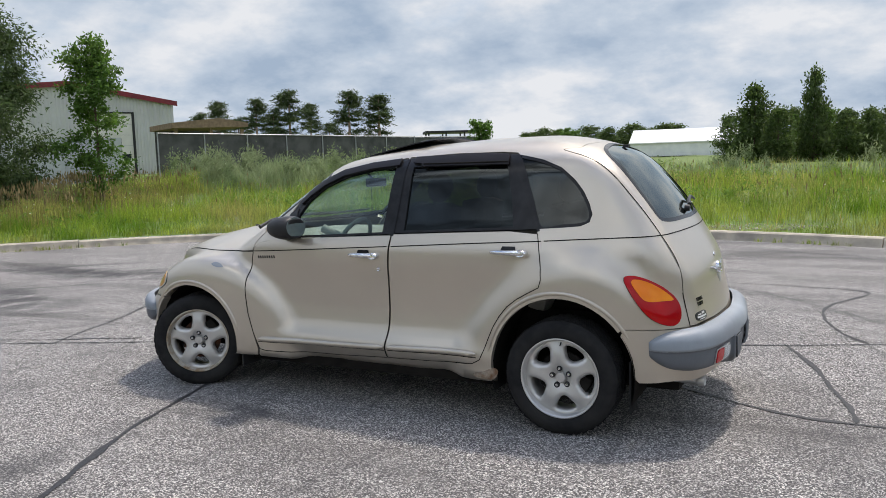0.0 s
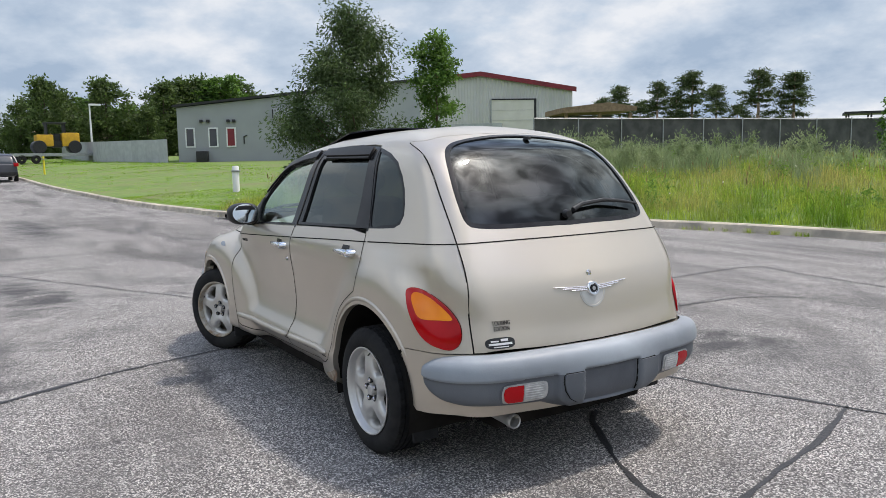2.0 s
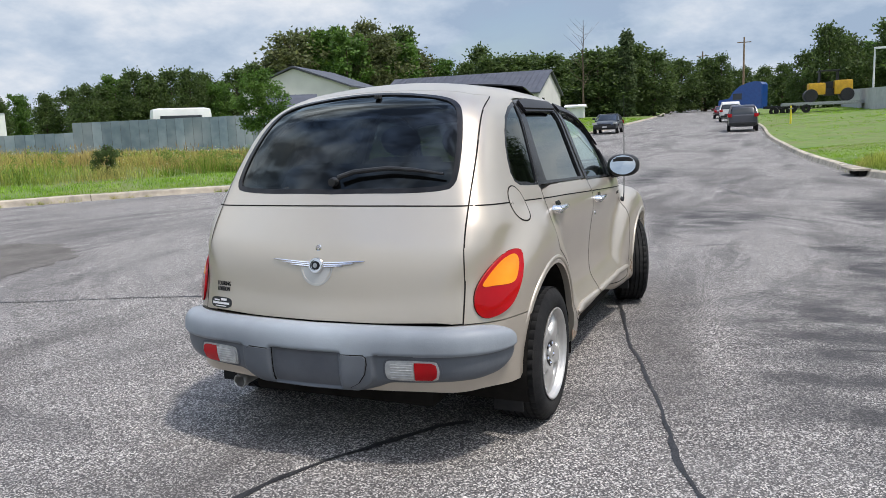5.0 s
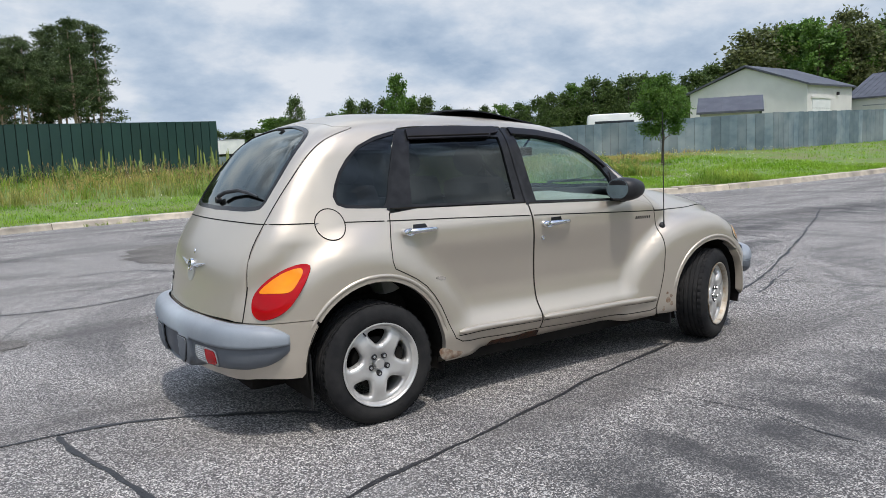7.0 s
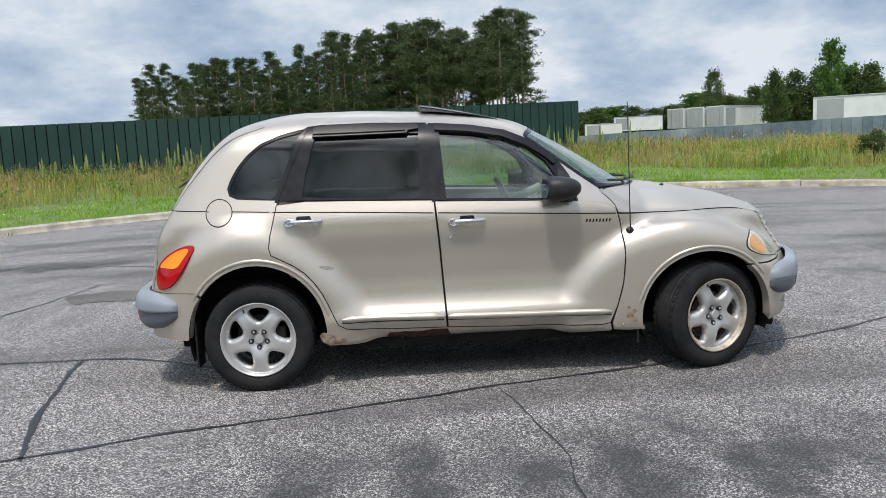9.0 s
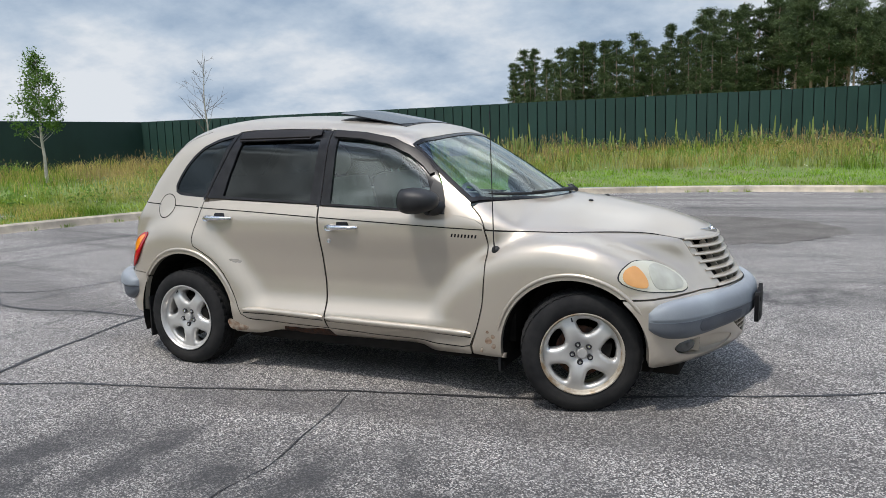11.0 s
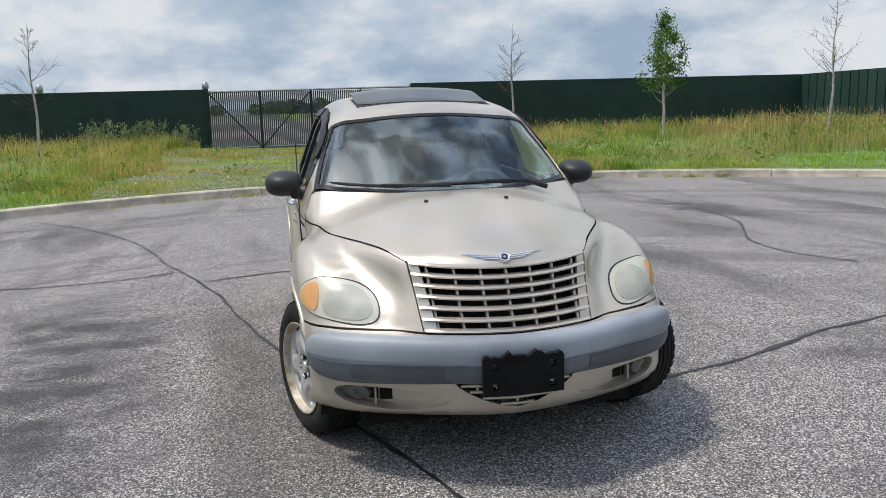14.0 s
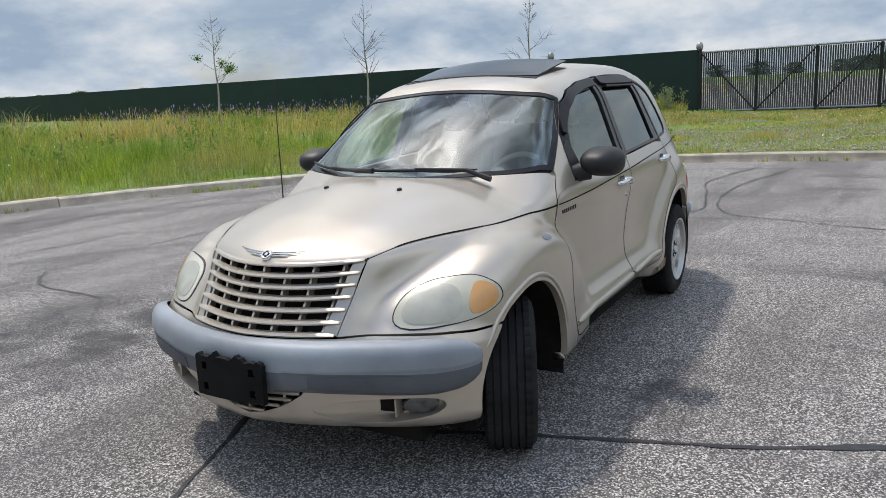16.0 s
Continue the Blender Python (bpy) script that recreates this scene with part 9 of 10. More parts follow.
    part("rear_body", boxes((2.9, 4.6, 0.4, 2.0, 0.7, 2.1), bevel=0.15), yellow, rol)
    part("waist", boxes((2.0, 3.0, 0.7, 1.7, 0.6, 1.3), bevel=0.05), M_BLACKMETAL, rol)
    part("seat_box", boxes((2.2, 2.8, 0.8, 1.6, 1.3, 2.0), bevel=0.05), M_BLACKMETAL, rol)
    part("canopy", boxes((1.4, 3.4, 0.35, 2.05, 3.0, 3.15), bevel=0.04), M_BLACKMETAL, rol)
    for x in (0.75, 4.1):
        bm = bmesh.new()
        lathe(bm, [(0.0, 0.3), (0.62, 0.3), (0.65, 0.36), (0.65, 2.0), (0.62, 2.06), (0.0, 2.06)], "y", 28, (x, 0.0, 0.65))
        part("drum", bm, M_BLACKMETAL, rol)
    for x in (1.5, 3.2):
        part("roll_bar", boxes((x, x + 0.1, 0.5, 1.9, 1.6, 3.02)), M_BLACKMETAL, rol, smooth=False)
    # posts along the verge
    for x, y, h, m, nm, lb in ((23.6, -6.35, 0.95, M_WHITE, "utility_pedestal", "pale plastic utility pedestal standing in the verge"), (55.0, -2.9, 1.25, material("yellow_marker", (0.75, 0.62, 0.03), rough=0.5), "marker_post", "yellow marker post on the mown lawn")):
        t = thing(nm, lb, "post", m=pose(x, y, gz(x, y)))
        bm = bmesh.new()
        lathe(bm, [(0.0, h), (0.10, h), (0.125, h - 0.04), (0.125, -0.1)], "z", 16)
        if nm == "marker_post":
            bmesh.ops.scale(bm, vec=(0.5, 0.5, 1), verts=bm.verts)
        part("tube", bm, m, t)
        part("cap", boxes((-0.14, 0.14, -0.14, 0.14, h - 0.22, h - 0.16), bevel=0.02), M_STEEL, t)
    lamp = thing("street_lamp", "white steel street lamp beside the fence", "lamp", m=pose(101.0, -12.6, gz(101, -12.6)))
    bm = bmesh.new()
    tube(bm, [(0, 0, -0.2), (0, 0, 6.6)], [0.14, 0.09], 10)
    part("pole", bm, M_WHITE, lamp)
    part("head", boxes((-0.2, 0.2, -1.3, 0.1, 6.5, 6.75), bevel=0.05), M_WHITE, lamp)
    for x, y, h in ((150.0, 3.4, 13.0), (168.0, 12.0, 12.0)):
        p = thing("power_pole", "weathered wooden power pole by the road end", "pole", m=pose(x, y, gz(x, y)), group="power poles")
        bm = bmesh.new()
        tube(bm, [(0, 0, -0.5), (0, 0, h)], [0.22, 0.14], 10)
        part("mast", bm, M_WOOD, p)
        part("crossarm", boxes((-0.08, 0.08, -1.2, 1.2, h - 1.0, h - 0.85)), M_WOOD, p, smooth=False)


build_vehicles()


# ---- trees ----
def leaf_cloud(rng, centres, radii, count, size, ratio=0.45, flat=0.75, droop=0.0):
    """Small pointed leaves scattered in clumps; each leaf two triangles, slightly folded."""
    centres, radii = np.asarray(centres, float), np.asarray(radii, float)
    w = radii**2 / (radii**2).sum()
    k = rng.choice(len(centres), count, p=w)
    off = rng.normal(0, 1, (count, 3))
    off *= (np.clip(np.abs(rng.normal(0, 0.55, count)), 0, 1.0) ** 0.75 * 1.1 / np.linalg.norm(off, axis=1))[:, None]
    off[:, 2] *= flat
    p = centres[k] + off * radii[k][:, None]
    a = off + rng.normal(0, 0.6, (count, 3))
    a[:, 2] -= droop
    a /= np.linalg.norm(a, axis=1)[:, None]
    b = np.cross(a, rng.normal(0, 1, (count, 3)))
    b /= np.linalg.norm(b, axis=1)[:, None]
    c = np.cross(a, b)
    s = size * rng.uniform(0.6, 1.3, count)[:, None]
    v = np.stack([p - a * s * 0.5, p + b * s * ratio * 0.5 + c * s * 0.12, p + a * s * 0.5, p - b * s * ratio * 0.5 + c * s * 0.12], 1).reshape(-1, 3)
    i = np.arange(count)[:, None] * 4
    return v, np.concatenate([i + [0, 1, 2], i + [0, 2, 3]], 0)


def crown_clumps(rng, shape, base, top, width, n):
    """Clump centres in an uneven crown of a given shape."""
    out, rad = [], []
    lobes = rng.uniform(0.6, 1.14, 7)
    while len(out) < n:
        u, a = rng.uniform(0, 1), rng.uniform(0, 2 * np.pi)
        r = {"round": math.sqrt(max(0, 1 - (2 * u - 0.92) ** 2 / 1.2)), "cone": 0.16 + 0.84 * (1 - u) ** 0.8,
             "column": 0.55 + 0.45 * math.sin(math.pi * (u * 0.8 + 0.1)), "broad": (0.75 + 0.25 * math.sin(u * 5)) * math.sqrt(max(0.04, 1 - u**3)),
             "spire": (0.24 + 0.76 * (1 - u) ** 0.7) * (0.72 + 0.28 * math.sin(u * 19)),
             "fir": (0.10 + 0.90 * (1 - u) ** 0.62) * (0.80 + 0.20 * math.sin(u * 29)) * min(1.0, 0.45 + u * 3),
             "pine": (0.35 + 0.65 * math.sin(math.pi * (0.22 + 0.72 * u))) * (0.7 + 0.3 * math.sin(u * 23))}[shape]
        q = rng.uniform(0.15, 1.0) ** 0.6 * r * width / 2 * lobes[int(a / 6.2832 * 7) % 7] * 0.86
        out.append((q * math.cos(a), q * math.sin(a), base + u * (top - base) * 0.93))
        rad.append(width * rng.uniform(0.10, 0.19))
    return np.array(out), np.array(rad)


def wood(rng, height, r0, targets, lean=0.03, sides=7, twig=0.3):
    """A tapered, slightly crooked trunk with limbs that reach the given places."""
    bm = bmesh.new()
    wob = rng.normal(0, lean, (9, 2)) * height * 0.12
    wob[:2] = 0
    axis = [Vector((wob[i][0], wob[i][1], -0.15 + (height + 0.15) * i / 8)) for i in range(9)]
    tube(bm, axis, [r0 * (1.25 if i == 0 else 1.0) * (1 - 0.9 * (i / 8) ** 0.9) + 0.006 for i in range(9)], sides)
    for p in targets:
        p = Vector(p)
        dist = math.hypot(p.x, p.y)
        h = max(height * 0.12, min(height * 0.93, p.z - dist * rng.uniform(0.35, 0.9)))
        u = h / height * 8
        i = min(7, int(u))
        a = axis[i].lerp(axis[i + 1], u - i)
        mid = a.lerp(p, 0.5) + Vector((0, 0, -0.08 * dist)) + Vector(rng.normal(0, 0.05, 3)) * dist
        r = max(0.008, r0 * twig * min(1.0, dist / (0.3 * height) + 0.35) * (1 - 0.6 * h / height))
        tube(bm, [a, mid, p], [r, r * 0.65, r * 0.25], 5, cap=False)
    return bm


def leafy_tree(name, label, x, y, top, width, shape="round", base=0.3, leaves=3000, size=0.3, clumps=45, mat=None, bark=None, r0=0.12, seed=1, ratio=0.5,
               group="", droop=0.0, limbs=22, base_z=None, category="tree", flat=0.75):
    rng = np.random.default_rng(seed)
    z = gz(x, y) if base_z is None else base_z
    h = top - z
    t = thing(name, label, category, m=pose(x, y, z), group=group)
    centres, radii = crown_clumps(rng, shape, h * base, h, width, clumps)
    pick = centres[rng.permutation(len(centres))[:limbs]]
    part("trunk", wood(rng, h * 0.93, r0, pick), bark or M_BARK, t)
    put("crown", mesh_fast("crown", *leaf_cloud(rng, centres, radii, leaves, size, ratio, flat, droop), mat or M_LEAF), t)
    return t


def bare_sapling(x, y, top, seed, leaves=0):
    rng = np.random.default_rng(seed)
    z = gz(x, y)
    h = top - z
    label = "bare young tree with a pale trunk and thin twigs" if not leaves else "young pale tree with bare top and sparse green leaves"
    t = thing("sapling", label, "tree", m=pose(x, y, z, 0, 0, seed * 50), group="young trees by the green fence")
    bm = bmesh.new()
    axis = [Vector((0.02 * math.sin(i * 1.7 + seed), 0.03 * math.cos(i * 1.1), -0.1 + (h + 0.1) * i / 9)) for i in range(10)]
    tube(bm, axis, [0.048 * (1 - 0.93 * i / 9) for i in range(10)], 7)
    part("trunk", bm, M_PALEBARK, t)
    bm = bmesh.new()
    ends = []
    for k in range(26):
        u = rng.uniform(0.33, 0.93)
        a, el, ln = rng.uniform(0, 6.28), rng.uniform(0.25, 0.95), (1.10 - u) * h * rng.uniform(0.24, 0.42)
        s = Vector((0.02 * math.sin(u * 15 + seed), 0.03 * math.cos(u * 10), u * h))
        d = Vector((math.cos(a) * math.cos(el), math.sin(a) * math.cos(el), math.sin(el)))
        e = s + d * ln + Vector((0, 0, 0.08 * ln))
        m = s.lerp(e, 0.5) + Vector((0, 0, -0.06 * ln))
        tube(bm, [s, m, e], [0.012 * (1.2 - u), 0.009 * (1.2 - u), 0.003], 4, cap=False)
        for w in range(4):
            q = s.lerp(e, rng.uniform(0.3, 0.95))
            tw = q + (d + Vector(rng.normal(0, 0.55, 3))).normalized() * ln * rng.uniform(0.25, 0.5)
            tube(bm, [q, q.lerp(tw, 0.5) + Vector((0, 0, 0.01)), tw], [0.0045, 0.0035, 0.002], 3, cap=False)
        ends.append(e)
    part("branch_work", bm, M_BARK, t)
    if leaves:
        c = [e for e in ends if e.z < h * 0.62] or ends
        put("leaves", mesh_fast("leaves", *leaf_cloud(rng, [tuple(e) for e in c], [0.28] * len(c), leaves, 0.08, 0.5), M_LEAF_LIGHT), t)
    return t


def pine_tree(label, top_h, width, seed, bare=0.5, r0=0.17, group="", shape="fir"):
    """A pine with a bare trunk, dead stubs, and tufts of needles on rising limbs."""
    rng = np.random.default_rng(seed)
    t = thing("pine_tree", label, "tree", group=group)
    centres, radii = crown_clumps(rng, shape, top_h * bare, top_h, width, 100)
    radii = radii * 0.74
    part("trunk", wood(rng, top_h * 0.96, r0, [*centres[:30], *[(rng.normal(0, 0.6), rng.normal(0, 0.6), top_h * u) for u in (0.28, 0.35, 0.42, 0.5)]], lean=0.02, twig=0.22), M_PINEBARK, t)
    put("crown", mesh_fast("crown", *leaf_cloud(rng, centres, radii, 6500, 0.30, 0.2, 0.42), M_NEEDLE), t)
    return t


def polar(az, d):
    return d * math.cos(radians(az)), d * math.sin(radians(az))


def scaled(x, y, z, turn, sxy, sz):
    return pose(x, y, z, 0, 0, turn) @ Matrix.Diagonal((sxy, sxy, sz, 1))


def build_trees():
    # trees that stand by the turning circle
    leafy_tree("willow_tree", "large grey-green willow-like tree in tall dry grass", 17.8, -8.3, 6.5, 5.3, "broad", 0.05, 52000, 0.128, 72, M_LEAF_GREY, M_BARK, 0.14, 11, 0.34, droop=0.5, limbs=55)
    leafy_tree("slender_tree", "slender young light-green tree in tall grass", 15.7, -10.2, 5.4, 2.4, "round", 0.12, 11000, 0.11, 85, M_LEAF_LIGHT, M_BARK, 0.055, 12, 0.5, limbs=30)
    leafy_tree("round_tree", "small round-crowned green tree by the board fence", 20.8, 16.6, 3.95, 2.35, "round", 0.38, 9000, 0.11, 48, M_LEAF_LIGHT, M_BARK, 0.06, 13, 0.55, limbs=26)
    leafy_tree("bush", "low dark-green bush in the meadow grass", 12.7, 16.5, gz(12.7, 16.5) + 0.95, 1.0, "round", 0.02, 2600, 0.07, 30, M_LEAF, M_BARK, 0.02, 14, 0.5, limbs=16, category="bush")
    leafy_tree("sapling", "young leafy tree with a white lower trunk", -18.0, 11.0, 4.5, 2.1, "broad", 0.30, 4600, 0.085, 46, M_LEAF_LIGHT, M_PALEBARK, 0.05, 15, 0.5, group="young trees by the green fence", limbs=22)
    for x, y, top, seed, lv in ((-15.2, 14.8, 4.5, 2, 0), (-17.8, 5.95, 4.0, 3, 0), (-18.6, -7.5, 4.15, 4, 0), (-18.6, -13.6, 4.7, 5, 0), (-18.6, -20.7, 4.9, 6, 700)):
        bare_sapling(x, y, top, seed, lv)
    # pine grove behind the green fence, and the row of pines behind the yard
    grove = [pine_tree("tall pine with a bare reddish trunk behind the fence", 11.0, (5.0, 6.4, 5.6)[k], 30 + k, (0.10, 0.52, 0.34)[k], group="pine grove", shape=("fir", "pine", "fir")[k]) for k in range(3)]
    rng = random.Random(8)
    first = []
    crest = ((81, 9.2), (84, 9.6), (87, 8.8), (90, 9.3), (94, 8.8), (98, 8.1), (102, 7.4), (105, 6.9), (108, 6.4), (110, 5.4))
    for k in range(84):
        az, d = 81.9 + 27.3 * ((k * 0.618) % 1), 96 + 34 * rng.random()
        x, y = polar(az, d)
        x, y = x - 0.4, y - 5.2
        z = gz(x, y)
        s = (1.4 + d * math.tan(radians(np.interp(az, *np.transpose(crest)) * rng.uniform(0.70, 1.04))) - z) / 11.0
        m = scaled(x, y, z, rng.uniform(0, 360), s * rng.uniform(0.78, 1.08), s)
        kind = (1 if k % 3 else 2) if az < 91 else (0 if k % 2 else 2)
        if k < 3:
            first.append(m)
        else:
            copy_thing(grove[kind], m)
    for ob, m in zip(grove, first):
        ob.matrix_basis = m
    row = pine_tree("dark pine with open layered limbs behind the yard", 8.0, 5.4, 41, 0.10, group="row of pines")
    for i, (az, d, top, w) in enumerate(((-45.0, 88, 8.0, 1.1), (-46.2, 84, 9.0, 1.15), (-47.6, 90, 7.4, 1.2), (-48.9, 85, 9.4, 1.2), (-50.2, 90, 8.0, 1.2), (-51.4, 85, 10.4, 1.5), (-53.0, 90, 9.2, 1.15), (-54.4, 92, 6.8, 1.1), (-55.9, 85, 10.2, 1.5), (-58.2, 86, 9.8, 1.55))):
        x, y = polar(az, d)
        m = scaled(x, y, gz(x, y), i * 71, w * 1.05, (top + 0.6 - gz(x, y)) / 8.0)
        if i < 9:
            copy_thing(row, m)
        else:
            row.matrix_basis = m
    # woods of broad-leaved trees further off
    kinds = []
    for k, (shape, mat, w, lb) in enumerate((("broad", M_LEAF, 8.0, "broad dark-green tree in the far belt of woods"), ("round", M_LEAF, 7.0, "round dark-green tree in the far belt of woods"),
                                             ("column", M_LEAF_LIGHT, 5.5, "tall light-green tree in the far belt of woods"), ("cone", M_NEEDLE, 4.6, "dark conifer among the far broad-leaved trees"),
                                             ("round", M_LEAF_OLIVE, 8.0, "open olive-green tree behind the pale houses"))):
        kinds.append(leafy_tree("far_tree", lb, 0, 0, 10.0, w, shape, 0.06 if k < 4 else 0.2, 6500 if k < 4 else 4600, 0.40, 150 if k < 4 else 70, mat, M_BARK, 0.2, 50 + k, 0.6, group="far woods", base_z=0.0))
    spots = []

    def belt(a0, a1, d, el0, el1, step, width=0.75, mix=(0, 1, 2, 0, 1)):
        a = a0
        while a <= a1:
            dd = d * rng.uniform(0.93, 1.08)
            spots.append((a, dd, 1.4 + dd * math.tan(radians(rng.uniform(el0, el1))), width * rng.uniform(0.8, 1.2), rng.choice(mix)))
            a += step * rng.uniform(0.75, 1.25)

    crest = ((-17, 6.0), (-13.8, 6.9), (-11.7, 5.9), (-10.2, 3.4), (-8.5, 6.1), (-6.6, 4.8), (-4.6, 6.0), (-2.6, 3.9), (0, 3.4), (2.6, 4.4), (4.8, 4.4), (6.2, 5.4), (8.6, 5.6), (11, 5.2), (13, 4.9), (16, 5.4), (19.5, 5.1),
             (23.8, 5.3), (26, 7.1), (28.8, 7.9), (31, 7.4), (33.5, 7.4), (36, 5.3), (39, 4.3), (42, 4.9), (45, 5.1), (48, 4.0), (51, 3.6), (55.7, 3.2), (58, 4.0), (60.4, 4.4), (62, 3.8), (63.6, 4.0), (66.7, 2.8), (69, 3.4), (70.6, 2.5),
             (72, 1.9), (74.6, 2.6), (77.5, 1.9), (82, 1.9))
    for back, share, step in ((1.0, 1.0, 1.3), (1.3, 0.84, 1.6)):
        az = -17.0
        while az < 82:
            d = np.interp(az, (-17, -3, -2, 5, 6, 26, 27, 36, 37, 50, 52, 67, 69, 82), (116, 116, 165, 165, 126, 126, 112, 112, 102, 102, 125, 125, 170, 170)) * back * rng.uniform(0.95, 1.06)
            el = np.interp(az, *np.transpose(crest)) * share * rng.uniform(0.9, 1.02)
            spots.append((az, d, 1.4 + d * math.tan(radians(el)), np.interp(az, (3, 5, 17, 20, 66, 70), (1.0, 1.3, 1.3, 1.0, 1.0, 2.2)) * rng.uniform(0.75, 1.2), rng.choice((4, 4, 2, 4, 1) if 23 < az < 40 else (0, 1, 0, 2, 0, 1) if az < 3 or az > 20 else (0, 1, 1, 0, 1))))
            az += step * rng.uniform(0.75, 1.25)
    belt(86, 105, 150, 3.0, 4.4, 2.0, 0.9, (3, 1, 3))
    belt(-80, -69, 200, 1.9, 2.7, 0.75, 1.4)
    belt(-98, -83.6, 60, 2.7, 3.5, 1.3, 0.8)
    belt(-98, -86, 66, 3.0, 3.8, 2.0, 0.9)
    belt(-178, -100, 240, 0.8, 1.35, 2.3, 2.6)
    belt(150, 181, 240, 0.9, 1.3, 0.9, 2.6)
    spots += [(8.6, 118, 14.9, 0.7, 3), (60.6, 112, 12.8, 0.55, 2), (67.9, 124, 10.9, 0.62, 1), (64.0, 112, 9.4, 0.6, 0), (-86.9, 58, 6.9, 0.75, 0), (-90.8, 60, 8.0, 0.5, 0), (-88.6, 56, 5.0, 0.9, 1), (-66.4, 45, 4.4, 0.45, 2)]
    for az, d, top, w, k in spots:
        x, y = polar(az, d)
        if -20 < az < 83:
            x, y = x + np.interp(az, (30, 60), (-5, -2)), y + np.interp(az, (10, 60), (0.5, -4.5))
        z = gz(x, y) - 0.2
        h = top - z
        ob = kinds[k]
        s = min(1.7, max(0.35, h / 10 * w * 1.15))
        m = scaled(x, y, z, rng.uniform(0, 360), s, h / 10)
        copy_thing(ob, m)
    for ob, az, d, h in zip(kinds, (20, 26, 31, 9.2, 28.5), (135, 128, 126, 134, 120), (13.2, 16.0, 15, 13, 16.5)):
        x, y = polar(az, d)
        ob.matrix_basis = scaled(x, y, gz(x, y) - 0.2, 40, h / 10, h / 10)
    # a dead tree by the road end
    x, y = polar(12.3, 110)
    dead = thing("dead_tree", "tall dead bare tree beside the far road", "tree", m=pose(x, y, gz(x, y)))
    r2 = np.random.default_rng(77)
    part("trunk", wood(r2, 13.6, 0.2, [(r2.normal(0, 1.9), r2.normal(0, 1.9), r2.uniform(6, 14.6)) for _ in range(30)], twig=0.3), M_BARK, dead)


build_trees()


# ---- grass and weeds ----
GRID = np.meshgrid(np.arange(-50, 130.1, 1.0), np.arange(-60, 70.1, 1.0))
GRID_Z = ground_z(*GRID)


def land_z(x, y):
    """Height of the land, read between grid points."""
    u, v = np.clip(x + 50, 0, 179.99), np.clip(y + 60, 0, 129.99)
    i, j = u.astype(int), v.astype(int)
    a, b = u - i, v - j
    z = GRID_Z
    return (z[j, i] * (1 - a) + z[j, i + 1] * a) * (1 - b) + (z[j + 1, i] * (1 - a) + z[j + 1, i + 1] * a) * b


def kerb_near(p):
    """Distance from the kerb line, from every third of its points."""
    line = KERB[::2]
    a, d = line[:-1], np.diff(line, axis=0)
    ll = (d**2).sum(-1)
    out = np.empty(len(p))
    for i in range(0, len(p), 6000):
        q = p[i:i + 6000, None] - a[None]
        u = np.clip((q * d).sum(-1) / ll, 0, 1)
        out[i:i + 6000] = np.sqrt(((q - u[..., None] * d) ** 2).sum(-1)).min(1)
    return out


def wave(x, y, s, k=0.0):
    return (np.sin(x * s + 1.3 * np.sin(y * s * 0.7 + k)) + np.sin(y * s * 1.13 + 1.7 * np.sin(x * s * 0.6 + 2 + k))) / 2


def sow(rng, count, dmax, lo=0, hi=None, dmin=0.0, power=1.0):
    """Places outside the kerb, up to dmax metres from it, denser near the kerb."""
    seg = KERB[lo:hi]
    ln = np.linalg.norm(np.diff(seg, axis=0), axis=1)
    k = rng.choice(len(ln), count, p=ln / ln.sum())
    d = dmin + (dmax - dmin) * rng.uniform(0, 1, count) ** power
    line = offset_line(1.0)[lo:hi]
    u = rng.uniform(0, 1, count)[:, None]
    base = seg[k] * (1 - u) + seg[k + 1] * u
    out = line[k] * (1 - u) + line[k + 1] * u - base
    return base + out * (0.17 + d)[:, None], d


def blades(rng, p, h, w, lean, spread=None):
    """Bent tapering blades: five corners, three triangles each."""
    n = len(p)
    z = land_z(p[:, 0], p[:, 1]) - 0.02
    a = rng.uniform(0, 2 * np.pi, n)
    side = np.stack([np.cos(a), np.sin(a), np.zeros(n)], 1) * (w / 2)[:, None]
    b = a + np.pi / 2 + rng.normal(0, 0.6, n)
    if spread is not None:
        b = np.arctan2(spread[:, 1], spread[:, 0]) + rng.normal(0, 0.7, n)
        a = b + np.pi / 2 + rng.normal(0, 0.5, n)
        side = np.stack([np.cos(a), np.sin(a), np.zeros(n)], 1) * (w / 2)[:, None]
    bend = np.stack([np.cos(b), np.sin(b), np.zeros(n)], 1) * (h * lean * rng.uniform(0.2, 1.0, n))[:, None]
    root = np.column_stack([p, z])
    up = np.zeros((n, 3))
    up[:, 2] = h
    mid = root + up * 0.55 + bend * 0.3
    tip = root + up * (1 - 0.25 * lean)[:, None] + bend
    v = np.stack([root - side, root + side, mid - side * 0.8, mid + side * 0.8, tip], 1).reshape(-1, 3)
    i = np.arange(n)[:, None] * 5
    return v, np.concatenate([i + [0, 1, 3], i + [0, 3, 2], i + [2, 3, 4]], 0), tip


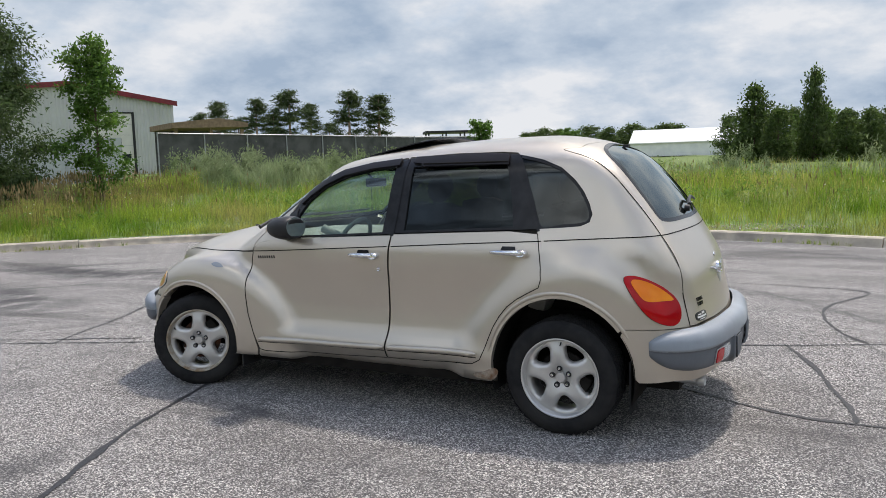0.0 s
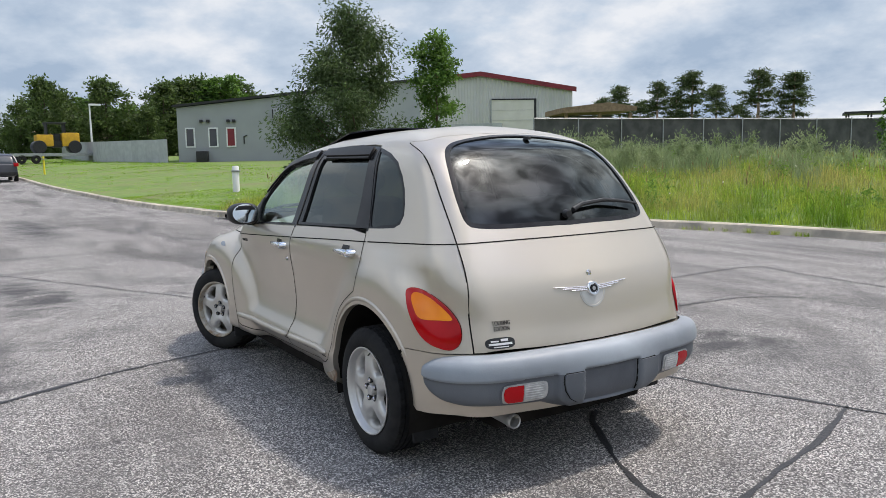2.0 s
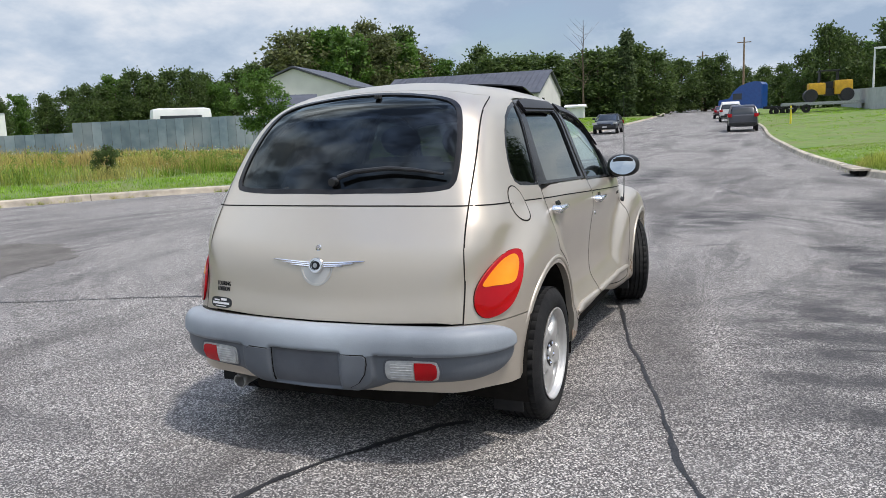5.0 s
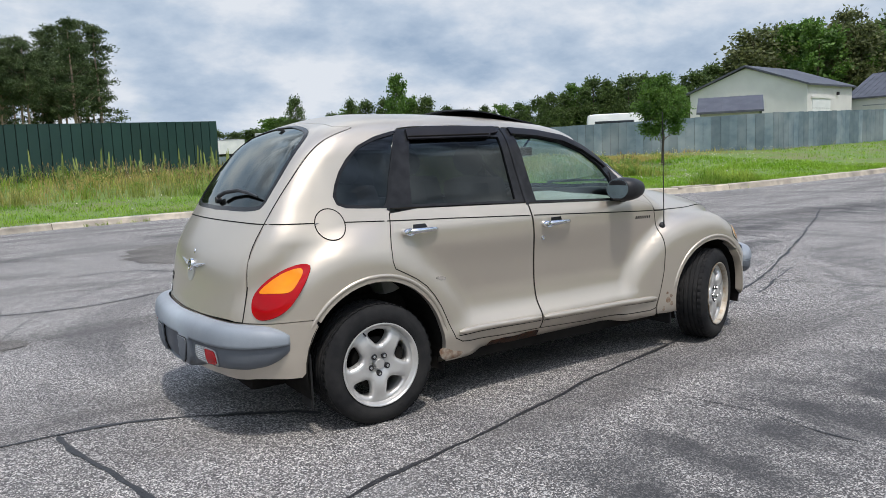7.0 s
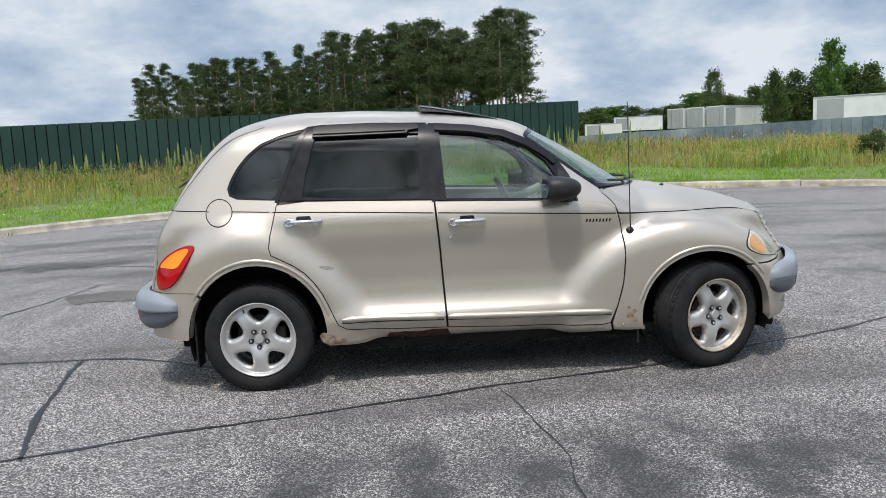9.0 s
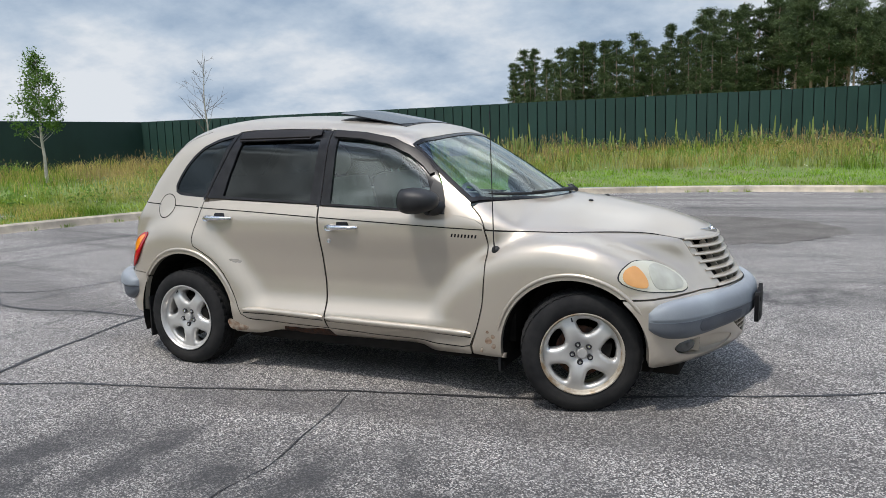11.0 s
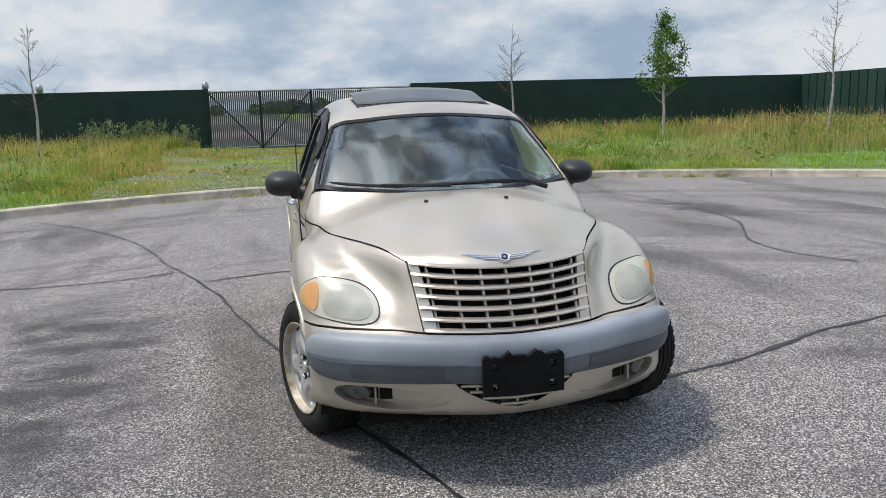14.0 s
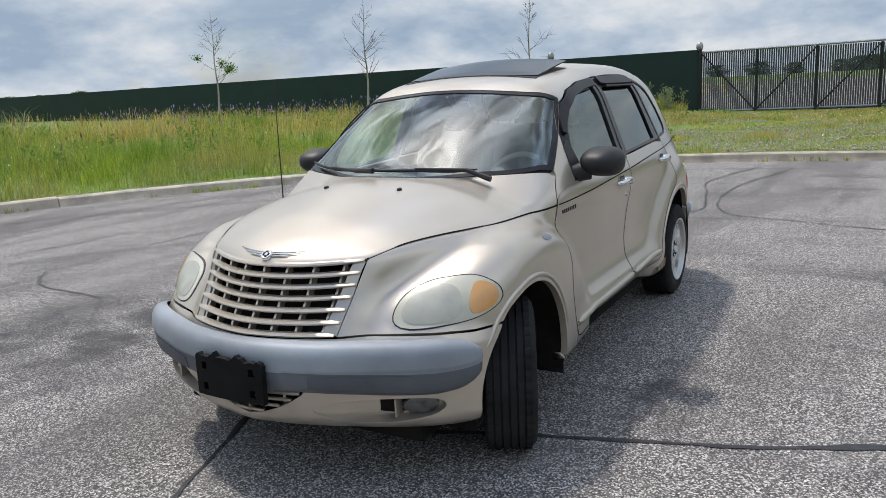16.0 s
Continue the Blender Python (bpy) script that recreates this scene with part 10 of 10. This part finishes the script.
def bits(rng, p, size, long=1.0):
    """Small diamonds for blossoms, seed heads and pebbles' tops."""
    n = len(p)
    a = rng.normal(0, 1, (n, 3))
    a /= np.linalg.norm(a, axis=1)[:, None]
    b = np.cross(a, rng.normal(0, 1, (n, 3)))
    b /= np.linalg.norm(b, axis=1)[:, None]
    if long > 1:
        a = a * 0.25 + np.array((0, 0, 1.0))
        a *= long
    s = (size * rng.uniform(0.6, 1.4, n))[:, None]
    v = np.stack([p - a * s, p + b * s, p + a * s, p - b * s], 1).reshape(-1, 3)
    i = np.arange(n)[:, None] * 4
    return v, np.concatenate([i + [0, 1, 2], i + [0, 2, 3]], 0)


def zones(x, y, d):
    """Height of the growth, and what grows: 0 meadow, 1 lawn, 2 grey-green weeds, 3 bare."""
    ang = np.degrees(np.arctan2(y - CENTRE[1], x - CENTRE[0])) % 360
    patch = wave(x, y, 0.9)
    h = 0.30 + 0.30 * np.clip(d / 3.0, 0, 1) + 0.10 * patch
    kind = np.zeros(len(x), int)
    mound = np.exp(-(((x - 21) / np.where(x > 21, 6, 11)) ** 2 + ((y + 24) / 11) ** 2)) + 0.6 * np.exp(-(((x + 4) / 16) ** 2 + ((y + 30) / 9) ** 2))
    weedy = (mound + 0.25 * patch > 0.42) & (ang > 200) & (y + 0.75 * x < -3.2 + patch)
    kind[weedy] = 2
    h[weedy] += 0.20
    mown = (x > 16.4 + 0.35 * (-y - 3)) & (y < 2)
    near = (x > 16.5) & (y > 9)
    h[mown], kind[mown] = 0.075, 1
    h[near] = 0.15 + 0.06 * patch[near] + 0.02 * np.clip(d[near] - 8, 0, 10)
    kind[near & (d < 9)] = 1
    strip = (ang > 30) & (ang < 150) & ~near & (y > 6)
    edge = d < 3.4 + 0.5 * wave(x, y, 1.3, 2)
    h[strip & edge], kind[strip & edge] = 0.13, 1
    h[strip & ~edge] = 0.5 + 0.12 * patch[strip & ~edge]
    back = (ang >= 150) & (ang < 222)
    h[back] = 0.16 + 0.035 * np.clip(d[back], 0, 10) + 0.05 * patch[back]
    stony = back & (np.abs(y - 0.8 - 0.15 * (x + 11)) < 3.8 + patch) & (d < 4.5)
    kind[stony & (wave(x, y, 3.1, 1) + 0.3 * patch > -0.35)] = 3
    drive = back & (np.abs(y - 0.2) < 4.2 + 0.6 * patch)
    h[drive] = 0.12 + 0.05 * patch[drive]
    kind[drive & (wave(x, y, 2.6, 3) > 0.25)] = 3
    dirt = np.hypot((x + 1.6) / 1.3, (y + 10.3) / 0.5) < 1
    kind[dirt] = 3
    return np.maximum(h, 0.05), kind, ang


def build_grass():
    rng = np.random.default_rng(21)
    first = int(np.argmin(np.hypot(KERB[:, 0] - 26, KERB[:, 1] + 2.5)))
    last = int(np.argmin(np.hypot(KERB[:, 0] - 26, KERB[:, 1] - 9.4)))
    far0 = int(np.argmin(np.hypot(KERB[:, 0] - 100, KERB[:, 1] - 1)))
    far1 = int(np.argmin(np.hypot(KERB[:, 0] - 100, KERB[:, 1] - 13)))
    sets = [sow(rng, 18000, 0.5, first, last), sow(rng, 60000, 4.2, first, last), sow(rng, 150000, 13.0, first, last, power=0.85), sow(rng, 60000, 18.0, first, last, dmin=9.0),
            sow(rng, 26000, 15.0, far0, first, power=0.8), sow(rng, 46000, 18.0, last, far1, power=0.8), sow(rng, 26000, 46.0, first, last, dmin=16)]
    # short dry growth on the drive before the gate
    drive = rng.uniform((-23.0, -5.5), (-9.0, 6.5), (60000, 2))
    sets.append((drive, kerb_near(drive)))
    # blades grow in tufts that spread outward
    tufts = []
    for q, dd in sets:
        k = max(1, len(q) // 9)
        c, j = q[rng.choice(len(q), k)], rng.integers(0, k, len(q))
        off = rng.normal(0, 0.075, (len(q), 2))
        mix = rng.uniform(0, 1, len(q)) < 0.62
        q[mix] = (c[j] + off)[mix]
        tufts.append(np.where(mix[:, None], off, rng.normal(0, 0.05, off.shape)))
    spread = np.concatenate(tufts)
    p = np.concatenate([s[0] for s in sets])
    d = kerb_near(p)
    keep = ~paved(p[:, 0], p[:, 1]) & (d > 0.17)
    p, d, spread = p[keep], d[keep] - 0.17, spread[keep]
    h, kind, ang = zones(p[:, 0], p[:, 1], d)
    h = h * rng.uniform(0.40, 1.2, len(h)) * (1 + 0.35 * wave(p[:, 0], p[:, 1], 2.3, 5)) * (0.55 + 0.45 * np.clip(d / 0.4, 0, 1))
    thin = (kind != 3) | (rng.uniform(0, 1, len(h)) < 0.25)
    p, d, h, kind, ang, spread = p[thin], d[thin], h[thin], kind[thin], ang[thin], spread[thin]
    far = np.hypot(p[:, 0], p[:, 1])
    w = np.clip(0.004 + 0.00045 * far, 0.008, 0.05)
    # dry yellow stems stand away from the kerb on the fenced sides
    chance = np.where((p[:, 1] > 4) | (p[:, 0] < -9), 0.66, 0.12) * np.clip((d - 3.2) / 3.5, 0, 1) * (1 + 0.8 * wave(p[:, 0], p[:, 1], 0.9, 14))
    chance = np.where((kind == 3) | ((p[:, 0] < -9) & (np.abs(p[:, 1] - 0.5) < 5.5)), 0.55, chance)
    kind = np.where(((kind == 0) | (kind == 3)) & (rng.uniform(0, 1, len(h)) < chance), 4, kind)
    for k, name, mat, label in ((4, "dry_grass", M_DRYGRASS, "tall dry yellow grass stems in the meadow"), (0, "meadow_grass", M_GRASS, "tall unmown green meadow grass with dry stems"), (1, "lawn_grass", M_LAWN, "short bright-green lawn grass beside the kerb"),
                                (2, "meadow_weeds", M_WEED, "grey-green leafy weeds on the low mound")):
        sel = kind == k if k else (kind == 0) | (kind == 3)
        lean = np.where(h[sel] > 0.25, 0.75, 0.95)
        v, f, tip = blades(rng, p[sel], h[sel], w[sel] * (1.5 if k == 2 else 1.0), lean, spread[sel])
        tagged(put(name, mesh_fast(name, v, f, mat)), label, "grass", kind="stuff")
    # tufts in the joint between kerb and road
    q, dq = sow(rng, 420, 0.02, first, last)
    q = np.repeat(q[wave(q[:, 0], q[:, 1], 1.7, 2) > 0.1], 26, axis=0)
    off = rng.normal(0, 0.045, q.shape)
    to = (CENTRE - q) / np.linalg.norm(CENTRE - q, axis=1)[:, None]
    q = q + off + to * 0.20
    v, f, tip = blades(rng, q, rng.uniform(0.03, 0.13, len(q)), np.full(len(q), 0.009), np.full(len(q), 0.9), off)
    v[:, 2] -= np.repeat(land_z(q[:, 0], q[:, 1]) - 0.02, 5)
    tagged(put("kerb_weeds", mesh_fast("kerb_weeds", v, f, M_GRASS)), "small green weeds in the joint along the kerb", "weed", kind="stuff")
    # broad-leaved weeds between the grass
    q, dq = sow(rng, 2600, 13.0, first, last, dmin=0.6)
    hq, kq, aq = zones(q[:, 0], q[:, 1], dq)
    sel = (kq != 1) & (kq != 3) & (wave(q[:, 0], q[:, 1], 0.8, 6) > -0.1)
    q, hq = q[sel], hq[sel]
    c = np.column_stack([q, land_z(q[:, 0], q[:, 1]) + hq * rng.uniform(0.35, 0.85, len(q))])
    v, f = leaf_cloud(rng, c, rng.uniform(0.10, 0.26, len(q)), 26000, 0.085, 0.4, 1.1)
    # tall grey-green bushes of weeds on the mound
    g, dg = sow(rng, 700, 17.0, first, last, dmin=9.0)
    hg, kg, ag = zones(g[:, 0], g[:, 1], dg)
    g = g[kg == 2]
    c = np.column_stack([g, land_z(g[:, 0], g[:, 1]) + rng.uniform(0.35, 0.95, len(g))])
    v2, f2 = leaf_cloud(rng, c, rng.uniform(0.22, 0.42, len(g)), 16000, 0.13, 0.3, 1.5)
    g = np.column_stack([rng.uniform(-22.6, -20.6, 60), rng.uniform(-7.0, -3.7, 60)])
    c = np.concatenate([np.column_stack([g, land_z(g[:, 0], g[:, 1]) + hh * rng.uniform(0.6, 1.3, 60)]) for hh in (0.2, 0.4, 0.65)])
    v3, f3 = leaf_cloud(rng, c, rng.uniform(0.08, 0.17, len(c)), 4000, 0.11, 0.25, 1.6)
    tagged(put("gate_weeds", mesh_fast("gate_weeds", v3, f3, M_WEED)), "tall grey-green weeds before the screen fence", "weed", kind="stuff")
    tagged(put("weed_bushes", mesh_fast("weed_bushes", v2, f2, M_WEED)), "tall grey-green bushy weeds before the yard fence", "weed", kind="stuff")
    tagged(put("leafy_weeds", mesh_fast("leafy_weeds", v, f, M_WEEDLEAF)), "broad-leaved green weeds among the meadow grass", "weed", kind="stuff")
    # dry seed heads on stems, above the tall grass
    q, dq = sow(rng, 30000, 15.0, first, last, dmin=1.5)
    hq, kq, aq = zones(q[:, 0], q[:, 1], dq)
    warm = (aq > 60) & (aq < 150)
    by_tree = np.hypot(q[:, 0] - 16.5, q[:, 1] + 8.5) < 4.2
    chance = np.where(by_tree, 0.9, np.where(warm, 0.75 * (wave(q[:, 0], q[:, 1], 0.5, 4) > -0.3), 0.10))
    sel = (kq == 0) & (rng.uniform(0, 1, len(q)) < chance) & (hq > 0.3)
    q, hq = q[sel], hq[sel] * rng.uniform(0.95, 1.35, sel.sum()) + np.where(by_tree[sel], 0.25, 0.0)
    v, f, tip = blades(rng, q, hq, np.full(len(q), 0.008), np.full(len(q), 0.25))
    v2, f2 = bits(rng, tip, np.full(len(q), 0.018), 4.0)
    tagged(put("seed_heads", mesh_fast("seed_heads", np.concatenate([v, v2]), np.concatenate([f, f2 + len(v)]), M_SEED)), "dry orange-brown seed heads over the meadow grass", "grass", kind="stuff")
    # small blossoms
    q, dq = sow(rng, 16000, 14.0, first, last + 20, dmin=0.3)
    hq, kq, aq = zones(q[:, 0], q[:, 1], dq)
    chance = np.where((q[:, 0] > 11) & (q[:, 1] > 9), 0.5, np.where((aq > 60) & (aq < 215), 0.22, 0.10)) * (wave(q[:, 0], q[:, 1], 1.1, 3) > -0.1)
    sel = rng.uniform(0, 1, len(q)) < chance
    q, hq = q[sel], hq[sel] * rng.uniform(0.75, 1.1, sel.sum())
    pts = np.column_stack([q, land_z(q[:, 0], q[:, 1]) + hq])
    tagged(put("blossoms", mesh_fast("blossoms", *bits(rng, pts, np.full(len(q), 0.016)), M_BLOOM)), "small white clover and daisy blossoms in grass", "flower", kind="stuff")
    q, dq = sow(rng, 9000, 14.0, first, last, dmin=7.0)
    aq = np.degrees(np.arctan2(q[:, 1] - CENTRE[1], q[:, 0] - CENTRE[0])) % 360
    sel = (np.abs(aq - 226) < 12) & (rng.uniform(0, 1, len(q)) < 0.8)
    q = q[sel]
    pts = np.column_stack([q, land_z(q[:, 0], q[:, 1]) + rng.uniform(0.4, 0.8, len(q))])
    tagged(put("violet_flowers", mesh_fast("violet_flowers", *bits(rng, pts, np.full(len(q), 0.022), 1.8), M_VIOLET)), "pale violet wild flowers in tall meadow grass", "flower", kind="stuff")
    # tall green flower spikes before the green fence
    spikes = bmesh.new()
    q, dq = sow(rng, 900, 11.5, first, last, dmin=5.0)
    aq = np.degrees(np.arctan2(q[:, 1] - CENTRE[1], q[:, 0] - CENTRE[0])) % 360
    q = q[(aq > 70) & (aq < 140)][:170]
    for x, y in q:
        z, hh = gz(x, y), rng.uniform(0.6, 1.2)
        a = Vector((x, y, z - 0.05))
        b = Vector((x + rng.normal(0, 0.05), y + rng.normal(0, 0.05), z + hh))
        tube(spikes, [a, a.lerp(b, 0.35), a.lerp(b, 0.6), a.lerp(b, 0.9), b], [0.008, 0.012, 0.034, 0.022, 0.005], 5, cap=False)
        for _ in range(12):
            c = a.lerp(b, rng.uniform(0.08, 0.6))
            o = Vector((rng.normal(0, 1), rng.normal(0, 1), 0.7)).normalized() * rng.uniform(0.12, 0.22)
            n = Vector((-o.y, o.x, 0)).normalized() * 0.025
            vs = [spikes.verts.new(c), spikes.verts.new(c + o * 0.6 + n), spikes.verts.new(c + o), spikes.verts.new(c + o * 0.6 - n)]
            spikes.faces.new(vs)
    me = bpy.data.meshes.new("flower_spikes")
    spikes.to_mesh(me)
    spikes.free()
    me.materials.append(M_SPIKE)
    tagged(put("flower_spikes", me), "tall yellow-green flower spikes rising from the meadow", "flower", kind="stuff")
    # pebbles on the bare stony verge, and some along the kerb
    q, dq = sow(rng, 90000, 10.0, first, last, power=1.2)
    hq, kq, aq = zones(q[:, 0], q[:, 1], dq)
    q2 = rng.uniform((-23.0, -5.5), (-9.0, 6.5), (24000, 2))
    d2 = kerb_near(q2)
    ok = ~paved(q2[:, 0], q2[:, 1]) & (d2 > 0.2)
    k2 = zones(q2[:, 0], q2[:, 1], d2)[1]
    q = np.concatenate([q[kq == 3], q2[ok & (k2 == 3)]])
    n = len(q)
    r = rng.uniform(0.006, 0.018, n) * np.where(rng.uniform(0, 1, n) < 0.08, 1.9, 1.0)
    base = np.column_stack([q, land_z(q[:, 0], q[:, 1]) + 0.3 * r + 0.012])
    octa = np.array([(1, 0, 0), (0, 1, 0), (-1, 0, 0), (0, -1, 0), (0, 0, 0.8), (0, 0, -0.8)], float)
    v = base[:, None] + octa[None] * r[:, None, None] * rng.uniform(0.6, 1.35, (n, 6, 1))
    faces = np.array([(0, 1, 4), (1, 2, 4), (2, 3, 4), (3, 0, 4), (1, 0, 5), (2, 1, 5), (3, 2, 5), (0, 3, 5)])
    tagged(put("gravel", mesh_fast("gravel", v.reshape(-1, 3), (np.arange(n)[:, None, None] * 6 + faces[None]).reshape(-1, 3), M_GRAVEL)), "pale loose stones on the verge by the gate", "gravel", kind="stuff")


M_WEEDLEAF = material("weed_leaves", (0.13, 0.22, 0.045), (0.20, 0.29, 0.07), rough=0.7, scale=0.6, island=0.35, local=False, spec=0.3)
thin_leaf(M_WEEDLEAF, 0.35)
M_VIOLET = material("violet_petals", (0.28, 0.22, 0.46), (0.38, 0.33, 0.52), rough=0.8, scale=2, island=0.2, local=False)
M_SPIKE = material("yellow_green_stalks", (0.17, 0.22, 0.06), (0.24, 0.27, 0.09), rough=0.8, scale=2, island=0.25, local=False, spec=0.25)
build_grass()
